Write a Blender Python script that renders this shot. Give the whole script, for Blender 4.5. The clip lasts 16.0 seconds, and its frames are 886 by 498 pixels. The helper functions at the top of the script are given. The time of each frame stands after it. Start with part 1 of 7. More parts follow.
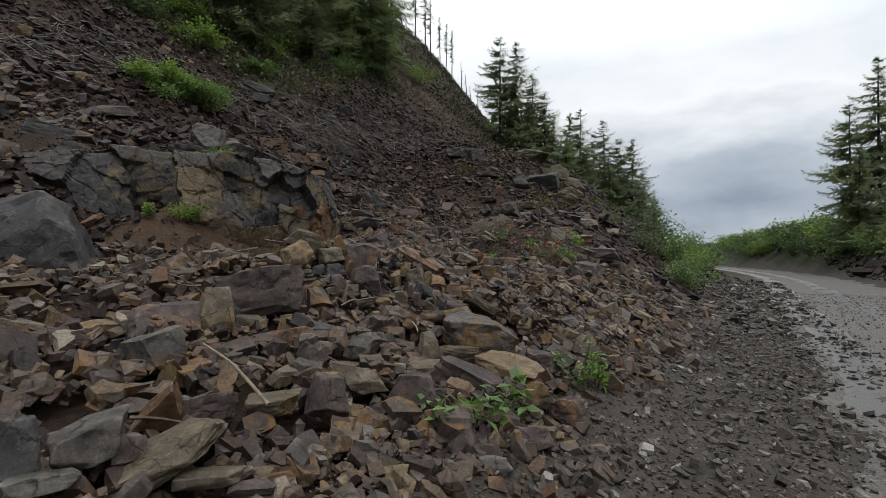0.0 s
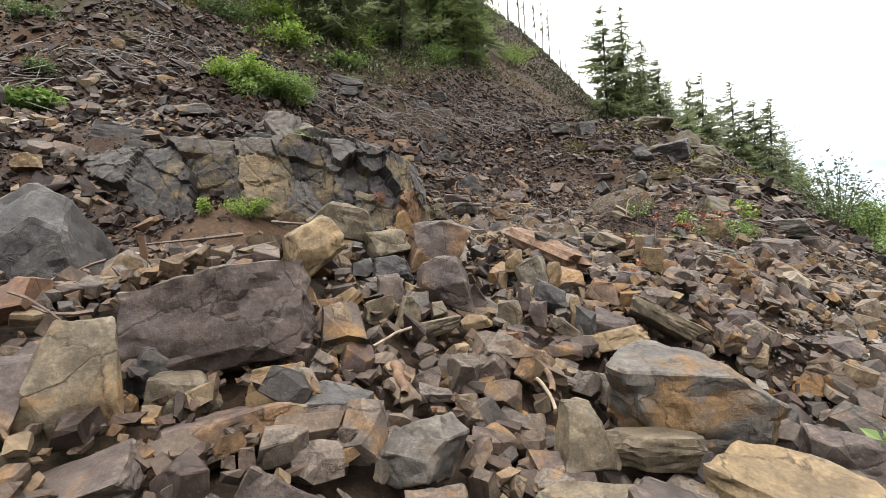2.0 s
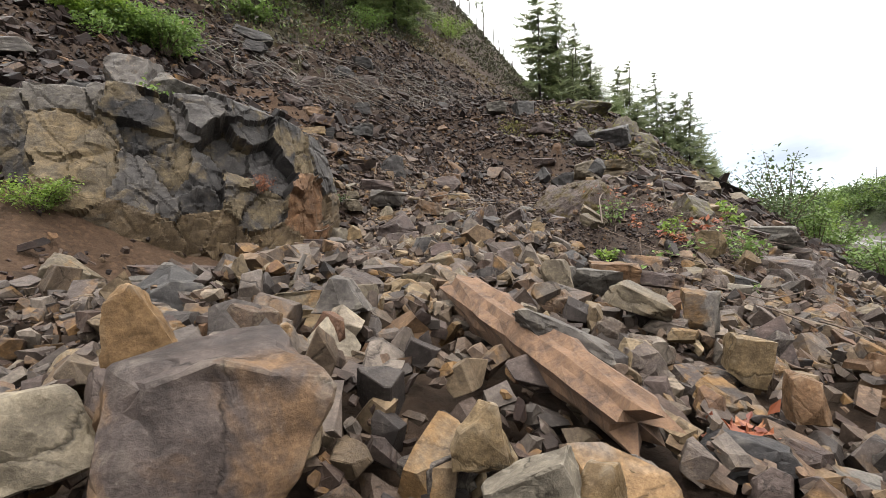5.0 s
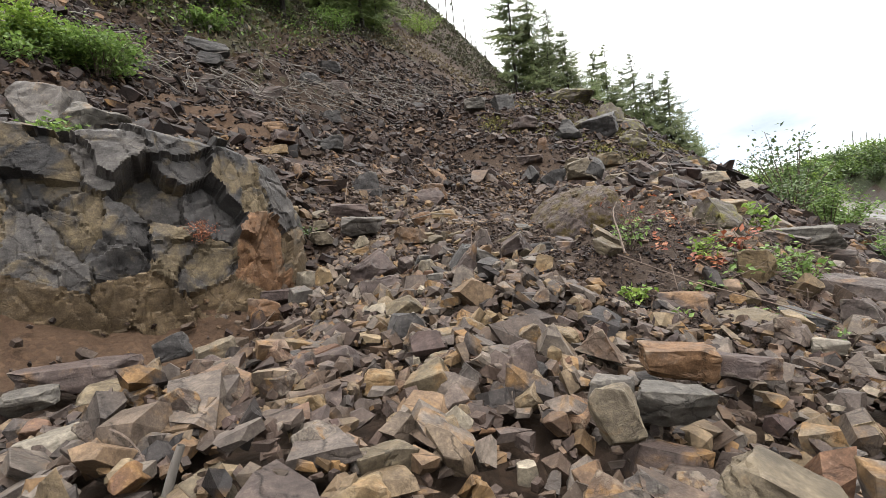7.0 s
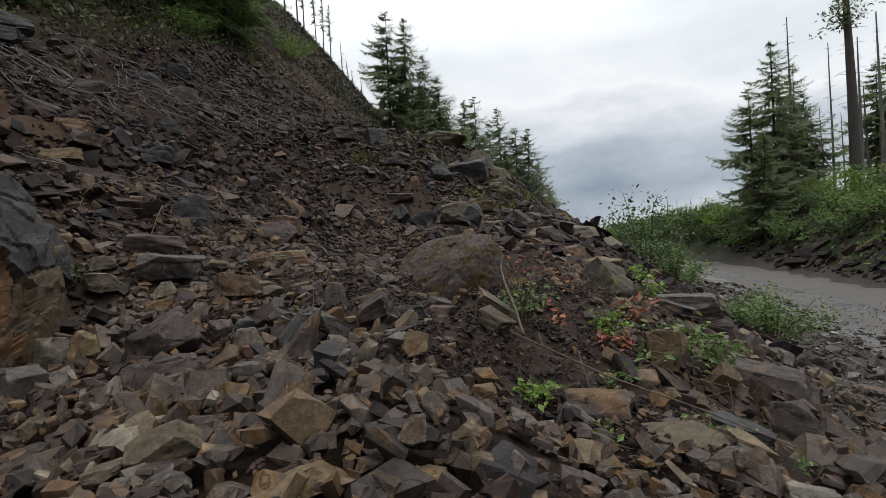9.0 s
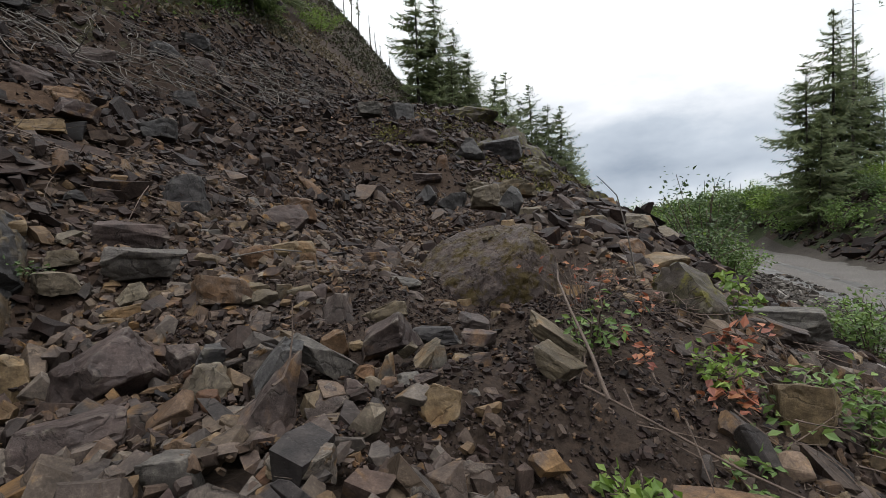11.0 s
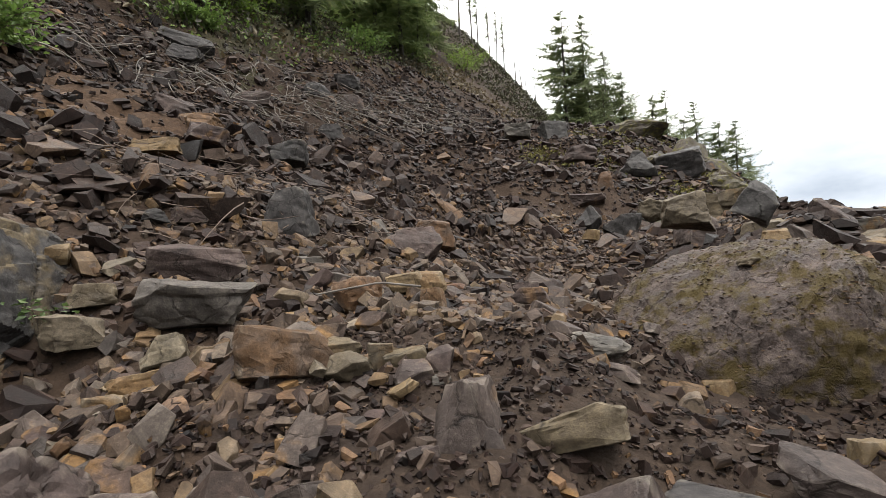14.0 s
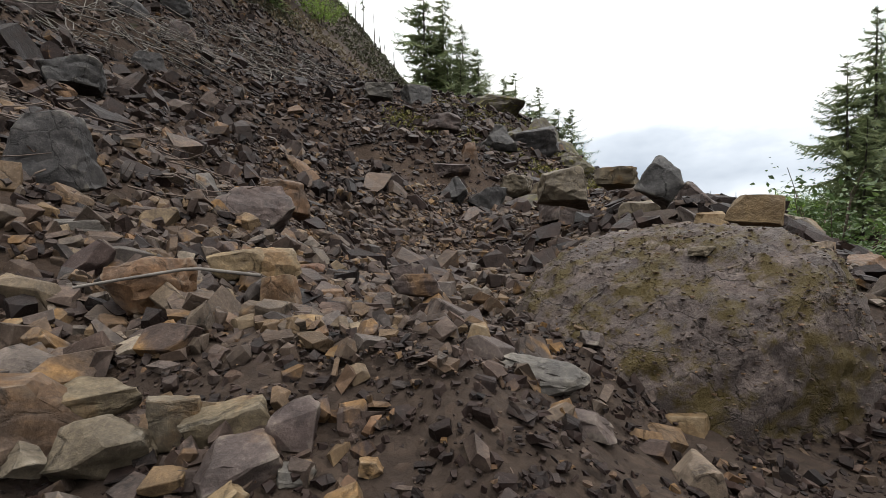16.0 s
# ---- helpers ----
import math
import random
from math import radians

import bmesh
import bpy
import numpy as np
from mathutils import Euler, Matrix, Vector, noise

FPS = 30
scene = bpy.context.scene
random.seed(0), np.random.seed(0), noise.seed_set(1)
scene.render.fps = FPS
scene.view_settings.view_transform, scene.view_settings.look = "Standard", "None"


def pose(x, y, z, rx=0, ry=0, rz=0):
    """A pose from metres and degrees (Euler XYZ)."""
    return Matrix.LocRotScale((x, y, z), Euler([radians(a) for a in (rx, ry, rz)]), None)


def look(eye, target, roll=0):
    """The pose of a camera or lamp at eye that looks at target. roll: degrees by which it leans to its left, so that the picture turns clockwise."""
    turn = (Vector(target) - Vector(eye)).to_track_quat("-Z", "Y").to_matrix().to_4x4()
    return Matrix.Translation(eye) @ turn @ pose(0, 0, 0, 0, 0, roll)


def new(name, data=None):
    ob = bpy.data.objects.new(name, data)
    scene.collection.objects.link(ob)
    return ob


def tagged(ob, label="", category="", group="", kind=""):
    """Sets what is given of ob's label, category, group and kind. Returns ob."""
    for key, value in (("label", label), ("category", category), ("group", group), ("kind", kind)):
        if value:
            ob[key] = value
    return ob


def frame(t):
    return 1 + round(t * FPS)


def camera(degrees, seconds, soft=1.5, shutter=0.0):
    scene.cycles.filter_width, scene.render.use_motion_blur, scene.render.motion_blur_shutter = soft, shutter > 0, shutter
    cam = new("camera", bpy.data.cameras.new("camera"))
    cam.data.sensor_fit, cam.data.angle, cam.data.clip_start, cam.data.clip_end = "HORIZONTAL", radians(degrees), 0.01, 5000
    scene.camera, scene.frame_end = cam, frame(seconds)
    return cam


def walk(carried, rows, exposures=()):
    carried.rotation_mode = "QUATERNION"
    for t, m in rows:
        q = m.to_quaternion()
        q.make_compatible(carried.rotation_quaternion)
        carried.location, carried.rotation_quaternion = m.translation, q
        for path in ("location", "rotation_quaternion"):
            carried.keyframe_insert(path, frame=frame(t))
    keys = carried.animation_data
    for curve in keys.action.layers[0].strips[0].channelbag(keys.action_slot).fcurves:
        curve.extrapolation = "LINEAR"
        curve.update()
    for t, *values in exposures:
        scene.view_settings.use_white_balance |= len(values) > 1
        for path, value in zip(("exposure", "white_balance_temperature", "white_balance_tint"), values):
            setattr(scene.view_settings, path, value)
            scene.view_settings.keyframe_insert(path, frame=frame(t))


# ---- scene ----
import collections

cam = camera(85.0, 16.0, soft=0.5)
PATH = [
    (0, (0.000, 0.000, 1.500), (0.000, 2.000, 1.535), 0.0),
    (0.5, (0.094, 0.511, 1.475), (-0.161, 2.493, 1.539), -0.5),
    (1, (0.118, 1.044, 1.442), (-0.329, 2.992, 1.515), -1.6),
    (1.5, (-0.068, 1.703, 1.393), (-0.633, 3.621, 1.433), -2.0),
    (2, (-0.191, 2.263, 1.426), (-0.621, 4.216, 1.450), -3.1),
    (2.5, (-0.294, 2.815, 1.420), (-0.767, 4.758, 1.425), -2.0),
    (3, (-0.373, 3.195, 1.519), (-0.779, 5.153, 1.489), -1.8),
    (3.5, (-0.384, 3.549, 1.579), (-0.649, 5.531, 1.548), -2.3),
    (4, (-0.389, 3.911, 1.795), (-0.525, 5.904, 1.708), -2.4),
    (4.2, (-0.403, 4.055, 1.818), (-0.515, 6.051, 1.741), -2.4),
    (6.3, (-0.446, 5.253, 2.125), (-0.737, 7.230, 2.031), -3.5),
    (6.5, (-0.476, 5.371, 2.218), (-0.750, 7.349, 2.110), -5.2),
    (7, (-0.434, 5.687, 2.302), (-0.530, 7.683, 2.204), -6.6),
    (7.5, (-0.267, 6.038, 2.409), (-0.071, 8.027, 2.337), -7.2),
    (8, (-0.252, 6.283, 2.443), (0.119, 8.247, 2.389), -6.0),
    (8.5, (-0.260, 6.733, 2.433), (0.229, 8.672, 2.421), -3.6),
    (9, (-0.247, 7.079, 2.456), (0.210, 9.026, 2.458), -3.2),
    (9.2, (-0.195, 7.296, 2.434), (0.183, 9.260, 2.440), -3.1),
    (11.3, (-0.056, 8.279, 2.645), (0.288, 10.248, 2.563), -2.3),
    (11.5, (-0.058, 8.363, 2.649), (0.282, 10.333, 2.582), -2.9),
    (12, (-0.091, 8.716, 2.644), (0.225, 10.691, 2.615), -3.2),
    (12.5, (-0.070, 9.061, 2.588), (0.142, 11.049, 2.570), -4.3),
    (13, (0.058, 9.550, 2.482), (-0.065, 11.545, 2.556), -4.3),
    (13.5, (0.023, 9.851, 2.490), (-0.263, 11.827, 2.604), -5.1),
    (14, (-0.076, 10.186, 2.543), (-0.323, 12.169, 2.641), -2.8),
    (14.5, (-0.138, 10.526, 2.531), (-0.390, 12.509, 2.600), -3.8),
    (15, (-0.202, 10.816, 2.602), (-0.439, 12.802, 2.600), -2.8),
    (15.5, (-0.271, 11.004, 2.633), (-0.124, 12.998, 2.613), -2.5),
    (16, (-0.231, 11.183, 2.610), (0.124, 13.151, 2.558), -1.1),
]
EXPOSURES = [(0, -1.42, 6400, 10), (0.5, -0.97, 6400, 10), (1.0, -0.52, 6600, 11), (1.5, -0.07, 6800, 11.5), (2.5, 0.13, 6900, 12), (4.2, -0.05, 6900, 12),
             (6.3, -0.07, 6900, 12), (7.0, 0.03, 6800, 11.5), (7.5, -0.52, 6700, 11), (8.0, -1.05, 6500, 10), (8.5, -1.43, 6400, 10), (9.2, -1.48, 6400, 10),
             (11.3, -1.07, 6500, 11), (12.5, -1.03, 6600, 11), (13.0, -0.67, 6700, 11), (13.5, -0.37, 6900, 11.5), (15.0, -0.28, 6900, 11.5), (15.5, -0.37, 6700, 11),
             (16.0, -0.68, 6700, 11)]
walk(cam, [(t, look(eye, target, roll)) for t, eye, target, roll in PATH], EXPOSURES)

# ---- sky, sun ----
world = bpy.data.worlds.new("overcast_sky")
scene.world = world
world.use_nodes = True
wn, wl = world.node_tree.nodes, world.node_tree.links
wn.clear()


def wnode(kind, **values):
    n = wn.new(kind)
    for k, v in values.items():
        n.inputs[k].default_value = v
    return n


sky = wn.new("ShaderNodeTexSky")
sky.sky_type, sky.sun_disc, sky.sun_elevation, sky.sun_rotation = "NISHITA", False, radians(68), radians(132)
sky_dim = wn.new("ShaderNodeVectorMath")
sky_dim.operation = "SCALE"
sky_dim.inputs["Scale"].default_value = 0.10
wl.new(sky.outputs[0], sky_dim.inputs[0])
wco = wn.new("ShaderNodeTexCoord")
wsep = wn.new("ShaderNodeSeparateXYZ")
wl.new(wco.outputs["Generated"], wsep.inputs[0])
wmap = wnode("ShaderNodeMapping", Scale=(1.0, 1.0, 2.6), Location=(0.35, 0.1, 0.0))
wl.new(wco.outputs["Generated"], wmap.inputs[0])
clouds = wnode("ShaderNodeTexNoise", Scale=2.6, Detail=8.0, Roughness=0.56, Distortion=0.12)
wl.new(wmap.outputs[0], clouds.inputs["Vector"])
# thick cloud lies in a bank above the horizon, thin bright cloud higher up
bank = wn.new("ShaderNodeValToRGB")
bank.color_ramp.elements[0].position, bank.color_ramp.elements[0].color = 0.0, (0.36, 0.36, 0.36, 1)
bank.color_ramp.elements[1].position, bank.color_ramp.elements[1].color = 0.29, (0.0, 0.0, 0.0, 1)
lowband = bank.color_ramp.elements.new(0.10)
lowband.color = (0.58, 0.58, 0.58, 1)
wl.new(wsep.outputs["Z"], bank.inputs[0])
thick = wn.new("ShaderNodeMath")
thick.operation = "MULTIPLY_ADD"
thick.inputs[1].default_value = 0.95
wl.new(clouds.outputs[0], thick.inputs[0])
lower = wn.new("ShaderNodeMath")
lower.operation = "SUBTRACT"
lower.inputs[1].default_value = 0.25
wl.new(bank.outputs[0], lower.inputs[0])
wl.new(lower.outputs[0], thick.inputs[2])
cloud_tone = wn.new("ShaderNodeValToRGB")
ct = cloud_tone.color_ramp
ct.elements[0].position, ct.elements[0].color = 0.10, (2.3, 2.5, 2.6, 1)
ct.elements[1].position, ct.elements[1].color = 0.98, (0.55, 0.70, 0.92, 1)
e = ct.elements.new(0.34)
e.color = (2.9, 2.95, 3.0, 1)
e = ct.elements.new(0.64)
e.color = (1.45, 1.62, 1.82, 1)
wl.new(thick.outputs[0], cloud_tone.inputs[0])
mix = wn.new("ShaderNodeMix")
mix.data_type = "RGBA"
mix.inputs["Factor"].default_value = 0.93
wl.new(sky_dim.outputs[0], mix.inputs["A"])
wl.new(cloud_tone.outputs[0], mix.inputs["B"])
# the cloud is thinnest and brightest overhead
high = wn.new("ShaderNodeMapRange")
high.inputs["From Min"].default_value, high.inputs["From Max"].default_value = 0.35, 0.95
high.inputs["To Min"].default_value, high.inputs["To Max"].default_value = 1.0, 2.9
wl.new(wsep.outputs["Z"], high.inputs["Value"])
bright = wn.new("ShaderNodeVectorMath")
bright.operation = "SCALE"
wl.new(mix.outputs["Result"], bright.inputs[0])
wl.new(high.outputs[0], bright.inputs["Scale"])
bg = wnode("ShaderNodeBackground", Strength=0.95)
wl.new(bright.outputs[0], bg.inputs["Color"])
wl.new(bg.outputs[0], wn.new("ShaderNodeOutputWorld").inputs[0])

sun = new("sun", bpy.data.lights.new("sun", "SUN"))
sun.data.energy, sun.data.angle, sun.data.color = 3.2, radians(28), (1.0, 0.97, 0.93)
sun.matrix_world = look((9, 4, 30), (0, 12, 0))


# ---- materials ----
def material(name):
    m = bpy.data.materials.new(name)
    m.use_nodes = True
    nt = m.node_tree
    b = nt.nodes["Principled BSDF"]
    return m, nt.nodes, nt.links, b


def node(nt, kind, **values):
    n = nt.new(kind)
    for k, v in values.items():
        n.inputs[k].default_value = v
    return n


def ramp(nt, stops, constant=False):
    n = nt.new("ShaderNodeValToRGB")
    r = n.color_ramp
    if constant:
        r.interpolation = "CONSTANT"
    while len(r.elements) > 1:
        r.elements.remove(r.elements[-1])
    r.elements[0].position, r.elements[0].color = stops[0][0], (*stops[0][1], 1)
    for p, c in stops[1:]:
        r.elements.new(p).color = (*c, 1)
    return n


def math_node(nt, op, **values):
    n = nt.new("ShaderNodeMath")
    n.operation = op
    for k, v in values.items():
        n.inputs[int(k[1:])].default_value = v
    return n


def mixer(nt, blend="MIX"):
    n = nt.new("ShaderNodeMix")
    n.data_type, n.blend_type = "RGBA", blend
    return n


DAMP = 0.30         # the rock is damp after rain


def stone(name, palette, stain=(0.27, 0.15, 0.06), stain_from=0.56, random_by="object", scale=1.0, rough=0.6, relief=0.55, strata=0.2, moss=0.0, moss_tone=(0.046, 0.038, 0.009), wear=0.42, grit=0.3, crack=1.0):
    """Broken rock: a colour for each piece out of the palette, rust stains, grain, cracks, bedding lines and chipped pale edges."""
    m, nt, ln, b = material(name)
    co = nt.new("ShaderNodeTexCoord")
    geo = nt.new("ShaderNodeNewGeometry")
    if random_by == "object":
        rnd = nt.new("ShaderNodeObjectInfo").outputs["Random"]
    else:
        rnd = geo.outputs["Random Per Island"]
    far_off = math_node(nt, "MULTIPLY", _1=61.7)
    ln.new(rnd, far_off.inputs[0])
    shift = nt.new("ShaderNodeVectorMath")
    shift.operation = "ADD"
    ln.new(co.outputs["Object"], shift.inputs[0])
    ln.new(far_off.outputs[0], shift.inputs[1])
    place = shift.outputs[0]
    base = ramp(nt, [(p, (1.0 * DAMP * c[0], 0.97 * DAMP * c[1], 1.01 * DAMP * c[2])) for p, c in palette])
    ln.new(rnd, base.inputs[0])
    blot = node(nt, "ShaderNodeTexNoise", Scale=3.4 * scale, Detail=6.0, Roughness=0.62, Distortion=0.5)
    grain = node(nt, "ShaderNodeTexNoise", Scale=13 * scale, Detail=8.0, Roughness=0.68)
    fine = node(nt, "ShaderNodeTexNoise", Scale=70 * scale, Detail=5.0, Roughness=0.78)
    bed_map = node(nt, "ShaderNodeMapping", Scale=(1.2, 1.2, 6.0), Rotation=(0.35, 0.25, 0.0))
    bed = node(nt, "ShaderNodeTexNoise", Scale=3.0 * scale, Detail=6.0, Roughness=0.6, Distortion=0.6)
    ln.new(place, bed_map.inputs[0])
    ln.new(bed_map.outputs[0], bed.inputs["Vector"])
    for n in (blot, grain, fine):
        ln.new(place, n.inputs["Vector"])
    # stains: stronger on some pieces than on others
    own = nt.new("ShaderNodeTexWhiteNoise")
    own.noise_dimensions = "1D"
    ln.new(far_off.outputs[0], own.inputs["W"])
    more = math_node(nt, "MULTIPLY_ADD", _1=0.24, _2=-0.12)
    ln.new(own.outputs["Value"], more.inputs[0])
    patch = math_node(nt, "ADD")
    ln.new(blot.outputs[0], patch.inputs[0])
    ln.new(more.outputs[0], patch.inputs[1])
    where = ramp(nt, [(stain_from, (0, 0, 0)), (stain_from + 0.10, (0.8, 0.8, 0.8))])
    ln.new(patch.outputs[0], where.inputs[0])
    c1 = mixer(nt)
    c1.inputs["B"].default_value = (*(DAMP * v for v in stain), 1)
    ln.new(where.outputs[0], c1.inputs["Factor"])
    ln.new(base.outputs[0], c1.inputs["A"])
    last = c1.outputs["Result"]
    # broad tone, grain, bedding
    for tex, stops, k in ((blot, [(0.30, 0.55), (0.48, 1.0), (0.64, 1.5)], 0.8), (grain, [(0.32, 0.5), (0.5, 0.95), (0.68, 1.55)], 0.78), (bed, [(0.34, 0.55), (0.5, 1.0), (0.66, 1.4)], strata), (fine, [(0.36, 0.4), (0.5, 0.94), (0.63, 1.7)], 0.40)):
        tone = ramp(nt, [(p, (v, v, v * (1.0 if v < 1 else 0.97))) for p, v in stops])
        ln.new(tex.outputs[0], tone.inputs[0])
        c = mixer(nt, "MULTIPLY")
        c.inputs["Factor"].default_value = k
        ln.new(last, c.inputs["A"])
        ln.new(tone.outputs[0], c.inputs["B"])
        last = c.outputs["Result"]
    # cracks
    bent = nt.new("ShaderNodeVectorMath")
    bent.operation = "MULTIPLY_ADD"
    bent.inputs[1].default_value = (0.25, 0.25, 0.25)
    ln.new(blot.outputs["Color"], bent.inputs[0])
    ln.new(place, bent.inputs[2])
    vor = node(nt, "ShaderNodeTexVoronoi", Scale=3.0 * scale)
    vor.feature = "DISTANCE_TO_EDGE"
    ln.new(bent.outputs[0], vor.inputs["Vector"])
    split = ramp(nt, [(0.0, (0.25, 0.25, 0.25)), (0.012, (0.6, 0.6, 0.6)), (0.03, (1, 1, 1))])
    ln.new(vor.outputs["Distance"], split.inputs[0])
    seen = ramp(nt, [(0.45, (0, 0, 0)), (0.55, (crack, crack, crack))])
    ln.new(grain.outputs[0], seen.inputs[0])
    c = mixer(nt, "MULTIPLY")
    ln.new(seen.outputs[0], c.inputs["Factor"])
    ln.new(last, c.inputs["A"])
    ln.new(split.outputs[0], c.inputs["B"])
    last = c.outputs["Result"]
    # pale specks and dust
    speck = ramp(nt, [(0.60, (0, 0, 0)), (0.72, (grit, grit, grit))])
    ln.new(fine.outputs[0], speck.inputs[0])
    c = mixer(nt)
    c.inputs["B"].default_value = (0.17, 0.15, 0.125, 1)
    ln.new(speck.outputs[0], c.inputs["Factor"])
    ln.new(last, c.inputs["A"])
    last = c.outputs["Result"]
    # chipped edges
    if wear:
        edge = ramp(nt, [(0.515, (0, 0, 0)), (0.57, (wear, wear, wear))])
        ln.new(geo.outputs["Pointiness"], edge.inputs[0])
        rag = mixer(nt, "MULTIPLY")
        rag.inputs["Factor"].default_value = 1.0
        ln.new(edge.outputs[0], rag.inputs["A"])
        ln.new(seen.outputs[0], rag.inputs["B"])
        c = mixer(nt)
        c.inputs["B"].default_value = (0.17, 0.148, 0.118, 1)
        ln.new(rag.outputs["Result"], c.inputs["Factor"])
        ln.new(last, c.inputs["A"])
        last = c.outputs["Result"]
    if moss:
        mn = node(nt, "ShaderNodeTexNoise", Scale=5.5, Detail=8.0, Roughness=0.75)
        ln.new(co.outputs["Object"], mn.inputs["Vector"])
        mw = ramp(nt, [(0.62 - moss, (0, 0, 0)), (0.70 - moss, (0.85, 0.85, 0.85))])
        ln.new(mn.outputs[0], mw.inputs[0])
        c5 = mixer(nt)
        c5.inputs["B"].default_value = (*moss_tone, 1)
        ln.new(mw.outputs[0], c5.inputs["Factor"])
        ln.new(last, c5.inputs["A"])
        last = c5.outputs["Result"]
    ln.new(last, b.inputs["Base Color"])
    rr = ramp(nt, [(0.3, (rough - 0.16,) * 3), (0.7, (min(rough + 0.22, 1),) * 3)])
    ln.new(blot.outputs[0], rr.inputs[0])
    ln.new(rr.outputs[0], b.inputs["Roughness"])
    b.inputs["Specular IOR Level"].default_value = 0.12
    h1 = math_node(nt, "MULTIPLY_ADD", _1=0.2)
    ln.new(fine.outputs[0], h1.inputs[0])
    ln.new(grain.outputs[0], h1.inputs[2])
    h2 = math_node(nt, "MULTIPLY_ADD", _1=strata * 1.5)
    ln.new(bed.outputs[0], h2.inputs[0])
    ln.new(h1.outputs[0], h2.inputs[2])
    h3 = math_node(nt, "MULTIPLY_ADD", _1=0.35)
    ln.new(split.outputs[0], h3.inputs[0])
    ln.new(h2.outputs[0], h3.inputs[2])
    bp = node(nt, "ShaderNodeBump", Strength=relief, Distance=0.018 / scale)
    ln.new(h3.outputs[0], bp.inputs["Height"])
    ln.new(bp.outputs[0], b.inputs["Normal"])
    return m


GREY, SLATE, PLUM = (0.180, 0.160, 0.142), (0.082, 0.076, 0.074), (0.135, 0.098, 0.088)
RUBBLE_PALETTE = [(0.0, (0.045, 0.039, 0.038)), (0.08, (0.21, 0.175, 0.15)), (0.16, (0.105, 0.070, 0.062)), (0.25, (0.27, 0.225, 0.185)), (0.33, (0.068, 0.060, 0.058)),
                  (0.41, (0.17, 0.13, 0.105)), (0.49, (0.30, 0.222, 0.135)), (0.56, (0.105, 0.075, 0.064)), (0.64, (0.31, 0.26, 0.21)), (0.72, (0.080, 0.066, 0.060)),
                  (0.79, (0.22, 0.143, 0.092)), (0.86, (0.14, 0.11, 0.092)), (0.92, (0.36, 0.275, 0.17)), (0.96, (0.19, 0.10, 0.062)), (1.0, (0.48, 0.42, 0.32))]
SCREE_PALETTE = [(0.0, (0.026, 0.020, 0.018)), (0.2, (0.066, 0.042, 0.034)), (0.4, (0.042, 0.030, 0.026)), (0.6, (0.088, 0.062, 0.050)), (0.75, (0.050, 0.035, 0.030)), (0.86, (0.12, 0.096, 0.080)), (0.95, (0.18, 0.145, 0.112)), (1.0, (0.25, 0.16, 0.085))]
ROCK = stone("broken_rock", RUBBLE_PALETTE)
ROCK_HEAP = stone("broken_rock_heap", RUBBLE_PALETTE, random_by="island", stain_from=0.6, wear=0)
SCREE = stone("scree_rock", [(p, tuple(k * v * (sum(c) / 0.16) ** 0.3 for k, v in zip((0.78, 0.70, 0.68), c))) for p, c in SCREE_PALETTE], random_by="island", stain_from=0.66, wear=0)
FRESH_SCREE = stone("fresh_scree_rock", [(0.0, (0.06, 0.045, 0.038)), (0.14, (0.13, 0.088, 0.068)), (0.28, (0.085, 0.062, 0.052)), (0.42, (0.17, 0.122, 0.088)), (0.54, (0.11, 0.078, 0.064)), (0.66, (0.20, 0.155, 0.115)),
                                         (0.78, (0.13, 0.085, 0.062)), (0.88, (0.26, 0.175, 0.095)), (0.95, (0.20, 0.115, 0.065)), (1.0, (0.34, 0.26, 0.165))], random_by="island", stain_from=0.62, wear=0)
GRAVEL_STONE = stone("gravel_stone", [(0, (0.085, 0.072, 0.062)), (0.5, (0.15, 0.13, 0.11)), (0.85, (0.24, 0.21, 0.18)), (1, (0.50, 0.47, 0.42))], random_by="island", stain_from=0.7, wear=0)
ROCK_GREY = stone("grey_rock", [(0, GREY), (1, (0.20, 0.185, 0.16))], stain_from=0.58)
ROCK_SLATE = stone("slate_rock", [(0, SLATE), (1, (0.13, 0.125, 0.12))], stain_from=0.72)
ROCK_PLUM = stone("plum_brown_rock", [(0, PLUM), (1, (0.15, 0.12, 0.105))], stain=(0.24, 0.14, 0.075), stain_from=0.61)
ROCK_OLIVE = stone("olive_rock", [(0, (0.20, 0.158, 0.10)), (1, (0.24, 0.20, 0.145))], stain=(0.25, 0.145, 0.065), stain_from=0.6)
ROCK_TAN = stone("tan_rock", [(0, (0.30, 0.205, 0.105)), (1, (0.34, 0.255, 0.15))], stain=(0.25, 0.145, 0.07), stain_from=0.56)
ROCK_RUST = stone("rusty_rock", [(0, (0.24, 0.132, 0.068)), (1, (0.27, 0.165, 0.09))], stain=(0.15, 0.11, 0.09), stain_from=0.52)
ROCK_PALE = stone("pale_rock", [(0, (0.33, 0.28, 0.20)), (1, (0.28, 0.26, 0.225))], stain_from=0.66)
OUTCROP_LOOK = dict(scale=0.9, strata=0.35, relief=0.8, wear=0.3, crack=0.3)
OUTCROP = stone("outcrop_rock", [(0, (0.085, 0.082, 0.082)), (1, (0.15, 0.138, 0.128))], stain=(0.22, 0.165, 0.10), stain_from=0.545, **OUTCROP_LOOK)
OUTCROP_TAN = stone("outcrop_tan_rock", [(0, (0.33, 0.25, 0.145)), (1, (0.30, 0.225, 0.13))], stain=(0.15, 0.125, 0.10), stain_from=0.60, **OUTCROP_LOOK)
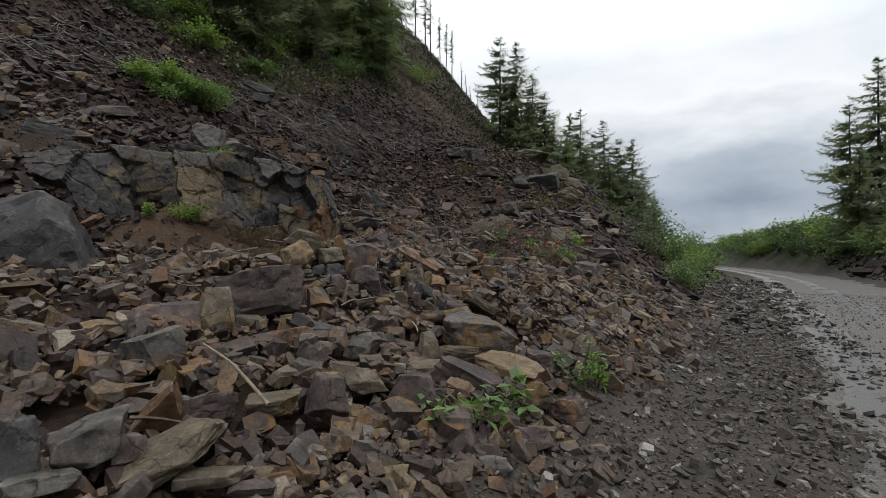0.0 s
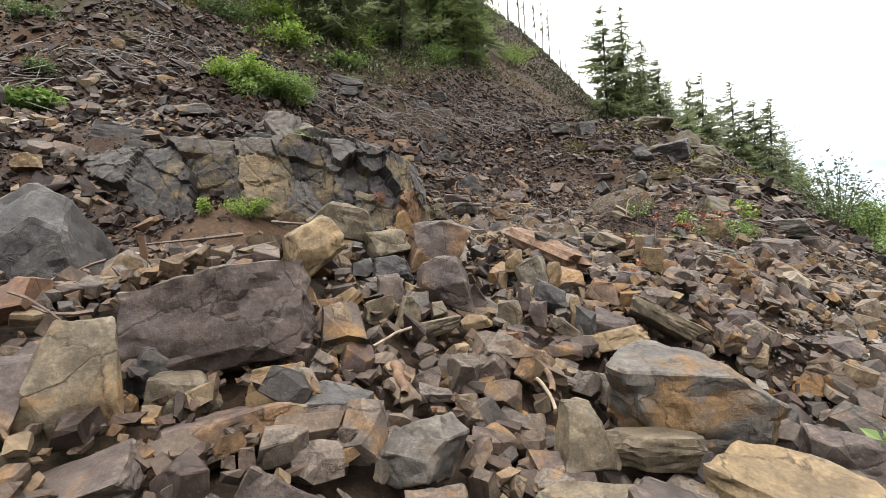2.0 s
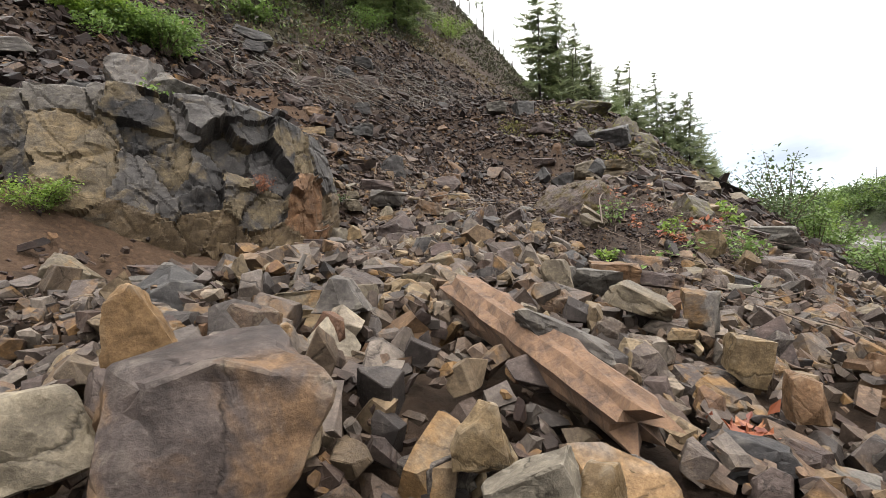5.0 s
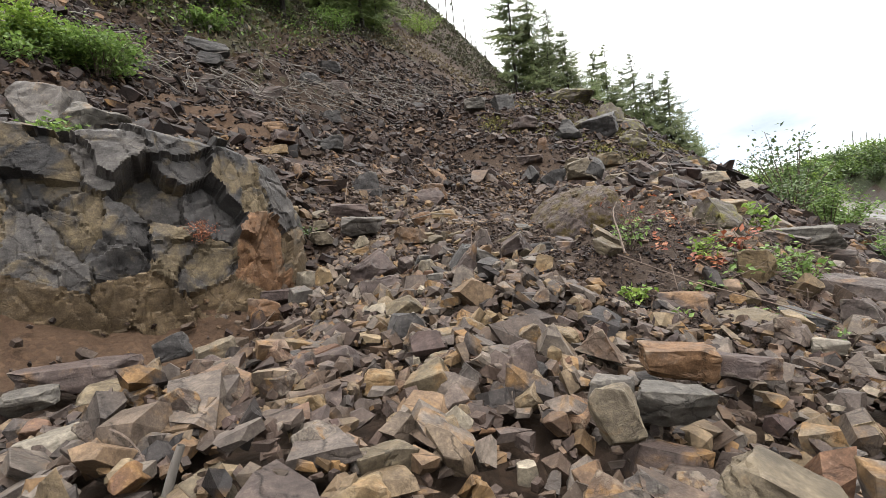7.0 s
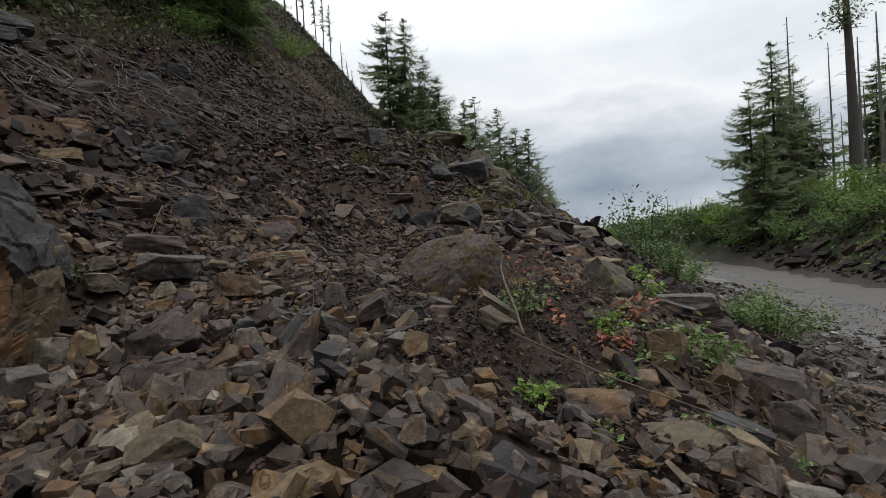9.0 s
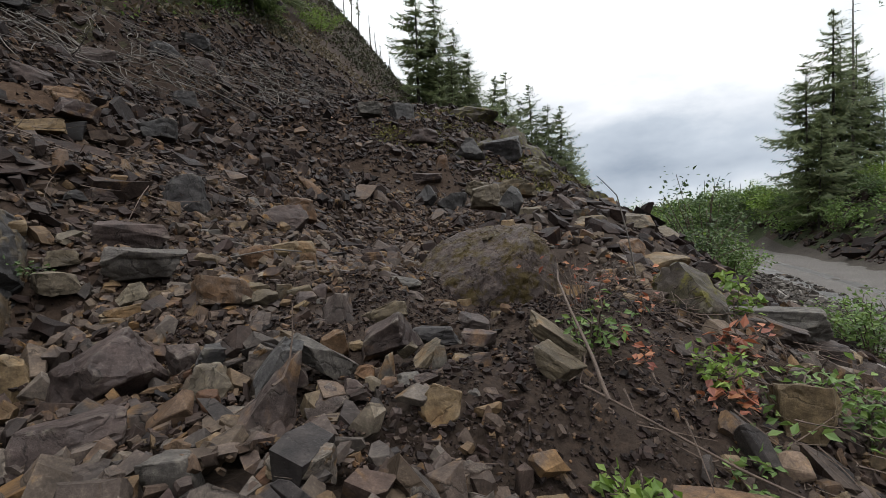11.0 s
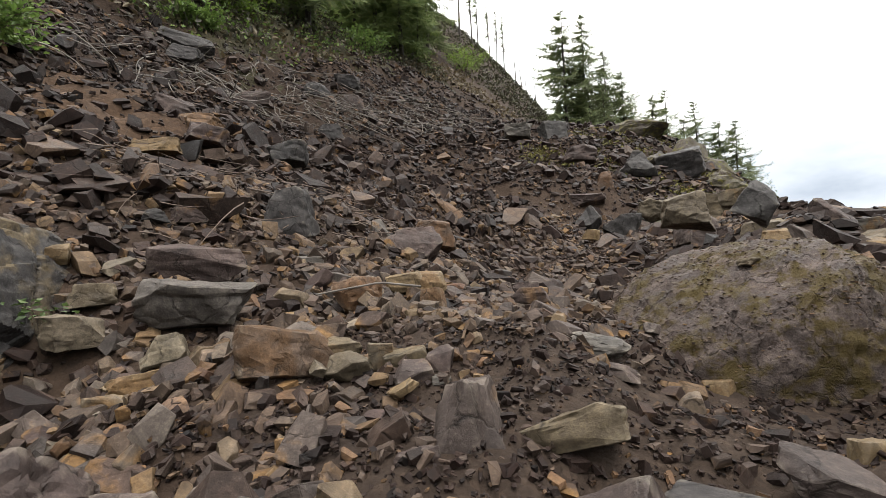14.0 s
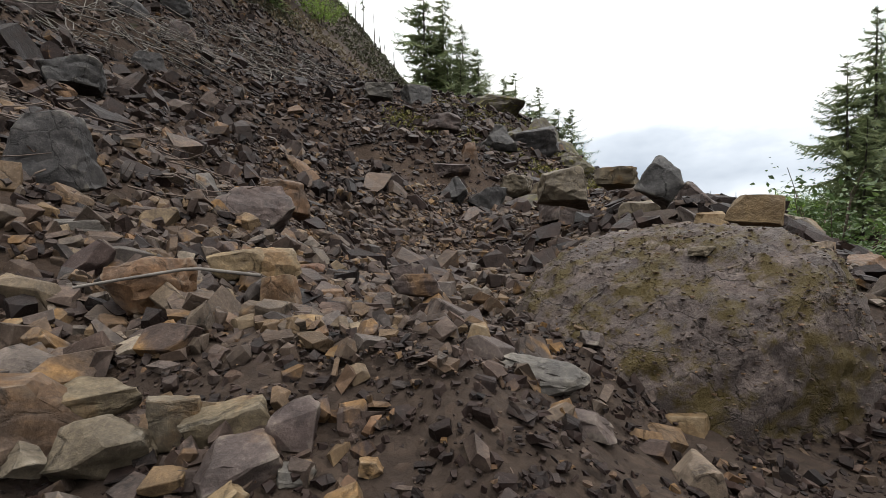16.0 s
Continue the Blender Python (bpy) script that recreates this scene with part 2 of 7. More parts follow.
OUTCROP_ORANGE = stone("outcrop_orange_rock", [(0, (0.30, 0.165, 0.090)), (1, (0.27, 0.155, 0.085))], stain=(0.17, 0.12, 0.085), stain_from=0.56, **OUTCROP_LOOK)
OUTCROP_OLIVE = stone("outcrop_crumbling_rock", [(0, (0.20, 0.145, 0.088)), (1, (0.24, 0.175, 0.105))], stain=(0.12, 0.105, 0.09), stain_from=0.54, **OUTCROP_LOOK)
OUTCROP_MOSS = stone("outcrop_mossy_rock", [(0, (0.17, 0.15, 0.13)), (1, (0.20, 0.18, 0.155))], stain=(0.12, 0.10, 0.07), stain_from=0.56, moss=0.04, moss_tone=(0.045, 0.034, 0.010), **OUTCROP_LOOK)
MOSSY = stone("mossy_rock", [(0, (0.10, 0.08, 0.065)), (1, (0.16, 0.13, 0.10))], stain=(0.07, 0.06, 0.03), stain_from=0.5, random_by="object", moss=0.10, moss_tone=(0.07, 0.062, 0.011))


def earth(name, dark, mid, light, scale=1.0, relief=0.7, rough=0.95, pebble=0.5, wet=0.0):
    """Soil with crumbs and small stones in it."""
    m, nt, ln, b = material(name)
    co = nt.new("ShaderNodeTexCoord")
    big = node(nt, "ShaderNodeTexNoise", Scale=0.7 * scale, Detail=6.0, Roughness=0.6)
    small = node(nt, "ShaderNodeTexNoise", Scale=14 * scale, Detail=7.0, Roughness=0.72)
    peb = node(nt, "ShaderNodeTexVoronoi", Scale=24 * scale)
    for n in (big, small, peb):
        ln.new(co.outputs["Object"], n.inputs["Vector"])
    c = ramp(nt, [(p, tuple(0.8 * v for v in tone)) for p, tone in ((0.3, dark), (0.5, mid), (0.68, light))])
    half = math_node(nt, "MULTIPLY_ADD", _1=0.55)
    ln.new(small.outputs[0], half.inputs[0])
    part2 = math_node(nt, "MULTIPLY", _1=0.45)
    ln.new(big.outputs[0], part2.inputs[0])
    ln.new(part2.outputs[0], half.inputs[2])
    ln.new(half.outputs[0], c.inputs[0])
    sep = nt.new("ShaderNodeSeparateColor")
    ln.new(peb.outputs["Color"], sep.inputs[0])
    some = ramp(nt, [(0.0, (0.75, 0.72, 0.7)), (0.75, (1.1, 1.08, 1.05)), (1.0, (1.9, 1.85, 1.75))])
    ln.new(sep.outputs[0], some.inputs[0])
    mul = mixer(nt, "MULTIPLY")
    mul.inputs["Factor"].default_value = pebble
    ln.new(c.outputs[0], mul.inputs["A"])
    ln.new(some.outputs[0], mul.inputs["B"])
    ln.new(mul.outputs["Result"], b.inputs["Base Color"])
    r = ramp(nt, [(0.42, (rough - wet,) * 3), (0.6, (rough,) * 3)])
    ln.new(big.outputs[0], r.inputs[0])
    ln.new(r.outputs[0], b.inputs["Roughness"])
    b.inputs["Specular IOR Level"].default_value = 0.35 if wet else 0.15
    hh = math_node(nt, "MULTIPLY_ADD", _1=-0.35)
    ln.new(peb.outputs["Distance"], hh.inputs[0])
    ln.new(small.outputs[0], hh.inputs[2])
    bp = node(nt, "ShaderNodeBump", Strength=relief, Distance=0.04 / scale)
    ln.new(hh.outputs[0], bp.inputs["Height"])
    ln.new(bp.outputs[0], b.inputs["Normal"])
    return m


SOIL = earth("brown_soil", (0.016, 0.010, 0.007), (0.031, 0.020, 0.014), (0.052, 0.035, 0.024))
DIRT_GREY = earth("grey_dirt", (0.014, 0.009, 0.007), (0.028, 0.019, 0.014), (0.046, 0.033, 0.025), scale=1.6)
SOIL_RED = earth("red_brown_soil", (0.024, 0.014, 0.009), (0.048, 0.029, 0.018), (0.082, 0.052, 0.033))
GRAVEL_BED = earth("gravel_bed", (0.022, 0.018, 0.015), (0.042, 0.035, 0.029), (0.07, 0.06, 0.05), scale=1.8)
ROAD = earth("packed_gravel_road", (0.040, 0.034, 0.031), (0.074, 0.066, 0.060), (0.13, 0.12, 0.11), scale=2.0, relief=0.6, rough=0.9, wet=0.1, pebble=0.9)
ROAD_WET = earth("wet_packed_gravel", (0.040, 0.036, 0.034), (0.064, 0.059, 0.055), (0.095, 0.09, 0.084), scale=2.0, relief=0.35, rough=0.58, wet=0.2, pebble=0.3)
GRASS_GROUND = earth("woodland_floor", (0.014, 0.014, 0.008), (0.03, 0.026, 0.014), (0.05, 0.042, 0.022), scale=0.6, pebble=0.3)
GRASS_BANK = earth("rough_grassy_ground", (0.012, 0.016, 0.006), (0.024, 0.03, 0.011), (0.04, 0.042, 0.018), scale=0.6, pebble=0.3)


def foliage(name, stops, translucent=0.25, rough=0.6):
    m, nt, ln, b = material(name)
    rnd = nt.new("ShaderNodeNewGeometry").outputs["Random Per Island"]
    c = ramp(nt, stops)
    ln.new(rnd, c.inputs[0])
    co = nt.new("ShaderNodeTexCoord")
    n = node(nt, "ShaderNodeTexNoise", Scale=1.3, Detail=3.0)
    ln.new(co.outputs["Object"], n.inputs["Vector"])
    t = ramp(nt, [(0.3, (0.65, 0.65, 0.65)), (0.7, (1.3, 1.3, 1.2))])
    ln.new(n.outputs[0], t.inputs[0])
    mu = mixer(nt, "MULTIPLY")
    mu.inputs["Factor"].default_value = 0.8
    ln.new(c.outputs[0], mu.inputs["A"])
    ln.new(t.outputs[0], mu.inputs["B"])
    ln.new(mu.outputs["Result"], b.inputs["Base Color"])
    b.inputs["Roughness"].default_value = rough
    tr = nt.new("ShaderNodeBsdfTranslucent")
    ln.new(mu.outputs["Result"], tr.inputs["Color"])
    ms = nt.new("ShaderNodeMixShader")
    ms.inputs[0].default_value = translucent
    ln.new(b.outputs[0], ms.inputs[1])
    ln.new(tr.outputs[0], ms.inputs[2])
    ln.new(ms.outputs[0], nt["Material Output"].inputs[0])
    return m


LEAF = foliage("green_leaves", [(0, (0.055, 0.095, 0.022)), (0.5, (0.09, 0.15, 0.034)), (1, (0.14, 0.20, 0.05))], 0.4)
LEAF_BRIGHT = foliage("bright_green_leaves", [(0, (0.08, 0.135, 0.018)), (0.6, (0.13, 0.205, 0.03)), (1, (0.19, 0.25, 0.055))], 0.45)
LEAF_DARK = foliage("dark_green_leaves", [(0, (0.03, 0.052, 0.016)), (0.6, (0.052, 0.085, 0.026)), (1, (0.08, 0.115, 0.036))], 0.35)
LEAF_RED = foliage("dead_red_leaves", [(0, (0.12, 0.03, 0.018)), (0.5, (0.22, 0.065, 0.03)), (1, (0.30, 0.13, 0.06))], 0.3)
NEEDLES = foliage("dark_conifer_needles", [(0, (0.09, 0.115, 0.06)), (0.6, (0.14, 0.17, 0.08)), (1, (0.20, 0.22, 0.10))], 0.5, 0.7)
NEEDLES_LIGHT = foliage("fresh_conifer_needles", [(0, (0.09, 0.135, 0.045)), (0.6, (0.135, 0.18, 0.06)), (1, (0.18, 0.22, 0.075))], 0.5, 0.7)
DRY_GRASS = foliage("dry_grass", [(0, (0.06, 0.045, 0.025)), (1, (0.12, 0.09, 0.05))], 0.2)
BRUSH = foliage("brown_green_brush", [(0, (0.022, 0.020, 0.012)), (0.6, (0.036, 0.034, 0.018)), (1, (0.055, 0.058, 0.024))], 0.2, 0.8)
MOSS = foliage("yellow_green_moss", [(0, (0.045, 0.042, 0.010)), (1, (0.10, 0.088, 0.018))], 0.1, 0.95)


def bark(name, dark, light, scale=6.0):
    m, nt, ln, b = material(name)
    co = nt.new("ShaderNodeTexCoord")
    mp = node(nt, "ShaderNodeMapping", Scale=(1.0, 1.0, 0.15))
    ln.new(co.outputs["Object"], mp.inputs[0])
    n = node(nt, "ShaderNodeTexNoise", Scale=scale, Detail=6.0, Roughness=0.7)
    ln.new(mp.outputs[0], n.inputs["Vector"])
    c = ramp(nt, [(0.32, dark), (0.66, light)])
    ln.new(n.outputs[0], c.inputs[0])
    ln.new(c.outputs[0], b.inputs["Base Color"])
    b.inputs["Roughness"].default_value = 0.9
    bp = node(nt, "ShaderNodeBump", Strength=0.7, Distance=0.02)
    ln.new(n.outputs[0], bp.inputs["Height"])
    ln.new(bp.outputs[0], b.inputs["Normal"])
    return m


BARK = bark("dark_bark", (0.016, 0.013, 0.011), (0.045, 0.036, 0.03))
BARK_GREY = bark("weathered_grey_wood", (0.045, 0.038, 0.033), (0.12, 0.105, 0.09))
TWIG = bark("brown_twigs", (0.035, 0.022, 0.016), (0.09, 0.062, 0.045), 30.0)
WOOD_SPLIT = bark("split_orange_brown_wood", (0.035, 0.018, 0.010), (0.12, 0.065, 0.034), 22.0)
WOOD_OLD = bark("old_weathered_wood", (0.016, 0.011, 0.009), (0.070, 0.050, 0.038), 20.0)
PALE_WOOD = bark("pale_peeled_wood", (0.08, 0.058, 0.038), (0.20, 0.155, 0.105), 26.0)


# ---- mesh helpers ----
def part(name, bm, mat, parent=None, label=""):
    """A bmesh as one mesh object, under a thing or on its own."""
    me = bpy.data.meshes.new(name)
    bm.to_mesh(me)
    bm.free()
    me.materials.append(mat)
    ob = new(name, me)
    ob.parent = parent
    if label:
        ob["label"] = label
    return ob


def soup(name, verts, faces, mat, parent=None, smooth=False):
    """A mesh object from arrays of vertices and of equal-sized faces."""
    verts, faces = np.asarray(verts, np.float32), np.asarray(faces, np.int32)
    me = bpy.data.meshes.new(name)
    k = faces.shape[1]
    me.vertices.add(len(verts))
    me.vertices.foreach_set("co", verts.ravel())
    me.loops.add(faces.size)
    me.loops.foreach_set("vertex_index", faces.ravel())
    me.polygons.add(len(faces))
    me.polygons.foreach_set("loop_start", np.arange(0, faces.size, k, dtype=np.int32))
    me.polygons.foreach_set("use_smooth", np.full(len(faces), smooth))
    me.update(calc_edges=True)
    me.materials.append(mat)
    ob = new(name, me)
    ob.parent = parent
    return ob


def thing(name, x, y, z, label, category, group="", kind=""):
    ob = new(name)
    ob.empty_display_size = 0.1
    ob.location = (x, y, z)
    return tagged(ob, label, category, group, kind)


def tube(points, radii, sides=6):
    """Vertices and quads of a tapered tube along points."""
    pts = np.asarray(points, float)
    n = len(pts)
    tang = np.gradient(pts, axis=0)
    tang /= np.linalg.norm(tang, axis=1)[:, None] + 1e-9
    ref = np.where(np.abs(tang[:, 2:3]) > 0.9, [[1.0, 0, 0]], [[0, 0, 1.0]])
    u = np.cross(tang, ref)
    u /= np.linalg.norm(u, axis=1)[:, None] + 1e-9
    v = np.cross(tang, u)
    ang = np.linspace(0, 2 * np.pi, sides, endpoint=False)
    ring = pts[:, None] + np.asarray(radii)[:, None, None] * (np.cos(ang)[None, :, None] * u[:, None] + np.sin(ang)[None, :, None] * v[:, None])
    i, j = np.meshgrid(np.arange(n - 1), np.arange(sides), indexing="ij")
    a, b = i * sides + j, i * sides + (j + 1) % sides
    return ring.reshape(-1, 3), np.stack([a, b, b + sides, a + sides], -1).reshape(-1, 4)


def joined(pieces):
    vs, fs, n = [], [], 0
    for v, f in pieces:
        vs.append(v)
        fs.append(f + n)
        n += len(v)
    return np.concatenate(vs), np.concatenate(fs)


def rock_bm(rng, dims, cuts=7, keep=0.62, spread=0.26):
    """An angular block: a box broken along random planes."""
    bm = bmesh.new()
    bmesh.ops.create_cube(bm, size=1)
    for v in bm.verts:
        v.co.x += 0.45 * (rng.random() - 0.5)
        v.co.y += 0.45 * (rng.random() - 0.5)
        v.co.z += 0.35 * (rng.random() - 0.5)
    for _ in range(cuts):
        n = Vector(rng.normal(size=3)).normalized()
        d = 0.5 * (abs(n.x) + abs(n.y) + abs(n.z)) * (keep + spread * rng.random())
        got = bmesh.ops.bisect_plane(bm, geom=bm.verts[:] + bm.edges[:] + bm.faces[:], plane_co=n * d, plane_no=n, clear_outer=True)
        rim = [g for g in got["geom_cut"] if isinstance(g, bmesh.types.BMEdge)]
        if len(rim) > 2:
            bmesh.ops.contextual_create(bm, geom=rim)
    for v in bm.verts:
        v.co.x *= dims[0]
        v.co.y *= dims[1]
        v.co.z *= dims[2]
    bmesh.ops.remove_doubles(bm, verts=bm.verts, dist=0.02 * min(dims))
    bmesh.ops.recalc_face_normals(bm, faces=bm.faces)
    return bm


def worn(bm, edge, cuts, rough, seed, grain=3.0):
    """Chipped edges and an uneven surface for a broken block."""
    bmesh.ops.bevel(bm, geom=bm.edges[:], offset=edge, segments=1, profile=0.5, affect="EDGES", clamp_overlap=True)
    bmesh.ops.triangulate(bm, faces=bm.faces)
    for _ in range(cuts):
        size = np.mean([e.calc_length() for e in bm.edges]) * 0.9
        bmesh.ops.subdivide_edges(bm, edges=[e for e in bm.edges if e.calc_length() > size], cuts=1, use_grid_fill=False)
        bmesh.ops.triangulate(bm, faces=bm.faces)
    off = Vector((seed * 3.1, seed * 1.7, seed))
    bm.normal_update()
    for v in bm.verts:
        k = noise.fractal(v.co * grain + off, 0.8, 2.1, 4)
        ledge = noise.noise(Vector((v.co.x * 0.8, v.co.y * 0.8, v.co.z * 7)) + off)
        chip = noise.noise(v.co * 7 + off)
        scallop = noise.voronoi(v.co * 2.6 + off)[0][0]
        v.co += v.normal * rough * (0.9 * k + 0.25 * ledge - 1.9 * max(0, chip - 0.1) + 1.5 * (scallop - 0.4))
    return bm


def sharp(me, angle=32):
    me.polygons.foreach_set("use_smooth", np.full(len(me.polygons), True))
    me.set_sharp_from_angle(angle=radians(angle))


# simple broken pieces, for the heaps: triangles as arrays
def simple_pieces(seed, number, flat, least=3, chip=0.0):
    out = []
    rng = np.random.default_rng(seed)
    for k in range(number):
        dims = (1.0, 0.5 + 0.5 * rng.random(), flat * (0.55 + 0.9 * rng.random()))
        bm = rock_bm(rng, dims, cuts=max(0, least + int(4 * rng.random())), keep=0.50, spread=0.30)
        if chip:
            bmesh.ops.bevel(bm, geom=bm.edges[:], offset=chip, segments=1, profile=0.5, affect="EDGES", clamp_overlap=True)
        bmesh.ops.triangulate(bm, faces=bm.faces)
        for v in bm.verts:
            v.co += 0.06 * (1 if chip else 0.5) * noise.noise_vector(v.co * 4 + Vector((k, seed, 0)))
        bm.verts.index_update()
        v = np.array([w.co[:] for w in bm.verts])
        f = np.array([[w.index for w in q.verts] for q in bm.faces])
        bm.free()
        out.append((v, f))
    return out


def turned(rng, n, lean, normal):
    """Rotation matrices: any heading, a lean about level, then laid on the ground's normal."""
    h = rng.uniform(0, 2 * np.pi, n)
    t = np.abs(rng.normal(0, lean, n))
    w = rng.uniform(0, 2 * np.pi, n)
    cz, sz = np.cos(h), np.sin(h)
    z0, z1 = np.zeros(n), np.ones(n)
    rz = np.stack([np.stack([cz, -sz, z0], -1), np.stack([sz, cz, z0], -1), np.stack([z0, z0, z1], -1)], 1)
    up = np.stack([np.sin(t) * np.cos(w), np.sin(t) * np.sin(w), np.cos(t)], -1) + normal - np.array([0, 0, 1.0])
    up /= np.linalg.norm(up, axis=1)[:, None]
    side = np.cross(np.tile([0.0, 1.0, 0.0], (n, 1)), up)
    side /= np.linalg.norm(side, axis=1)[:, None]
    fwd = np.cross(up, side)
    return np.stack([side, fwd, up], -1) @ rz


def slope_normal(x, y, d=0.3):
    gx = (height(x + d, y) - height(x - d, y)) / (2 * d)
    gy = (height(x, y + d) - height(x, y - d)) / (2 * d)
    n = np.stack([-gx, -gy, np.ones_like(gx)], -1)
    return n / np.linalg.norm(n, axis=1)[:, None]


def strewn(name, rng, x, y, size, protos, mat, lean=0.35, sink=0.25, lift=0.0):
    """Many loose pieces lying on the ground, as one object."""
    ok = clear(x, y, size) | (size < 0.07)
    x, y, size = x[ok], y[ok], size[ok]
    n = len(x)
    nrm = slope_normal(x, y)
    R = turned(rng, n, lean, nrm)
    z = ground_at(x, y) + size * (0.18 - sink) + lift
    pick = rng.integers(0, len(protos), n)
    vs, fs, base = [], [], 0
    for k, (pv, pf) in enumerate(protos):
        i = np.nonzero(pick == k)[0]
        if not len(i):
            continue
        sc = size[i][:, None] * (1 + 0.25 * rng.normal(size=(len(i), 3))).clip(0.6, 1.5)
        v = np.einsum("nij,nkj->nki", R[i], pv[None] * sc[:, None, :]) + np.stack([x[i], y[i], z[i]], -1)[:, None]
        f = pf[None] + (np.arange(len(i)) * len(pv))[:, None, None] + base
        vs.append(v.reshape(-1, 3))
        fs.append(f.reshape(-1, 3))
        base += v.shape[0] * v.shape[1]
    return soup(name, np.concatenate(vs), np.concatenate(fs), mat)


# ---- the lie of the land ----
DX, DY = 0.53, 0.848          # the road's direction


def along(x, y):
    """Metres along the road and metres uphill from it."""
    a = DX * x + DY * y
    s = -(DY * x - DX * y)
    return a, s - 0.0045 * np.maximum(a - 34, 0) ** 2 / (1 + 0.012 * np.maximum(a - 34, 0))


def bump(a, s, a0, s0, ra, rs, h):
    return h * np.exp(-0.5 * (((a - a0) / ra) ** 2 + ((s - s0) / rs) ** 2))


def step(v, lo, hi):
    k = np.clip((v - lo) / (hi - lo), 0, 1)
    return k * k * (3 - 2 * k)


PROFILE_S = (-300, -120, -60, -30, -16, -11, -9, -7, -6, -5.7, -0.6, 0.3, 1, 2.4, 4, 6, 8, 9.5, 12, 15, 17.5, 20, 29, 45, 80, 140, 300)
PROFILE_Z = (9, 8, 7, 6.2, 5.2, 4.3, 2.8, 0.9, 0.15, 0, 0, 0.06, 0.20, 0.66, 1.25, 1.85, 2.3, 2.8, 4.3, 6.05, 7.9, 10.1, 18.4, 31, 52, 76, 100)


def height(x, y):
    x, y = np.asarray(x, float), np.asarray(y, float)
    a, s = along(x, y)
    z = np.zeros_like(a)
    for k in (-0.5, -0.25, 0, 0.25, 0.5):     # softened corners
        w = 0.6 + 0.10 * np.abs(s)
        z = z + np.interp(s + k * w * step(np.abs(s + 0.5), 0.3, 2.5), PROFILE_S, PROFILE_Z) / 5
    up = step(s, 3.0, 6.0)
    z = z * (1 - 0.22 * up * (1 - step(a, 1.5, 7.5)))
    z = z * (1 - 0.55 * step(-s, 6, 8) * (1 - step(a, 18, 36)))
    z = z + bump(a, s, 30, 11, 8, 4.5, 3.4)         # spur with the mossy blocks
    z = z + bump(a, s, 19, 13, 3, 3, -1.1)          # gully in the scree
    z = z + bump(a, s, 15.5, 8.7, 2.5, 1.8, -0.75)  # hollow behind the big boulder
    z = z + bump(a, s, 16, 4.4, 4, 1.6, 0.75)       # heap beside the road
    z = z + bump(a, s, 7.2, 7.9, 2.5, 1.0, -0.45)   # dug-out foot of the outcrop
    z = z + bump(a, s, 6.0, 3.1, 2.6, 0.9, 0.20)    # crest of the rubble heap
    z = z + bump(a, s, 9.4, 4.5, 1.8, 0.9, 0.14)    # dirt mound
    z = z + bump(a, s, 9.7, 6.1, 0.7, 0.6, -0.12) + bump(a, s, 10.9, 5.6, 0.8, 0.6, -0.14)
    z = z + bump(a, s, 3.1, 3.8, 0.8, 0.6, 0.12) + bump(a, s, 2.2, 6.3, 1.6, 1.0, -0.28)
    z = z + bump(a, s, 11.5, 8.3, 1.6, 1.0, 0.15)
    z = z + bump(a, s, 4.8, 9.5, 2.6, 0.8, -0.5) + bump(a, s, 3.0, 10.3, 1.6, 1.0, -0.45)    # foot of the outcrop
    z = z + bump(a, s, 6.5, 6.8, 1.8, 1.0, -0.22) + bump(a, s, 6.9, 2.5, 1.2, 0.8, 0.12)
    z = z + bump(a, s, 10.7, 4.6, 1.1, 0.75, 0.26) + bump(a, s, 8.9, 4.0, 0.5, 0.4, -0.12)
    z = z + bump(a, s, 2.4, 3.2, 0.7, 0.5, -0.17)
    z = z + bump(a, s, 11.5, 5.6, 0.9, 0.6, -0.26)
    z = z + bump(a, s, 6.2, 7.4, 1.6, 0.9, -0.24)
    z = z + bump(a, s, 15, 17, 4, 2.5, -0.7)
    z = z + bump(a, s, 4.85, 9.25, 0.75, 0.6, 0.62)   # bench of soil against the outcrop
    z = z + bump(a, s, 8.8, 4.3, 1.0, 0.8, -0.26)   # low ground before the dirt mound
    z = z + bump(a, s, 8.5, 8.3, 1.0, 0.7, -0.25) + bump(a, s, 6.9, 2.5, 1.2, 0.8, 0.12)
    z = z + bump(a, s, 4.6, 4.2, 0.9, 0.6, 0.10) + bump(a, s, 10.8, 6.2, 0.8, 0.6, 0.14)
    z = z + bump(a, s, 11.4, 5.5, 0.7, 0.5, -0.16) + bump(a, s, 11.75, 5.2, 0.5, 0.4, -0.12)
    z = z + bump(a, s, 17.8, 5.9, 2.6, 1.3, 0.62)   # pile of blocks behind the big boulder
    z = z + bump(a, s, 34.5, 11.6, 4.0, 3.0, 1.2)   # head of the spur
    z = z + bump(a, s, 66, 47, 17, 11, 9)         # steep wooded hill farther on
    z = z * (1 - 0.75 * step(a, 75, 160) * step(s, 0, 30))
    return z


def spot(a, s):
    """World x, y of a place along the road and uphill of it (near part of the road)."""
    return DX * a - DY * s, DY * a + DX * s


def bend_spot(a, s):
    """The same, where the road bends away."""
    far = max(a - 34, 0)
    return spot(a, s + 0.0045 * far ** 2 / (1 + 0.012 * far))


FIELD = np.random.default_rng(5).uniform(0, 2 * np.pi, (4, 14, 3))


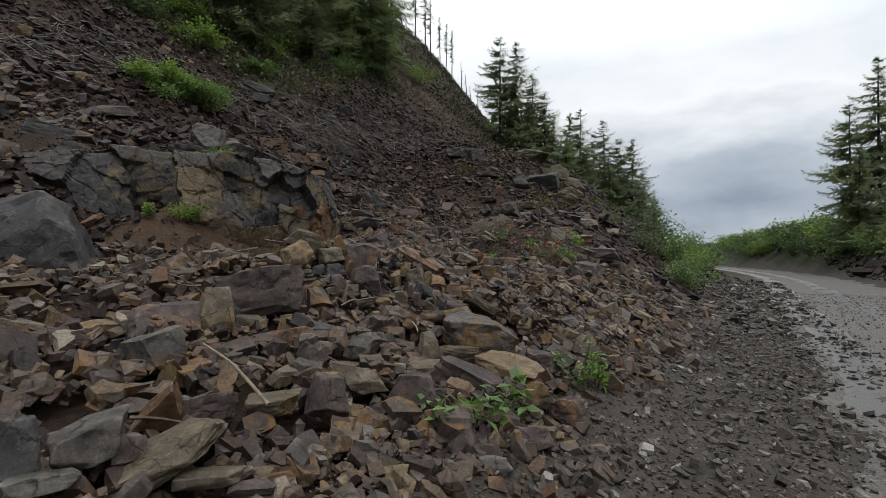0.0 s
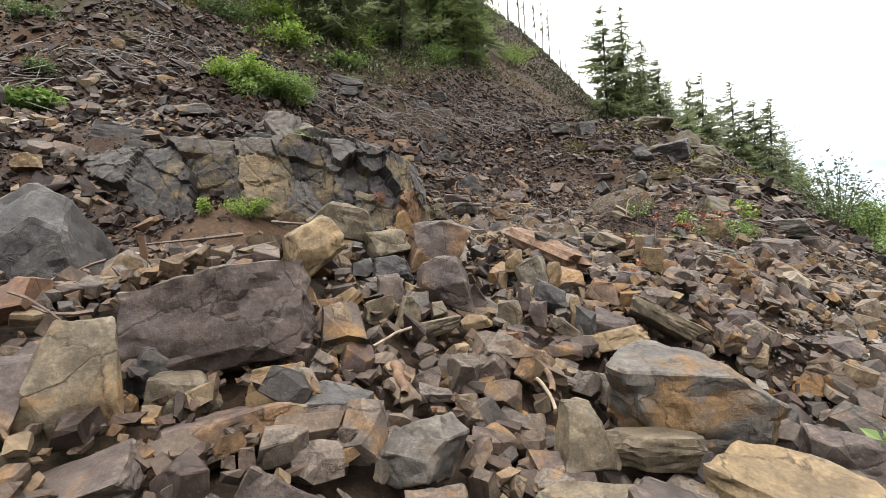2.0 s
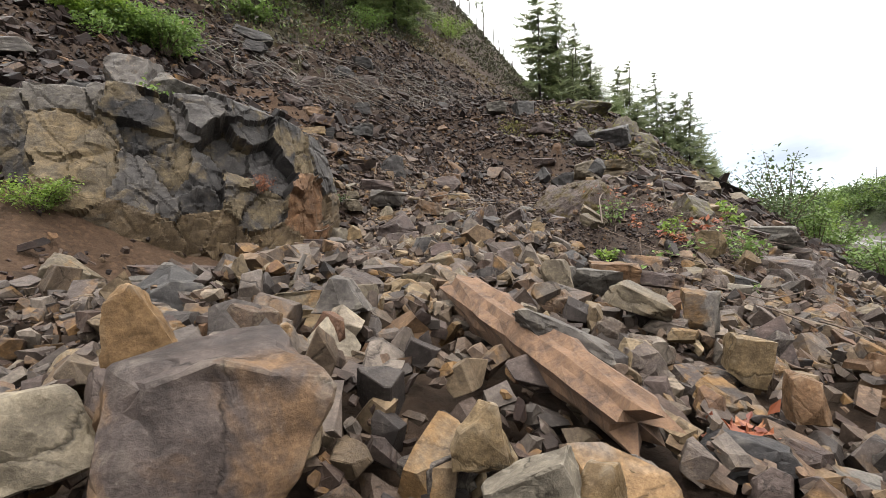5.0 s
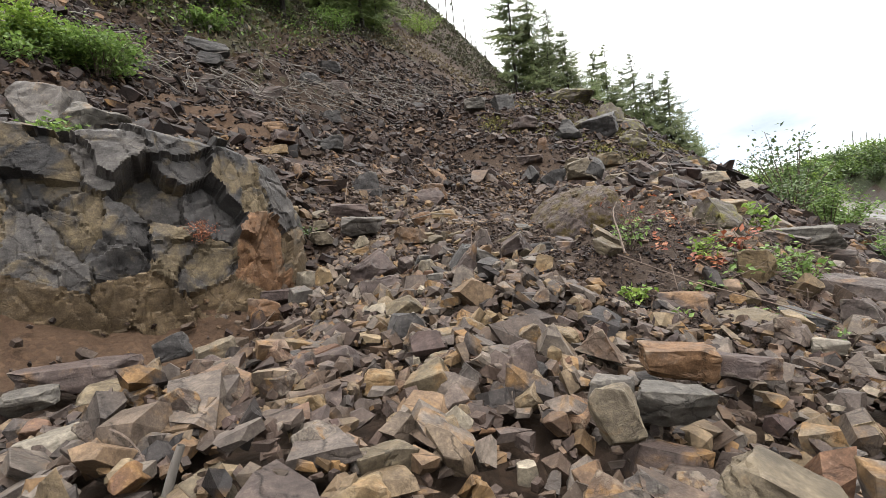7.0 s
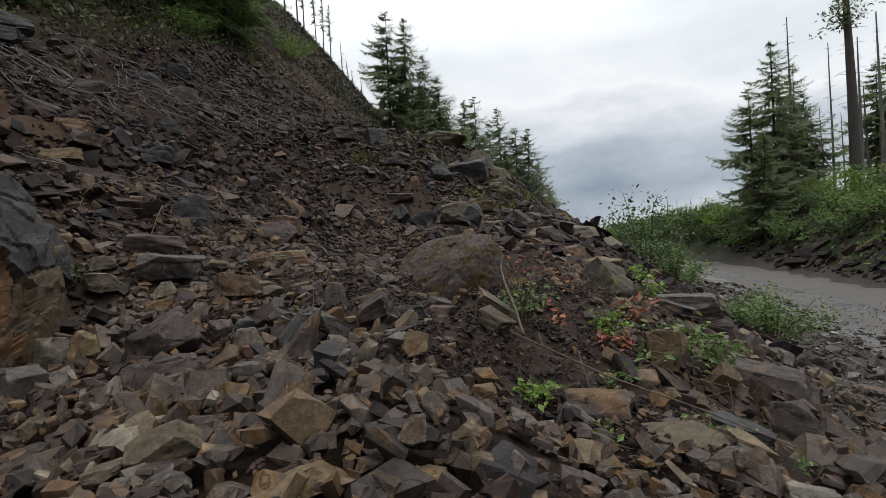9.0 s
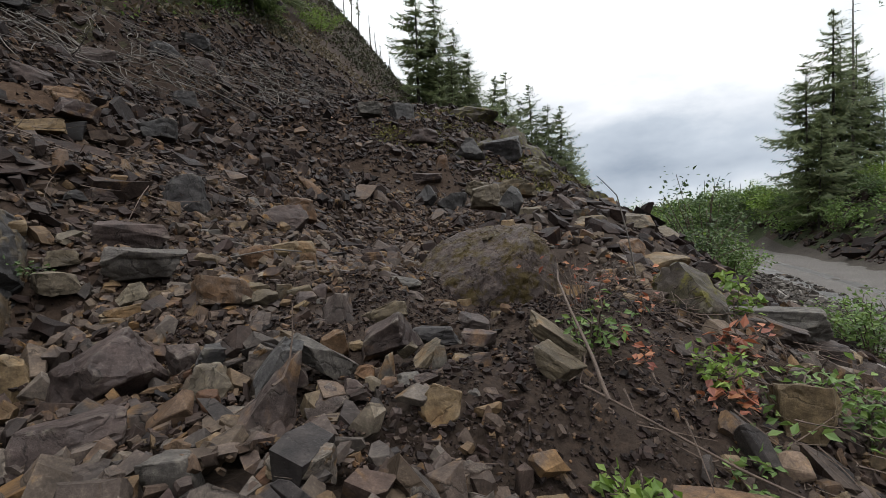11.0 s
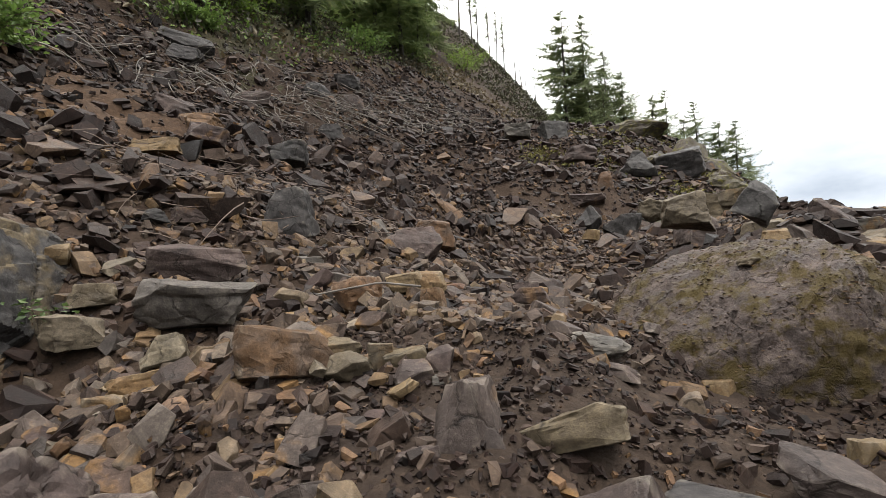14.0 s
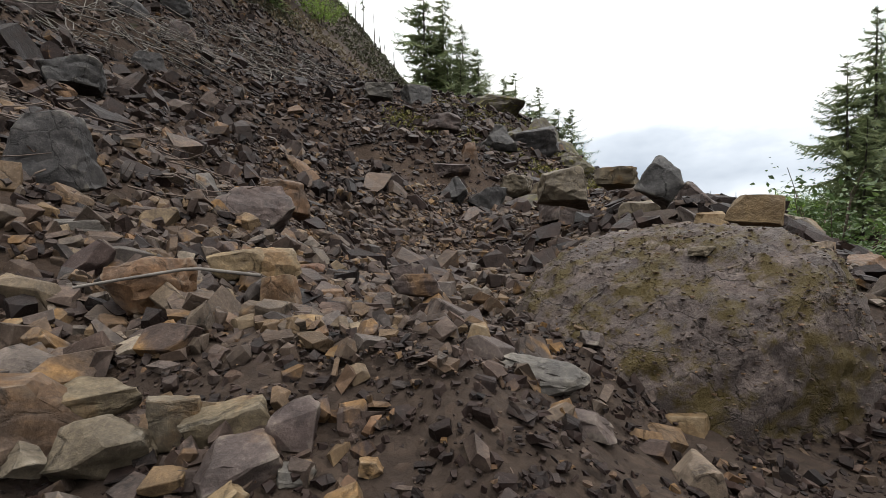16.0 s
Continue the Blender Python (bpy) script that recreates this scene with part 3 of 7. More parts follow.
def lumps(x, y):
    """Uneven ground: sums of waves of several lengths."""
    out = np.zeros_like(np.asarray(x, float))
    for k, (length, amp) in enumerate(((3.4, 0.05), (1.4, 0.03), (0.6, 0.016), (0.28, 0.008))):
        for th, ph, fr in FIELD[k]:
            w = 2 * np.pi / length * (0.7 + 0.1 * fr)
            out = out + amp * 0.38 * np.sin(w * (np.cos(th) * x + np.sin(th) * y) + ph)
    return out


def ground_at(x, y):
    a, s = along(np.asarray(x, float), np.asarray(y, float))
    k = 0.12 + 1.2 * step(s, 0.3, 2.5) + 1.6 * step(s, 9, 14) + 2.5 * step(-s, 6, 9)
    return height(x, y) + lumps(x, y) * k


def graded(lo, hi, fine_lo, fine_hi, fine, growth=1.09):
    mid = list(np.arange(fine_lo, fine_hi + fine / 2, fine))
    d = fine
    while mid[-1] < hi:
        d *= growth
        mid.append(mid[-1] + d)
    d = fine
    while mid[0] > lo:
        d *= growth
        mid.insert(0, mid[0] - d)
    return np.array(mid)


def wooded(a):
    """How far up the slope the woods begin."""
    return 23.5 - 3.5 * step(a, 5, 15) + 5.5 * step(a, 16, 30)


# one sheet of ground out to the horizon
ga, gs = graded(-250, 1500, -4, 24, 0.16), graded(-600, 500, -2.5, 20, 0.16)
GA, GS = np.meshgrid(ga, gs, indexing="ij")
GX, GY = DX * GA - DY * GS, DY * GA + DX * GS
GZ = ground_at(GX, GY)
GZ -= 0.11 * step(GS, 1.2, 2.4) * (1 - step(GS, 8, 10)) * step(GA, -4, -2) * (1 - step(GA, 8, 9.5))    # gaps under the heap
na, ns = GA.shape
gi, gj = np.meshgrid(np.arange(na - 1), np.arange(ns - 1), indexing="ij")
q = gi * ns + gj
quads = np.stack([q, q + ns, q + ns + 1, q + 1], -1).reshape(-1, 4)
ground = tagged(soup("ground", np.stack([GX, GY, GZ], -1).reshape(-1, 3), quads, SOIL, smooth=True),
                "brown soil hillside with gravel verge and grassy banks", "ground", kind="structure")
for mat in (GRAVEL_BED, GRASS_GROUND, DIRT_GREY, GRASS_BANK, SOIL_RED):
    ground.data.materials.append(mat)
ca, cs = along(GX[:-1, :-1] + 0.08, GY[:-1, :-1])
wob = lumps(GX[:-1, :-1] * 0.5, GY[:-1, :-1] * 0.5) * 8
mi = np.zeros(ca.shape, np.int32)
mi[(cs < 1.1 + wob) & (cs > -7)] = 1
mi[(cs > wooded(ca) + 3 * wob) & (ca < 34)] = 2
mi[(cs < -7 + wob) | ((ca > 42) & (cs <= 3) & (cs > -0.6))] = 4
mi[(cs > 2.8 + wob) & (cs < 7.5 + wob) & (ca > 7.6) & (ca < 16)] = 3
mi[(cs > 7.2 + wob) & (cs < 10) & (ca > 1.0 + wob) & (ca < 8.4 + wob)] = 5
mi[(cs > 17 + 2 * wob) & (cs < 23.5) & (ca > -8) & (ca < 4.6 + 3 * wob)] = 5
mi[((ca - 10.7 - 2 * wob) / 1.7) ** 2 + ((cs - 13.9 + 2 * wob) / 2.1) ** 2 < 1] = 5
ground.data.polygons.foreach_set("material_index", mi.ravel())

# the road: packed gravel with wet wheel tracks
ra = np.concatenate([np.arange(-14, 40, 0.2), np.arange(40, 150, 2.0)])
rs = np.linspace(-5.75, -0.62, 100)
RA, RS = np.meshgrid(ra, rs, indexing="ij")
bend = 0.0045 * np.maximum(RA - 34, 0) ** 2 / (1 + 0.012 * np.maximum(RA - 34, 0))
edge_wob = 0.09 * np.sin(RA * 1.3) + 0.05 * np.sin(RA * 3.1 + 1)
RSS = RS + bend + edge_wob * step(np.abs(RS + 3.2), 2.0, 2.5)
RX, RY = DX * RA - DY * RSS, DY * RA + DX * RSS
rut = -0.030 * (np.exp(-((RS + 1.45) / 0.42) ** 2) + np.exp(-((RS + 2.9) / 0.42) ** 2) + 0.5 * np.exp(-((RS + 4.6) / 0.5) ** 2))
RZ = height(RX, RY) + 0.045 + rut + 0.012 * np.sin(RA * 2.3 + RS) - 0.055 * step(np.abs(RS + 3.2), 2.0, 2.56)
nr, nc = RA.shape
gi, gj = np.meshgrid(np.arange(nr - 1), np.arange(nc - 1), indexing="ij")
q = gi * nc + gj
road = tagged(soup("road", np.stack([RX, RY, RZ], -1).reshape(-1, 3), np.stack([q, q + nc, q + nc + 1, q + 1], -1).reshape(-1, 4), ROAD, smooth=True),
              "packed grey gravel forest road with wet wheel tracks", "road", kind="structure")
road.data.materials.append(ROAD_WET)
wetness = np.exp(-((RS[:-1, :-1] + 1.35) / 0.40) ** 2) + 0.75 * np.exp(-((RS[:-1, :-1] + 2.95) / 0.45) ** 2) + 0.06 * np.sin(RA[:-1, :-1] * 1.9 + 5 * RS[:-1, :-1]) + 0.08 * np.sin(RA[:-1, :-1] * 0.7 + 9 * RS[:-1, :-1])
road.data.polygons.foreach_set("material_index", (wetness > 0.5).astype(np.int32).ravel())


# ---- single rocks ----
TINTS = {"grey": (ROCK_GREY, "grey"), "slate": (ROCK_SLATE, "dark slate-grey"), "plum": (ROCK_PLUM, "plum-brown"), "olive": (ROCK_OLIVE, "olive-brown"),
         "tan": (ROCK_TAN, "tan"), "rust": (ROCK_RUST, "rust-orange"), "pale": (ROCK_PALE, "pale buff")}
TAKEN = []          # x, y and half width of every single rock, to keep the heap's pieces clear of them
rock_rng = np.random.default_rng(77)


def unit_rock(seed, kind, edge=0.014, cuts=2, rough=0.034):
    """A broken angular rock that fills a box of 1 x 1 x 1: a skewed block, a wedge with a narrow top, a slab, or a rounder lump."""
    r = np.random.default_rng(seed)
    bm = bmesh.new()
    bmesh.ops.create_cube(bm, size=1)
    lean = r.uniform(-0.22, 0.22, 2)
    ridge = r.uniform(-0.25, 0.25)
    for v in bm.verts:
        c = v.co
        if kind == "wedge" and c.z > 0:
            c.x, c.y = c.x * 0.35 + ridge, c.y * 0.55
        if kind == "block" and c.z > 0:
            c.x, c.y = c.x * 0.82 + lean[0], c.y * 0.8 + lean[1]
        c += Vector((r.uniform(-0.2, 0.2), r.uniform(-0.2, 0.2), r.uniform(-0.18, 0.18)))
    number, keep, spread = {"block": (9, 0.50, 0.30), "wedge": (6, 0.55, 0.28), "slab": (8, 0.52, 0.30), "lump": (14, 0.50, 0.2)}[kind]
    for _ in range(number):
        n = Vector(r.normal(size=3))
        if kind == "slab":
            n.z *= 0.4
        n.normalize()
        d = 0.5 * (abs(n.x) + abs(n.y) + abs(n.z)) * (keep + spread * r.random())
        got = bmesh.ops.bisect_plane(bm, geom=bm.verts[:] + bm.edges[:] + bm.faces[:], plane_co=n * d, plane_no=n, clear_outer=True)
        rim = [g for g in got["geom_cut"] if isinstance(g, bmesh.types.BMEdge)]
        if len(rim) > 2:
            bmesh.ops.contextual_create(bm, geom=rim)
    bmesh.ops.remove_doubles(bm, verts=bm.verts, dist=0.03)
    bmesh.ops.recalc_face_normals(bm, faces=bm.faces)
    lo = Vector([min(v.co[i] for v in bm.verts) for i in range(3)])
    hi = Vector([max(v.co[i] for v in bm.verts) for i in range(3)])
    for v in bm.verts:
        v.co = Vector([(v.co[i] - lo[i]) / (hi[i] - lo[i]) - 0.5 for i in range(3)])
    return worn(bm, edge * (2.5 if kind == "lump" else 1), cuts, rough * (1.6 if kind == "lump" else 1), seed % 97)


def rock(x, y, z, w, d, h, yaw, roll, tint, name="rock", label="", category="rock", group="fallen rocks", parent=None, mat=None, tip=None, kind=""):
    """One rock of its own, w wide, d deep and h high, turned by yaw and leaning by roll."""
    seed = len(TAKEN) * 13 + 5
    size = (w * h) ** 0.5
    kind = kind or ("slab" if h < 0.5 * w else ("wedge" if h > 1.1 * w else "block"))
    bm = unit_rock(seed, kind, cuts=4 if size > 0.4 else 3 if size > 0.16 else 2, edge=0.012 if size > 0.3 else 0.02)
    me = bpy.data.meshes.new(name)
    tilt = (rock_rng.uniform(-14, 14) if tip is None else tip)
    m = pose(0, 0, 0, 0, roll, 0) @ pose(0, 0, 0, tilt, 0, 0) @ Matrix.Diagonal((w * 1.05, d * 1.05, h * 1.08, 1))
    bm.transform(m)
    bm.to_mesh(me)
    bm.free()
    sharp(me, 20)
    me.materials.append(mat or TINTS[tint][0])
    ob = new(name, me)
    ob.parent = parent
    px, py, pz = parent.location if parent else (0, 0, 0)
    ob.matrix_basis = pose(x - px, y - py, z - pz, 0, 0, yaw)
    TAKEN.append((x, y, 0.5 * w))
    if parent is None:
        shape = "flat slab" if h < 0.45 * w else ("upright block" if h > 1.25 * w else "angular block")
        size_word = "large " if size > 0.45 else ("small " if size < 0.16 else "")
        where = "among fallen rubble" if height(x, y) < 2.6 else "on the scree slope"
        tagged(ob, label or f"{size_word}{TINTS[tint][1]} {shape} of broken rock {where}", category, group)
    return ob


# the bedrock outcrop above the heap: jointed blocks of one mass of rock, each with its place along the face, height, offset and kind
BEDROCK = ((0.8, 2.6, 0.05, "slate"), (2.1, 2.5, -0.03, "slate"), (2.2, 3.4, 0.06, "slate"), (3.2, 2.9, 0.04, "slate"), (4.15, 2.92, -0.04, "slate"), (4.2, 3.70, 0.02, "mossy"), (5.02, 2.80, 0.06, "tan"),
           (5.05, 3.72, 0.03, "mossy"), (5.78, 3.28, 0.02, "slate"), (5.62, 2.50, 0.03, "slate"), (5.35, 1.80, 0.02, "olive"), (5.90, 2.70, -0.07, "slate"), (6.20, 2.50, 0.0, "slate"),
           (6.15, 1.75, -0.02, "olive"), (6.58, 2.42, 0.04, "slate"), (6.68, 2.86, -0.16, "slate"), (6.32, 3.34, 0.07, "slate"), (6.98, 3.30, 0.09, "slate"), (7.66, 3.10, 0.08, "slate"), (7.06, 2.74, -0.11, "slate"),
           (6.84, 2.22, 0.0, "slate"), (7.48, 2.18, 0.05, "orange"), (6.9, 1.70, -0.03, "olive"), (8.35, 2.9, 0.02, "slate"), (8.5, 2.0, -0.04, "olive"), (9.3, 2.6, 0.0, "slate"),
           (1.5, 4.4, 0.0, "slate"), (3.5, 4.5, 0.03, "mossy"), (5.2, 4.5, -0.03, "mossy"), (6.3, 4.3, 0.05, "slate"), (7.2, 4.1, 0.0, "slate"), (8.3, 4.0, 0.04, "slate"))


def outcrop_blocks():
    line = np.array([(-9.6, 9.4), (-8.4, 8.95), (-7.0, 9.0), (-5.6, 9.25), (-4.7, 9.5), (-4.0, 9.85), (-3.2, 10.5), (-2.62, 11.25), (-2.45, 12.0), (-2.9, 13.3)])
    foot_z = np.array([1.8, 1.8, 1.8, 1.75, 1.6, 1.5, 1.35, 1.3, 1.4, 1.9])
    top_z = np.array([3.2, 3.45, 3.60, 3.62, 3.60, 3.58, 3.48, 3.32, 3.15, 2.9])
    nu, nv = 500, 150
    run = np.concatenate([[0], np.cumsum(np.hypot(*np.diff(line, axis=0).T))])
    u = np.linspace(0, run[-1], nu)
    soft = np.ones(31) / 31
    pad = lambda w: np.convolve(np.pad(np.interp(u, run, w), 15, mode="edge"), soft, "valid")
    px, py, fz, tz = pad(line[:, 0]), pad(line[:, 1]), pad(foot_z), pad(top_z)
    tx, ty = np.gradient(px), np.gradient(py)
    ln = np.hypot(tx, ty)
    nx, ny = ty / ln, -tx / ln                      # towards the road
    back = np.where(nx > 0.75, 0.6, 1.0)
    tilt = np.random.default_rng(12).uniform(-0.22, 0.22, (len(BEDROCK), 2))
    su, sz = np.array([b[0] for b in BEDROCK]), np.array([b[1] for b in BEDROCK])
    grid, owner = [], {}

    def facet(p, scale, slope, seed):
        """Height of a surface of small tilted planes."""
        q = p * scale
        _, at = noise.voronoi(q)
        g = Vector([math.sin(k * at[0].x + 2 * k * at[0].y + 3 * k * at[0].z + seed) for k in (12.9, 78.2, 37.7)])
        return slope * g.dot(q - at[0]) / scale

    for i in range(nu):
        row = []
        for j in range(nv):
            v = j / (nv - 1)
            if v < 0.6:
                w = v / 0.6
                zz = fz[i] + (tz[i] - fz[i]) * w ** 0.9
                inn = 0.04 + 0.30 * w ** 2.2
            else:
                w = (v - 0.6) / 0.4
                zz = tz[i] + 0.10 * math.sin(min(w * 2, 1) * 1.5) - 0.1 * w ** 3
                inn = 0.34 + 1.6 * w * back[i]
            p = Vector((px[i] - nx[i] * inn, py[i] - ny[i] * inn, zz))
            bend = p + Vector((noise.noise(p * 1.7), noise.noise(p * 1.7 + Vector((9, 2, 4))), noise.noise(p * 1.7 + Vector((3, 7, 1))))) * 0.16
            rise = zz + 0.8 * max(0.0, inn - 0.30)
            wob = 0.13 * noise.noise(p * 2.2) + 0.05 * noise.fractal(p * 7, 0.8, 2.1, 3)
            lean = 0.22 * (rise - 2.8)                                   # joints lean with the bedding
            du, dz = u[i] + wob + lean - su, rise + 0.09 * noise.noise(p * 2.6 + Vector((5, 5, 5))) - sz
            far = np.hypot(du, dz * 0.9)
            k, k2 = np.argsort(far)[:2]
            gap = far[k2] - far[k]
            push = BEDROCK[k][2] + max(-0.16, min(0.16, tilt[k][0] * du[k] + tilt[k][1] * dz[k])) - 0.04 * max(0.0, 1 - gap / 0.022) * (0.4 + 0.6 * (noise.noise(p * 1.9) > -0.05))
            push += (0.45 + 0.55 * float(step(u[i], 4.3, 5.6))) * (facet(bend, 1.3, 0.14, 1.0) + facet(bend + Vector((4, 1, 2)), 3.6, 0.10, 5.0)) + 0.016 * noise.fractal(p * 6, 0.8, 2.2, 5)
            streak = noise.voronoi(Vector((bend.x * 1.2 + bend.y + 0.5 * bend.z, bend.z * 0.6 - 0.3 * bend.x, 0.4)) * 1.6)[0]
            push -= 0.025 * max(0.0, 1 - (streak[1] - streak[0]) / 0.04)
            p += Vector((nx[i] * 0.85, ny[i] * 0.85, 0.5)) * push
            owner[i, j] = int(k)
            row.append(p)
        grid.append(row)
    blocks = collections.defaultdict(list)
    for i in range(nu - 1):
        for j in range(nv - 1):
            blocks[owner[i, j]].append((grid[i][j], grid[i + 1][j], grid[i + 1][j + 1], grid[i][j + 1]))
    return blocks


outcrop = thing("rock_outcrop", 0, 0, 0, "grey bedrock outcrop with tan and orange weathered faces", "outcrop")
FACES = {"slate": ("grey_rock", "", OUTCROP), "tan": ("tan_face", "tan weathered rock face", OUTCROP_TAN), "orange": ("orange_foot", "orange weathered rock", OUTCROP_ORANGE),
         "olive": ("crumbling_foot", "crumbling brown rock", OUTCROP_OLIVE), "mossy": ("mossy_top", "grey rock with brown moss", OUTCROP_MOSS)}
for k, quads_of in outcrop_blocks().items():
    index, fs = {}, []
    for quad in quads_of:
        fs.append([index.setdefault(p.to_tuple(6), len(index)) for p in quad])
    look_of, words, surface = FACES[BEDROCK[k][3]]
    ob = soup(look_of, list(index), fs, surface, outcrop)
    if words:
        ob["label"] = words
    sharp(ob.data, 20)
for x, y in ((-8.5, 10), (-7.4, 9.9), (-6.4, 10.1), (-5.4, 10.2), (-4.5, 10.6), (-3.8, 11.2), (-3.3, 12)):
    TAKEN.append((x, y, 0.85))

# the dark boulder beside it: lumpy, smooth-sided, with a few broken flats
def lumpy_boulder(x, y, z, w, d, h, yaw, tilt, mat, label, seed, name="boulder", group="boulders"):
    bm = bmesh.new()
    bmesh.ops.create_icosphere(bm, subdivisions=4 if group == "mossy blocks" else 5, radius=1)
    r = np.random.default_rng(seed)
    flats = [(Vector(r.normal(size=3)).normalized(), (0.66 if group == "boulders" else 0.42) + 0.26 * r.random()) for _ in range(8 if group == "boulders" else 11)]
    off = Vector((seed, 2.2, 7.7))
    for v in bm.verts:
        p = v.co.copy()
        p *= 1 + 0.16 * noise.fractal(p * 1.1 + off, 1.0, 2.0, 3)
        for n, k in flats:
            over = p.dot(n) - k
            if over > 0:
                p -= n * over * 0.96
        p *= 1 + (0.035 if group == "boulders" else 0.11) * noise.fractal(p * 4 + off, 0.7, 2.2, 5)
        v.co = Vector((p.x * w * 0.5, p.y * d * 0.5, p.z * h * 0.5)) * 1.08
    ob = part(name, bm, mat)
    sharp(ob.data, 28)
    ob.matrix_basis = pose(x, y, z, 0, tilt, yaw)
    TAKEN.append((x, y, 0.5 * w))
    return tagged(ob, label, "boulder", group)


rock(-5.12, 6.22, 1.40, 1.5, 1.6, 1.6, 115, 6, "slate", "boulder", "large smooth dark grey boulder resting in the rubble", "boulder", "boulders", tip=4, kind="block")
lumpy_boulder(2.75, 11.9, float(height(2.75, 11.9)) + 0.05, 0.85, 0.7, 0.6, 20, -6, MOSSY, "mossy soil-topped rock block beside the dirt mound", 33, "mossy_block", "mossy blocks")
rock(-5.97, 12.19, 4.48, 0.8, 1.0, 0.75, 8, 0, "grey", "boulder", "grey boulder perched above the outcrop", "boulder", "boulders")
rock(-5.18, 11.99, 4.08, 0.65, 0.8, 0.62, 8, 25, "grey", "boulder", "grey boulder leaning above the outcrop", "boulder", "boulders")
rock(-5.73, 11.7, 3.86, 1.35, 0.9, 0.45, 8, 8, "slate", "boulder", "flat dark slab lying above the outcrop", "boulder", "boulders")


GRIT = simple_pieces(9, 8, 0.4, 1)


# the great round-backed boulder at the end of the walk
BOULDER_TOP = []


def great_boulder():
    bm = bmesh.new()
    bmesh.ops.create_icosphere(bm, subdivisions=6, radius=1)
    off = Vector((4.1, 2.2, 7.7))
    for v in bm.verts:
        c = v.co.copy()
        p = c * (abs(c.x) ** 2.5 + abs(c.y) ** 2.5 + abs(c.z) ** 2.5) ** (-1 / 2.5)
        p = p * (1 + 0.07 * noise.fractal(p * 1.3 + off, 1.0, 2.0, 3))
        p = Vector((p.x * 0.86, p.y * 0.76, p.z * 0.82))
        for n, k in (((-0.12, -0.22, 0.97), 0.52), ((-0.60, -0.30, 0.74), 0.47), ((0.93, -0.25, 0.25), 0.52), ((0.35, -0.92, 0.1), 0.60), ((-0.35, -0.93, 0.05), 0.58)):
            over = p.dot(Vector(n)) - k              # the broad back, the low end and the sheer sides
            if over > 0:
                p -= 0.5 * over * Vector(n)
        rough = 0.026 * noise.fractal(p * 4.5 + off, 0.6, 2.2, 6) + 0.020 * noise.fractal(p * 20 + off, 0.6, 2.0, 3)
        v.co = p + c * rough
    ob = part("great_boulder", bm, BOULDER)
    sharp(ob.data, 60)
    ob.matrix_basis = pose(1.38, 13.30, 1.92, 0, -6, 4)
    TAKEN.extend([(1.42, 13.48, 1.3), (0.9, 13.45, 0.95), (1.95, 13.5, 1.0)])
    # grit and flakes lying on its back
    g = np.random.default_rng(3)
    tops = [ob.matrix_basis @ v.co for v in ob.data.vertices if v.normal.z > -0.7 + 1.2 * g.random()]
    vs, fs, n = [], [], 0
    for q in g.choice(len(tops), 13000):
        pv, pf = GRIT[g.integers(len(GRIT))]
        k = 0.003 / (1 - 0.86 * g.random())
        th = g.uniform(0, 6.28)
        rot = np.array([[math.cos(th), -math.sin(th), 0], [math.sin(th), math.cos(th), 0], [0, 0, 0.9]])
        vs.append((pv * min(k, 0.026)) @ rot.T + np.array(tops[q]))
        fs.append(pf + n)
        n += len(pv)
    tagged(soup("boulder_grit", np.concatenate(vs), np.concatenate(fs), FRESH_SCREE), "grit and small stone flakes lying on the great boulder", "gravel", kind="stuff")
    BOULDER_TOP.extend(ob.matrix_basis @ v.co for v in ob.data.vertices)
    return tagged(ob, "huge rounded grey boulder with moss patches and grit on top", "boulder", "boulders")


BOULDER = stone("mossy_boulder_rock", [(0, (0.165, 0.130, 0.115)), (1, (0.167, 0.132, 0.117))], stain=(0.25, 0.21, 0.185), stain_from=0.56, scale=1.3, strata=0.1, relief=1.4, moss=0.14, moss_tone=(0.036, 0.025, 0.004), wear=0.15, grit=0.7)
great_boulder()
for row in ((1.62, 13.45, 2.66, 0.17, 0.14, 0.11, -20, 0, "tan"), (0.74, 13.05, 2.44, 0.13, 0.11, 0.08, 30, 18, "plum"),
            (1.29, 13.1, 2.53, 0.12, 0.10, 0.04, 40, 0, "olive"), (1.75, 13.75, 2.72, 0.20, 0.15, 0.07, 0, 6, "grey")):
    near = sorted(p.z for p in BOULDER_TOP if abs(p.x - row[0]) < 0.07 and abs(p.y - row[1]) < 0.07 and p.z > 2.1)
    top = near[len(near) // 2] if near else 2.3
    rock(row[0], row[1], top + 0.12 * row[5], *row[3:], label="small stone lying on top of the great boulder", category="stone", group="stones on the boulder")

# blocks piled behind the great boulder
for row in ((3.2, 18.9, 3.05, 0.70, 0.8, 0.55, 8, 0, "plum"), (5.0, 17.9, 2.9, 0.8, 0.8, 0.5, 8, 0, "grey"), (3.25, 14.9, 2.55, 0.42, 0.35, 0.22, -10, 0, "tan"),
            (3.44, 15.1, 2.55, 0.52, 0.5, 0.42, -6, 0, "olive"), (4.81, 16.2, 2.6, 0.75, 0.7, 0.4, -6, 5, "olive"), (3.0, 12.6, 1.85, 0.7, 0.6, 0.34, -6, 10, "plum"),
            (3.53, 14.3, 2.20, 0.5, 0.5, 0.4, 3, 0, "rust"), (4.04, 14.3, 2.05, 0.6, 0.6, 0.26, 3, 0, "tan"), (5.9, 16.9, 2.3, 0.7, 0.8, 0.4, 0, 5, "olive")):
    rock(*row, category="boulder", group="boulders behind the great boulder")

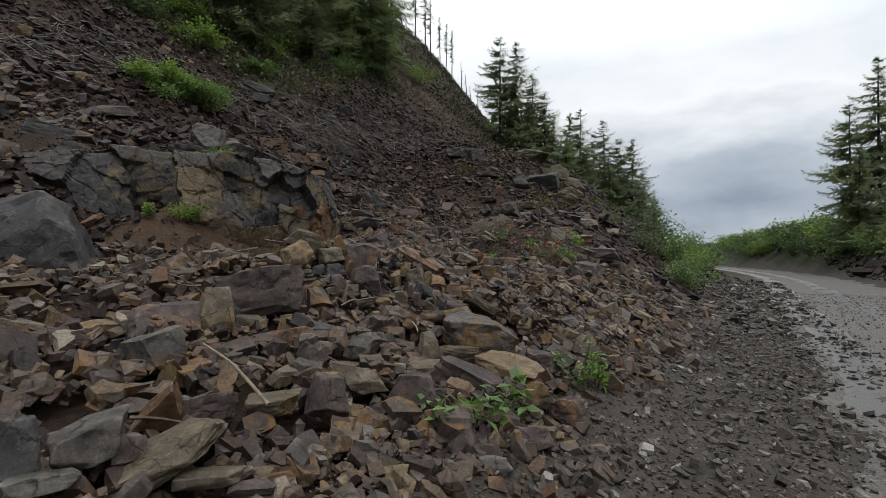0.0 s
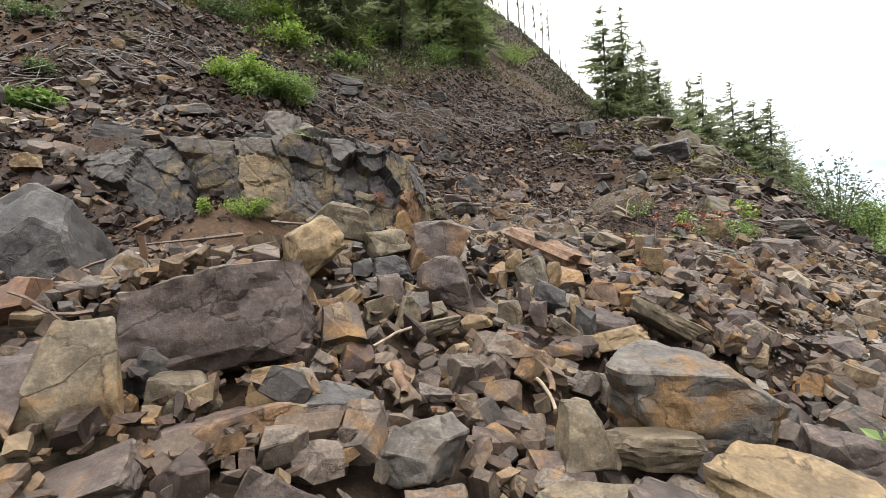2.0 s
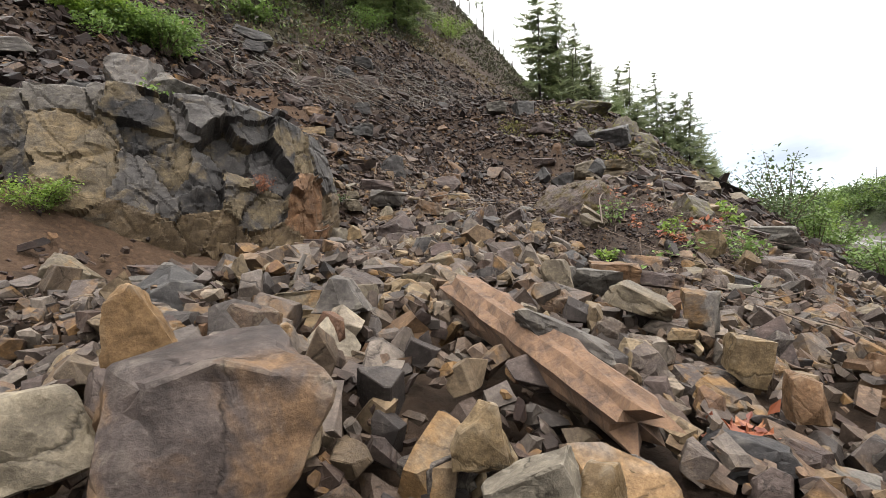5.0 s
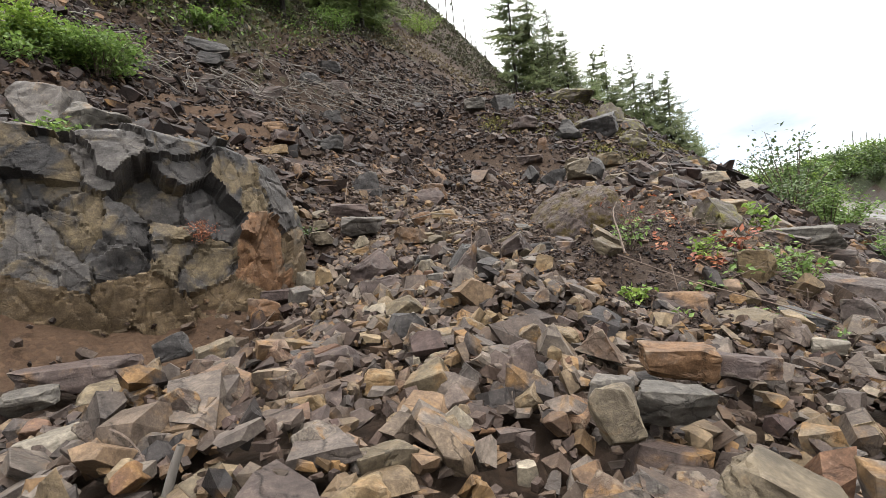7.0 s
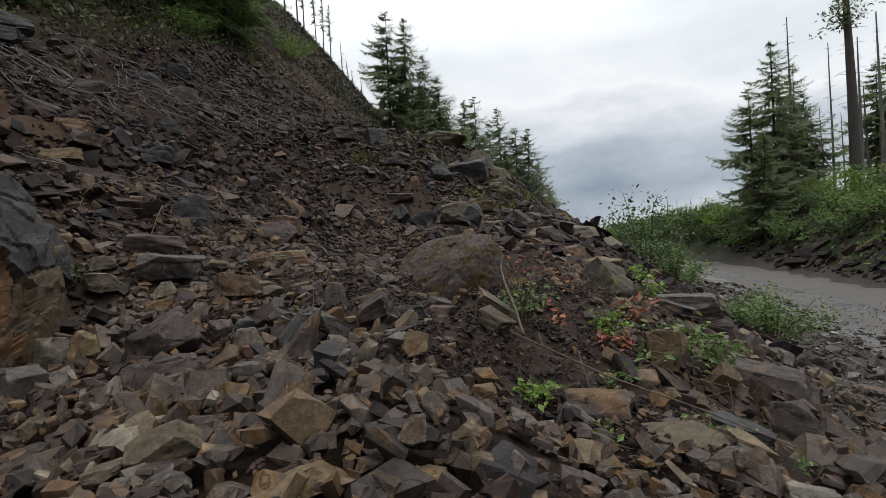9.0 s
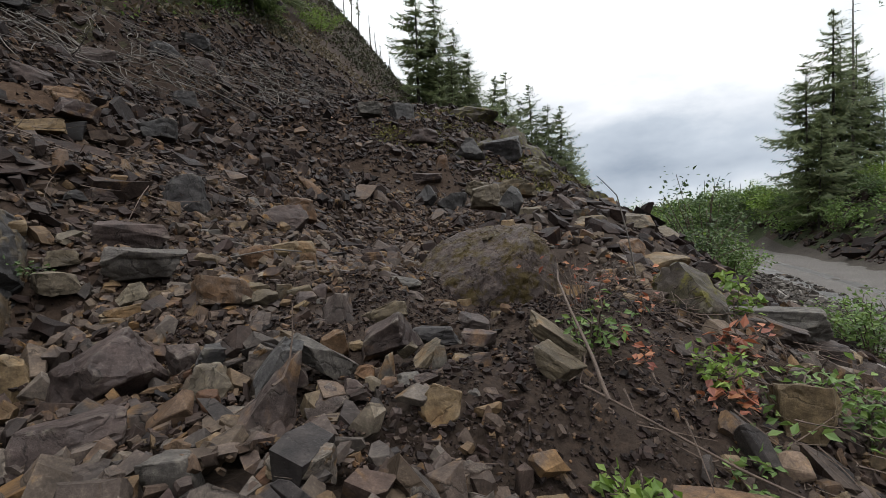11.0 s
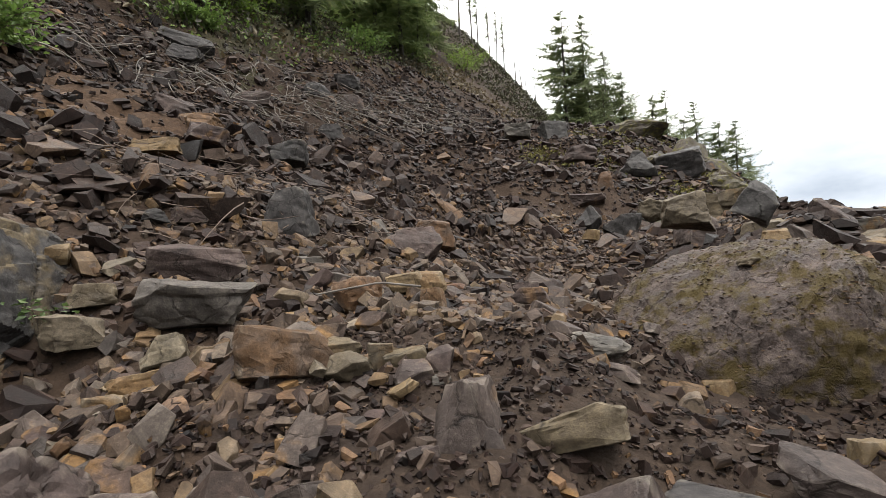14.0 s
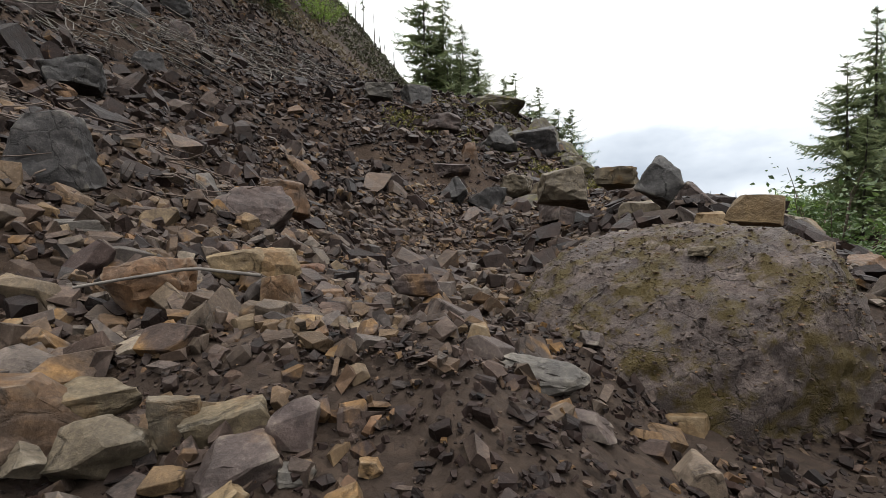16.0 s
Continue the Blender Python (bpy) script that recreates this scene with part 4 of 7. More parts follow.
# mossy blocks on the spur
for k, (x, y, w, h) in enumerate(((5.5, 30.2, 2.6, 1.3), (6.6, 28.6, 2.2, 1.5), (7.8, 29.0, 2.0, 1.6), (5.0, 26.4, 1.6, 1.0), (3.6, 21.2, 1.4, 0.9), (6.6, 25.4, 1.5, 1.0), (8.6, 25.0, 1.6, 1.0), (9.8, 22.4, 1.5, 0.9), (10.6, 24.8, 1.7, 1.0), (7.2, 27.0, 1.8, 1.3))):
    lumpy_boulder(x, y, float(height(x, y)) - 0.05 * h, w, 0.8 * w, h, 50 * math.sin(x * 9), 12 * math.sin(y * 5), MOSSY, "dark rock block with yellow-green moss on the spur", 20 + k, "mossy_block", "mossy blocks")

# rocks of the heap and the slope, one by one
rock(-1.40, 4.56, 1.49, 0.33, 0.23, 0.25, 59, -33, "tan", kind="block")
rock(-1.35, 4.42, 1.19, 0.32, 0.14, 0.09, 48, -2, "rust", kind="slab")
rock(-1.21, 4.54, 1.21, 0.17, 0.12, 0.06, 55, -42, "tan", kind="slab")
rock(-1.47, 4.52, 1.28, 0.16, 0.11, 0.11, 35, -12, "rust", kind="block")
rock(-1.50, 5.21, 1.68, 0.44, 0.26, 0.22, 30, 14, "olive", kind="block")
rock(-0.93, 5.39, 1.50, 0.42, 0.30, 0.31, 26, -6, "plum", kind="block")
rock(-0.77, 4.93, 1.28, 0.35, 0.25, 0.27, 5, 10, "plum", kind="block")
rock(-1.24, 5.30, 1.51, 0.28, 0.20, 0.17, 38, -8, "pale", kind="slab")
rock(-1.11, 5.00, 1.36, 0.24, 0.17, 0.15, 28, 0, "slate", kind="block")
rock(-1.55, 5.14, 1.46, 0.11, 0.08, 0.10, 49, 0, "olive", kind="block")
rock(-1.28, 4.96, 1.37, 0.12, 0.09, 0.11, 32, 0, "slate", kind="block")
rock(-1.03, 4.72, 1.25, 0.14, 0.10, 0.16, 27, 0, "plum", kind="block")
rock(-1.03, 4.54, 1.16, 0.16, 0.11, 0.13, 42, -5, "olive", kind="block")
rock(-0.90, 4.57, 1.15, 0.13, 0.09, 0.15, 42, 8, "olive", kind="block")
rock(-0.89, 4.71, 1.18, 0.15, 0.10, 0.13, 19, 10, "grey", kind="wedge")
rock(-0.77, 4.71, 1.14, 0.08, 0.06, 0.09, 33, 0, "olive", kind="wedge")
rock(-0.94, 4.89, 1.24, 0.12, 0.09, 0.04, 36, 20, "tan", kind="slab")
rock(-0.42, 5.71, 1.34, 0.15, 0.11, 0.17, -9, 0, "tan", kind="block")
rock(-0.32, 5.54, 1.28, 0.21, 0.15, 0.21, 2, -6, "pale", kind="block")
rock(-0.19, 5.57, 1.24, 0.12, 0.08, 0.20, 1, 10, "tan", kind="block")
rock(-0.21, 5.23, 1.13, 0.21, 0.15, 0.16, 8, 25, "slate", kind="block")
rock(-0.35, 5.10, 1.14, 0.08, 0.06, 0.15, 4, 0, "plum", kind="block")
rock(-0.27, 5.00, 1.07, 0.10, 0.07, 0.13, -16, 5, "plum", kind="block")
rock(-0.42, 4.90, 1.09, 0.13, 0.09, 0.13, 1, 0, "olive", kind="block")
rock(-0.58, 4.74, 1.07, 0.16, 0.11, 0.08, 9, 0, "tan", kind="block")
rock(-0.62, 4.95, 1.18, 0.13, 0.09, 0.14, 10, -15, "plum", kind="wedge")
rock(-0.76, 4.59, 1.07, 0.22, 0.15, 0.08, 35, -10, "olive", kind="block")
rock(0.14, 5.56, 1.12, 0.26, 0.18, 0.17, -23, 15, "rust", kind="block")
rock(0.31, 5.95, 1.18, 0.29, 0.16, 0.12, -15, -5, "slate", kind="slab")
rock(0.58, 5.87, 1.07, 0.32, 0.19, 0.13, -18, 10, "grey", kind="slab")
rock(0.42, 5.24, 0.98, 0.39, 0.28, 0.12, -11, 32, "olive", kind="slab")
rock(0.10, 4.97, 0.92, 0.36, 0.19, 0.10, -16, -15, "tan", kind="block")
rock(-0.12, 4.91, 0.99, 0.20, 0.14, 0.07, -18, 40, "olive", kind="slab")
rock(-0.02, 5.05, 1.01, 0.14, 0.09, 0.14, -14, 20, "slate", kind="block")
rock(0.13, 5.14, 0.97, 0.22, 0.16, 0.12, -12, 15, "plum", kind="block")
rock(0.90, 5.63, 0.89, 0.33, 0.23, 0.19, -33, -5, "plum", kind="block")
rock(1.33, 6.69, 1.14, 0.27, 0.19, 0.20, -38, 10, "rust", kind="block")
rock(1.05, 6.03, 0.96, 0.27, 0.16, 0.11, -24, 5, "olive", kind="slab")
rock(0.63, 6.53, 1.30, 0.20, 0.14, 0.19, -10, 20, "tan", kind="block")
rock(0.72, 6.32, 1.21, 0.14, 0.10, 0.17, -32, 0, "rust", kind="block")
rock(-0.13, 6.30, 1.44, 0.38, 0.27, 0.11, -7, 25, "grey", kind="slab")
rock(-3.83, 8.39, 1.55, 0.40, 0.28, 0.29, 31, 20, "olive", kind="block")
rock(-0.94, 6.36, 1.62, 0.20, 0.14, 0.14, 1, 0, "grey", kind="wedge")
rock(-1.19, 5.58, 1.66, 0.15, 0.10, 0.18, 13, -10, "grey", kind="wedge")
rock(2.97, 8.99, 0.91, 0.29, 0.20, 0.27, -17, 0, "olive", kind="block")
rock(-0.07, 5.18, 1.06, 0.08, 0.06, 0.16, 1, -10, "tan", kind="block")
rock(-1.29, 4.66, 1.26, 0.17, 0.10, 0.07, 35, -10, "plum", kind="slab")
rock(-1.49, 4.04, 1.18, 0.67, 0.45, 0.37, 17, -10, "plum", kind="slab")
rock(-1.64, 3.47, 1.07, 0.27, 0.19, 0.41, 55, 8, "olive", kind="block")
rock(-1.88, 3.24, 1.05, 0.51, 0.33, 0.25, 51, 0, "plum", kind="block")
rock(-1.70, 2.89, 0.94, 0.33, 0.23, 0.24, 64, -8, "grey", kind="block")
rock(-1.92, 2.85, 0.97, 0.09, 0.06, 0.12, 51, 0, "slate", kind="block")
rock(-1.42, 3.27, 0.86, 0.31, 0.22, 0.09, 37, -15, "plum", kind="slab")
rock(-1.60, 3.17, 0.90, 0.18, 0.13, 0.15, 41, 0, "olive", kind="block")
rock(-1.52, 2.73, 0.85, 0.14, 0.10, 0.18, 70, -10, "tan", kind="wedge")
rock(-1.49, 2.90, 0.83, 0.19, 0.13, 0.10, 48, 0, "rust", kind="block")
rock(0.32, 4.48, 0.78, 0.67, 0.47, 0.32, 7, 8, "grey", kind="block")
rock(0.11, 4.15, 0.68, 0.39, 0.19, 0.12, 9, 4, "olive", kind="slab")
rock(-0.11, 3.74, 0.64, 0.40, 0.18, 0.10, -2, -4, "olive", kind="slab")
rock(0.55, 4.04, 0.55, 0.52, 0.36, 0.22, -21, 10, "tan", kind="slab")
rock(0.20, 3.74, 0.56, 0.62, 0.27, 0.19, 2, 25, "plum", kind="slab")
rock(-0.61, 3.72, 0.81, 0.28, 0.20, 0.19, 3, -15, "grey", kind="block")
rock(-0.94, 3.41, 0.81, 0.23, 0.16, 0.20, 24, -25, "plum", kind="wedge")
rock(-1.22, 3.64, 0.88, 0.41, 0.21, 0.15, 43, -5, "plum", kind="slab")
rock(-1.03, 3.12, 0.74, 0.20, 0.14, 0.11, 47, 0, "olive", kind="block")
rock(-0.52, 3.30, 0.68, 0.29, 0.20, 0.15, 7, 0, "olive", kind="block")
rock(-0.77, 3.16, 0.70, 0.20, 0.14, 0.11, 12, 0, "grey", kind="block")
rock(-0.24, 3.44, 0.60, 0.32, 0.14, 0.07, 15, 0, "olive", kind="slab")
rock(-0.32, 3.62, 0.67, 0.09, 0.06, 0.08, 11, 0, "pale", kind="lump")
rock(-1.23, 3.94, 0.97, 0.22, 0.15, 0.15, 19, 0, "tan", kind="block")
rock(-1.48, 3.75, 0.98, 0.23, 0.16, 0.14, 21, 0, "olive", kind="block")
rock(-1.65, 3.79, 1.06, 0.21, 0.15, 0.17, 44, 0, "slate", kind="wedge")
rock(1.33, 5.60, 0.72, 0.49, 0.26, 0.19, -33, 0, "plum", kind="slab")
rock(0.90, 4.46, 0.53, 0.32, 0.22, 0.22, -15, 0, "plum", kind="block")
rock(-0.97, 3.86, 0.89, 0.26, 0.18, 0.14, 18, 10, "slate", kind="slab")
rock(-0.10, 4.03, 0.77, 0.22, 0.16, 0.23, 1, 0, "olive", kind="wedge")
rock(-5.07, 4.83, 1.49, 0.26, 0.18, 0.35, 62, 0, "grey", kind="block")
rock(-4.78, 4.89, 1.38, 0.31, 0.22, 0.25, 58, 10, "olive", kind="block")
rock(-2.44, 3.65, 1.26, 0.24, 0.15, 0.13, 54, 0, "olive", kind="slab")
rock(-2.14, 3.04, 1.05, 0.22, 0.13, 0.10, 43, 0, "tan", kind="slab")
rock(-1.17, 2.13, 0.66, 0.41, 0.27, 0.12, 20, -25, "olive", kind="slab")
rock(-1.48, 2.05, 0.73, 0.27, 0.19, 0.19, 22, -10, "grey", kind="block")
rock(-1.65, 1.88, 0.76, 0.14, 0.09, 0.22, 37, 0, "slate", kind="block")
rock(-1.51, 1.84, 0.65, 0.23, 0.12, 0.07, 39, 0, "grey", kind="slab")
rock(-0.67, 2.87, 0.68, 0.25, 0.18, 0.25, 1, 0, "plum", kind="block")
rock(-0.94, 2.73, 0.67, 0.30, 0.19, 0.12, 24, 0, "olive", kind="slab")
rock(-0.22, 3.23, 0.61, 0.34, 0.24, 0.23, 4, 0, "plum", kind="block")
rock(-1.41, 2.41, 0.79, 0.24, 0.17, 0.23, 30, 0, "rust", kind="wedge")
rock(0.93, 3.68, 0.34, 0.28, 0.19, 0.19, -11, 0, "plum", kind="lump")
rock(0.57, 3.14, 0.33, 0.26, 0.18, 0.15, 4, 0, "plum", kind="block")
rock(0.30, 2.75, 0.32, 0.18, 0.12, 0.12, -3, 0, "grey", kind="lump")
rock(1.02, 3.24, 0.21, 0.15, 0.11, 0.10, -30, 0, "grey", kind="lump")
rock(-0.99, 2.11, 0.55, 0.30, 0.13, 0.07, 14, 0, "olive", kind="slab")
rock(-0.75, 2.21, 0.50, 0.15, 0.10, 0.05, 25, 0, "rust", kind="block")
rock(-0.83, 2.11, 0.50, 0.18, 0.09, 0.05, 16, 0, "plum", kind="slab")
rock(-1.20, 2.50, 0.72, 0.29, 0.20, 0.15, 34, 0, "plum", kind="slab")
rock(-1.33, 2.09, 0.68, 0.17, 0.12, 0.14, 33, 0, "plum", kind="wedge")
rock(0.74, 3.83, 0.45, 0.31, 0.22, 0.24, -3, 0, "olive", kind="wedge")
rock(-1.96, 6.79, 1.57, 0.42, 0.30, 0.29, 34, 10, "slate", kind="wedge")
rock(-1.37, 7.07, 1.55, 0.33, 0.22, 0.14, 20, -6, "olive", kind="block")
rock(-1.29, 6.67, 1.53, 0.30, 0.17, 0.10, 28, 0, "olive", kind="block")
rock(-1.14, 6.41, 1.51, 0.27, 0.15, 0.08, 44, 0, "tan", kind="block")
rock(-0.98, 6.80, 1.54, 0.20, 0.14, 0.13, 29, 0, "olive", kind="block")
rock(-0.86, 6.49, 1.50, 0.19, 0.13, 0.08, 29, 0, "slate", kind="wedge")
rock(-0.79, 7.04, 1.54, 0.19, 0.14, 0.11, 15, 0, "tan", kind="block")
rock(0.37, 6.98, 1.46, 0.32, 0.24, 0.12, -41, 22, "olive", kind="slab")
rock(0.65, 7.00, 1.41, 0.18, 0.13, 0.20, -39, 0, "grey", kind="block")
rock(0.04, 7.44, 1.54, 0.19, 0.13, 0.21, -12, 0, "olive", kind="block")
rock(0.31, 7.61, 1.51, 0.29, 0.20, 0.17, -5, 5, "grey", kind="block")
rock(-1.72, 6.44, 1.50, 0.24, 0.17, 0.13, 43, 0, "grey", kind="wedge")
rock(-1.01, 6.40, 1.50, 0.17, 0.11, 0.05, 28, 0, "grey", kind="wedge")
rock(-0.13, 6.59, 1.40, 0.31, 0.10, 0.05, -2, 8, "grey", kind="slab")
rock(-0.25, 6.62, 1.44, 0.10, 0.07, 0.03, -13, 30, "slate", kind="slab")
rock(0.86, 8.10, 1.44, 0.33, 0.16, 0.11, -17, 5, "plum", kind="slab")
rock(0.56, 8.13, 1.50, 0.34, 0.21, 0.15, -16, 5, "rust", kind="slab")
rock(0.47, 6.75, 1.34, 0.12, 0.08, 0.06, -31, 0, "tan", kind="block")
rock(1.81, 8.85, 1.24, 0.19, 0.13, 0.11, -28, 0, "pale", kind="lump")
rock(1.38, 9.83, 1.41, 0.45, 0.26, 0.18, -24, 0, "plum", kind="slab")
rock(-1.17, 7.63, 1.60, 0.20, 0.14, 0.15, 8, -12, "tan", kind="wedge")
rock(-0.78, 7.21, 1.55, 0.20, 0.14, 0.13, 25, 10, "olive", kind="block")
rock(-0.66, 7.80, 1.60, 0.24, 0.17, 0.17, 21, -8, "olive", kind="block")
rock(-0.24, 7.96, 1.60, 0.15, 0.10, 0.21, 6, 0, "plum", kind="block")
rock(0.05, 8.54, 1.57, 0.25, 0.18, 0.13, -14, 10, "tan", kind="block")
rock(0.26, 8.39, 1.55, 0.28, 0.20, 0.16, -10, 15, "rust", kind="wedge")
rock(-0.85, 8.65, 1.70, 0.30, 0.21, 0.19, 17, 0, "slate", kind="wedge")
rock(-1.19, 8.25, 1.64, 0.25, 0.17, 0.13, 2, -10, "plum", kind="block")
rock(-0.60, 8.57, 1.64, 0.26, 0.13, 0.09, 13, 0, "olive", kind="slab")
rock(-0.24, 8.64, 1.62, 0.23, 0.16, 0.12, -17, 0, "tan", kind="wedge")
rock(-2.92, 8.80, 1.40, 0.42, 0.29, 0.22, 53, 0, "olive", kind="block")
rock(-3.44, 9.17, 1.49, 0.79, 0.26, 0.19, 33, 3, "plum", kind="slab")
rock(-2.35, 7.70, 1.51, 0.25, 0.18, 0.15, 58, 0, "pale", kind="block")
rock(-2.33, 7.89, 1.51, 0.33, 0.21, 0.14, 32, 0, "slate", kind="wedge")
rock(-1.47, 8.34, 1.62, 0.30, 0.17, 0.12, 32, 0, "slate", kind="slab")
rock(-2.68, 10.77, 1.61, 0.32, 0.22, 0.24, 39, 0, "rust", kind="block")
rock(-3.10, 9.78, 1.51, 0.30, 0.21, 0.22, 40, 0, "slate", kind="slab")
rock(-2.66, 9.71, 1.45, 0.34, 0.24, 0.23, 40, 0, "olive", kind="block")
rock(-2.44, 11.55, 1.79, 0.24, 0.17, 0.27, 15, 0, "pale", kind="block")
rock(-2.23, 11.57, 1.79, 0.26, 0.18, 0.30, 25, 0, "tan", kind="wedge")
rock(-2.66, 11.21, 1.70, 0.53, 0.24, 0.19, 18, 0, "plum", kind="slab")
rock(-0.49, 10.44, 1.94, 0.25, 0.18, 0.38, 14, 10, "plum", kind="wedge")
rock(3.93, 12.29, 1.57, 1.05, 0.42, 0.34, -25, 5, "grey", kind="slab")
rock(2.65, 9.62, 1.19, 0.30, 0.21, 0.30, -42, 0, "plum", kind="block")
rock(-0.92, 7.93, 1.60, 0.16, 0.11, 0.11, 21, 0, "tan", kind="block")
rock(-3.48, 8.75, 1.44, 0.34, 0.21, 0.15, 31, 0, "grey", kind="slab")
rock(-0.47, 7.13, 1.49, 0.07, 0.05, 0.05, 15, 0, "tan", kind="wedge")
rock(-1.07, 7.16, 1.51, 0.14, 0.04, 0.02, 29, 0, "olive", kind="block")
rock(3.05, 10.22, 1.22, 0.73, 0.47, 0.31, -52, 10, "plum", kind="block")
rock(1.60, 9.37, 1.30, 0.45, 0.29, 0.17, -34, 8, "olive", kind="slab")
rock(2.14, 9.54, 1.25, 0.38, 0.21, 0.11, -35, 14, "slate", kind="slab")
rock(2.28, 10.38, 1.59, 0.31, 0.22, 0.32, -33, -6, "tan", kind="block")
rock(-1.38, 10.61, 1.74, 0.46, 0.31, 0.22, 12, -8, "plum", kind="slab")
rock(-0.95, 9.29, 1.72, 0.27, 0.19, 0.14, 13, -10, "olive", kind="block")
rock(-0.89, 9.01, 1.68, 0.21, 0.12, 0.07, 12, 0, "grey", kind="wedge")
rock(-0.35, 8.93, 1.65, 0.29, 0.19, 0.10, 2, -10, "tan", kind="wedge")
rock(0.05, 8.91, 1.58, 0.25, 0.15, 0.08, -1, 0, "olive", kind="block")
rock(-1.13, 9.82, 1.73, 0.09, 0.06, 0.16, 30, 0, "tan", kind="wedge")
rock(0.28, 10.35, 1.82, 0.17, 0.12, 0.17, -5, 20, "tan", kind="block")
rock(-2.37, 11.00, 1.64, 0.27, 0.19, 0.28, 38, 0, "grey", kind="slab")
rock(0.58, 9.79, 1.60, 0.13, 0.09, 0.13, -2, 15, "tan", kind="block")
rock(-0.73, 9.99, 1.79, 0.19, 0.13, 0.17, -4, 0, "grey", kind="slab")
rock(-0.86, 9.56, 1.71, 0.19, 0.09, 0.06, 18, 0, "plum", kind="slab")
rock(-0.43, 9.44, 1.71, 0.16, 0.11, 0.08, -11, 0, "plum", kind="slab")
rock(-1.14, 9.19, 1.67, 0.14, 0.10, 0.06, 29, 0, "olive", kind="block")
rock(-0.21, 11.75, 2.04, 0.27, 0.19, 0.30, 15, 0, "plum", kind="wedge")
rock(-1.56, 11.27, 1.84, 0.63, 0.44, 0.37, 34, -22, "plum", kind="block")
rock(-0.88, 11.39, 1.89, 0.38, 0.27, 0.18, 33, 6, "slate", kind="slab")
rock(-0.52, 10.86, 1.93, 0.35, 0.19, 0.10, -1, -52, "slate", kind="slab")
rock(-0.87, 10.98, 1.85, 0.24, 0.16, 0.20, 37, 0, "olive", kind="wedge")
rock(-1.15, 11.43, 1.87, 0.24, 0.17, 0.21, 14, 0, "plum", kind="block")
rock(-0.27, 11.07, 1.89, 0.48, 0.23, 0.14, 17, 35, "grey", kind="slab")
rock(-0.23, 11.31, 1.92, 0.18, 0.13, 0.21, -2, 0, "rust", kind="block")
rock(-0.10, 11.40, 1.88, 0.10, 0.07, 0.07, -3, 0, "tan", kind="lump")
rock(0.08, 11.22, 1.94, 0.37, 0.26, 0.25, -16, -22, "plum", kind="block")
rock(0.45, 11.45, 1.91, 0.34, 0.18, 0.11, -27, 0, "slate", kind="slab")
rock(0.07, 10.91, 1.87, 0.11, 0.08, 0.15, 4, 0, "grey", kind="wedge")
rock(0.37, 10.86, 1.90, 0.08, 0.06, 0.16, -6, 5, "pale", kind="block")
rock(0.22, 11.15, 1.89, 0.12, 0.10, 0.07, -20, -30, "olive", kind="slab")
rock(0.18, 10.70, 1.84, 0.16, 0.11, 0.08, -5, 0, "grey", kind="block")
rock(0.97, 10.61, 1.89, 0.25, 0.19, 0.11, -42, 30, "olive", kind="slab")
rock(0.69, 11.21, 1.92, 0.23, 0.15, 0.09, -7, 5, "plum", kind="slab")
rock(-1.95, 12.95, 2.41, 0.64, 0.37, 0.31, 14, 3, "grey", kind="slab")
rock(-2.26, 13.44, 2.69, 0.63, 0.30, 0.25, 29, 5, "plum", kind="slab")
rock(-1.16, 12.51, 2.17, 0.50, 0.35, 0.29, 30, 5, "rust", kind="block")
rock(-1.09, 13.41, 2.42, 0.32, 0.22, 0.24, 14, 0, "rust", kind="lump")
rock(-1.12, 15.75, 2.86, 0.65, 0.45, 0.44, 14, 0, "plum", kind="block")
rock(-2.19, 14.69, 3.16, 0.60, 0.42, 0.48, 31, -8, "slate", kind="block")
rock(-1.55, 16.04, 3.08, 0.32, 0.22, 0.35, 19, 0, "grey", kind="wedge")
rock(-3.43, 17.58, 4.60, 0.66, 0.42, 0.36, 32, 5, "slate", kind="slab")
rock(-4.64, 16.96, 4.99, 0.73, 0.40, 0.34, 21, 10, "rust", kind="slab")
rock(-2.49, 12.62, 2.33, 0.31, 0.21, 0.18, 47, 0, "olive", kind="slab")
rock(-2.59, 12.88, 2.50, 0.27, 0.16, 0.14, 34, 0, "olive", kind="slab")
rock(-1.93, 12.64, 2.20, 0.24, 0.16, 0.17, 41, 0, "pale", kind="wedge")
rock(-0.05, 10.94, 1.84, 0.12, 0.08, 0.07, 6, 0, "rust", kind="block")
rock(-0.11, 10.67, 1.84, 0.10, 0.07, 0.10, 9, 0, "plum", kind="block")
rock(0.08, 10.70, 1.83, 0.12, 0.08, 0.07, 9, 0, "rust", kind="block")
rock(0.31, 10.55, 1.80, 0.14, 0.07, 0.04, -27, 0, "tan", kind="wedge")
rock(-0.27, 10.72, 1.83, 0.06, 0.04, 0.08, 19, 0, "tan", kind="block")
rock(-0.22, 10.77, 1.81, 0.07, 0.05, 0.03, -2, 0, "olive", kind="slab")
rock(-1.92, 12.40, 2.06, 0.24, 0.14, 0.11, 39, 0, "tan", kind="slab")
rock(-1.87, 11.94, 1.86, 0.22, 0.15, 0.13, 23, 0, "olive", kind="slab")
rock(-0.98, 12.68, 2.16, 0.25, 0.17, 0.12, 26, 0, "olive", kind="block")
rock(-0.85, 12.48, 2.11, 0.23, 0.16, 0.13, 14, -8, "olive", kind="block")
rock(-0.57, 12.51, 2.13, 0.21, 0.14, 0.10, 24, -10, "olive", kind="slab")
rock(-0.70, 12.52, 2.14, 0.12, 0.09, 0.14, 13, 0, "olive", kind="block")
rock(-0.41, 12.45, 2.14, 0.15, 0.11, 0.12, 7, 0, "plum", kind="block")
rock(-0.50, 12.34, 2.10, 0.19, 0.13, 0.10, 23, -5, "plum", kind="block")
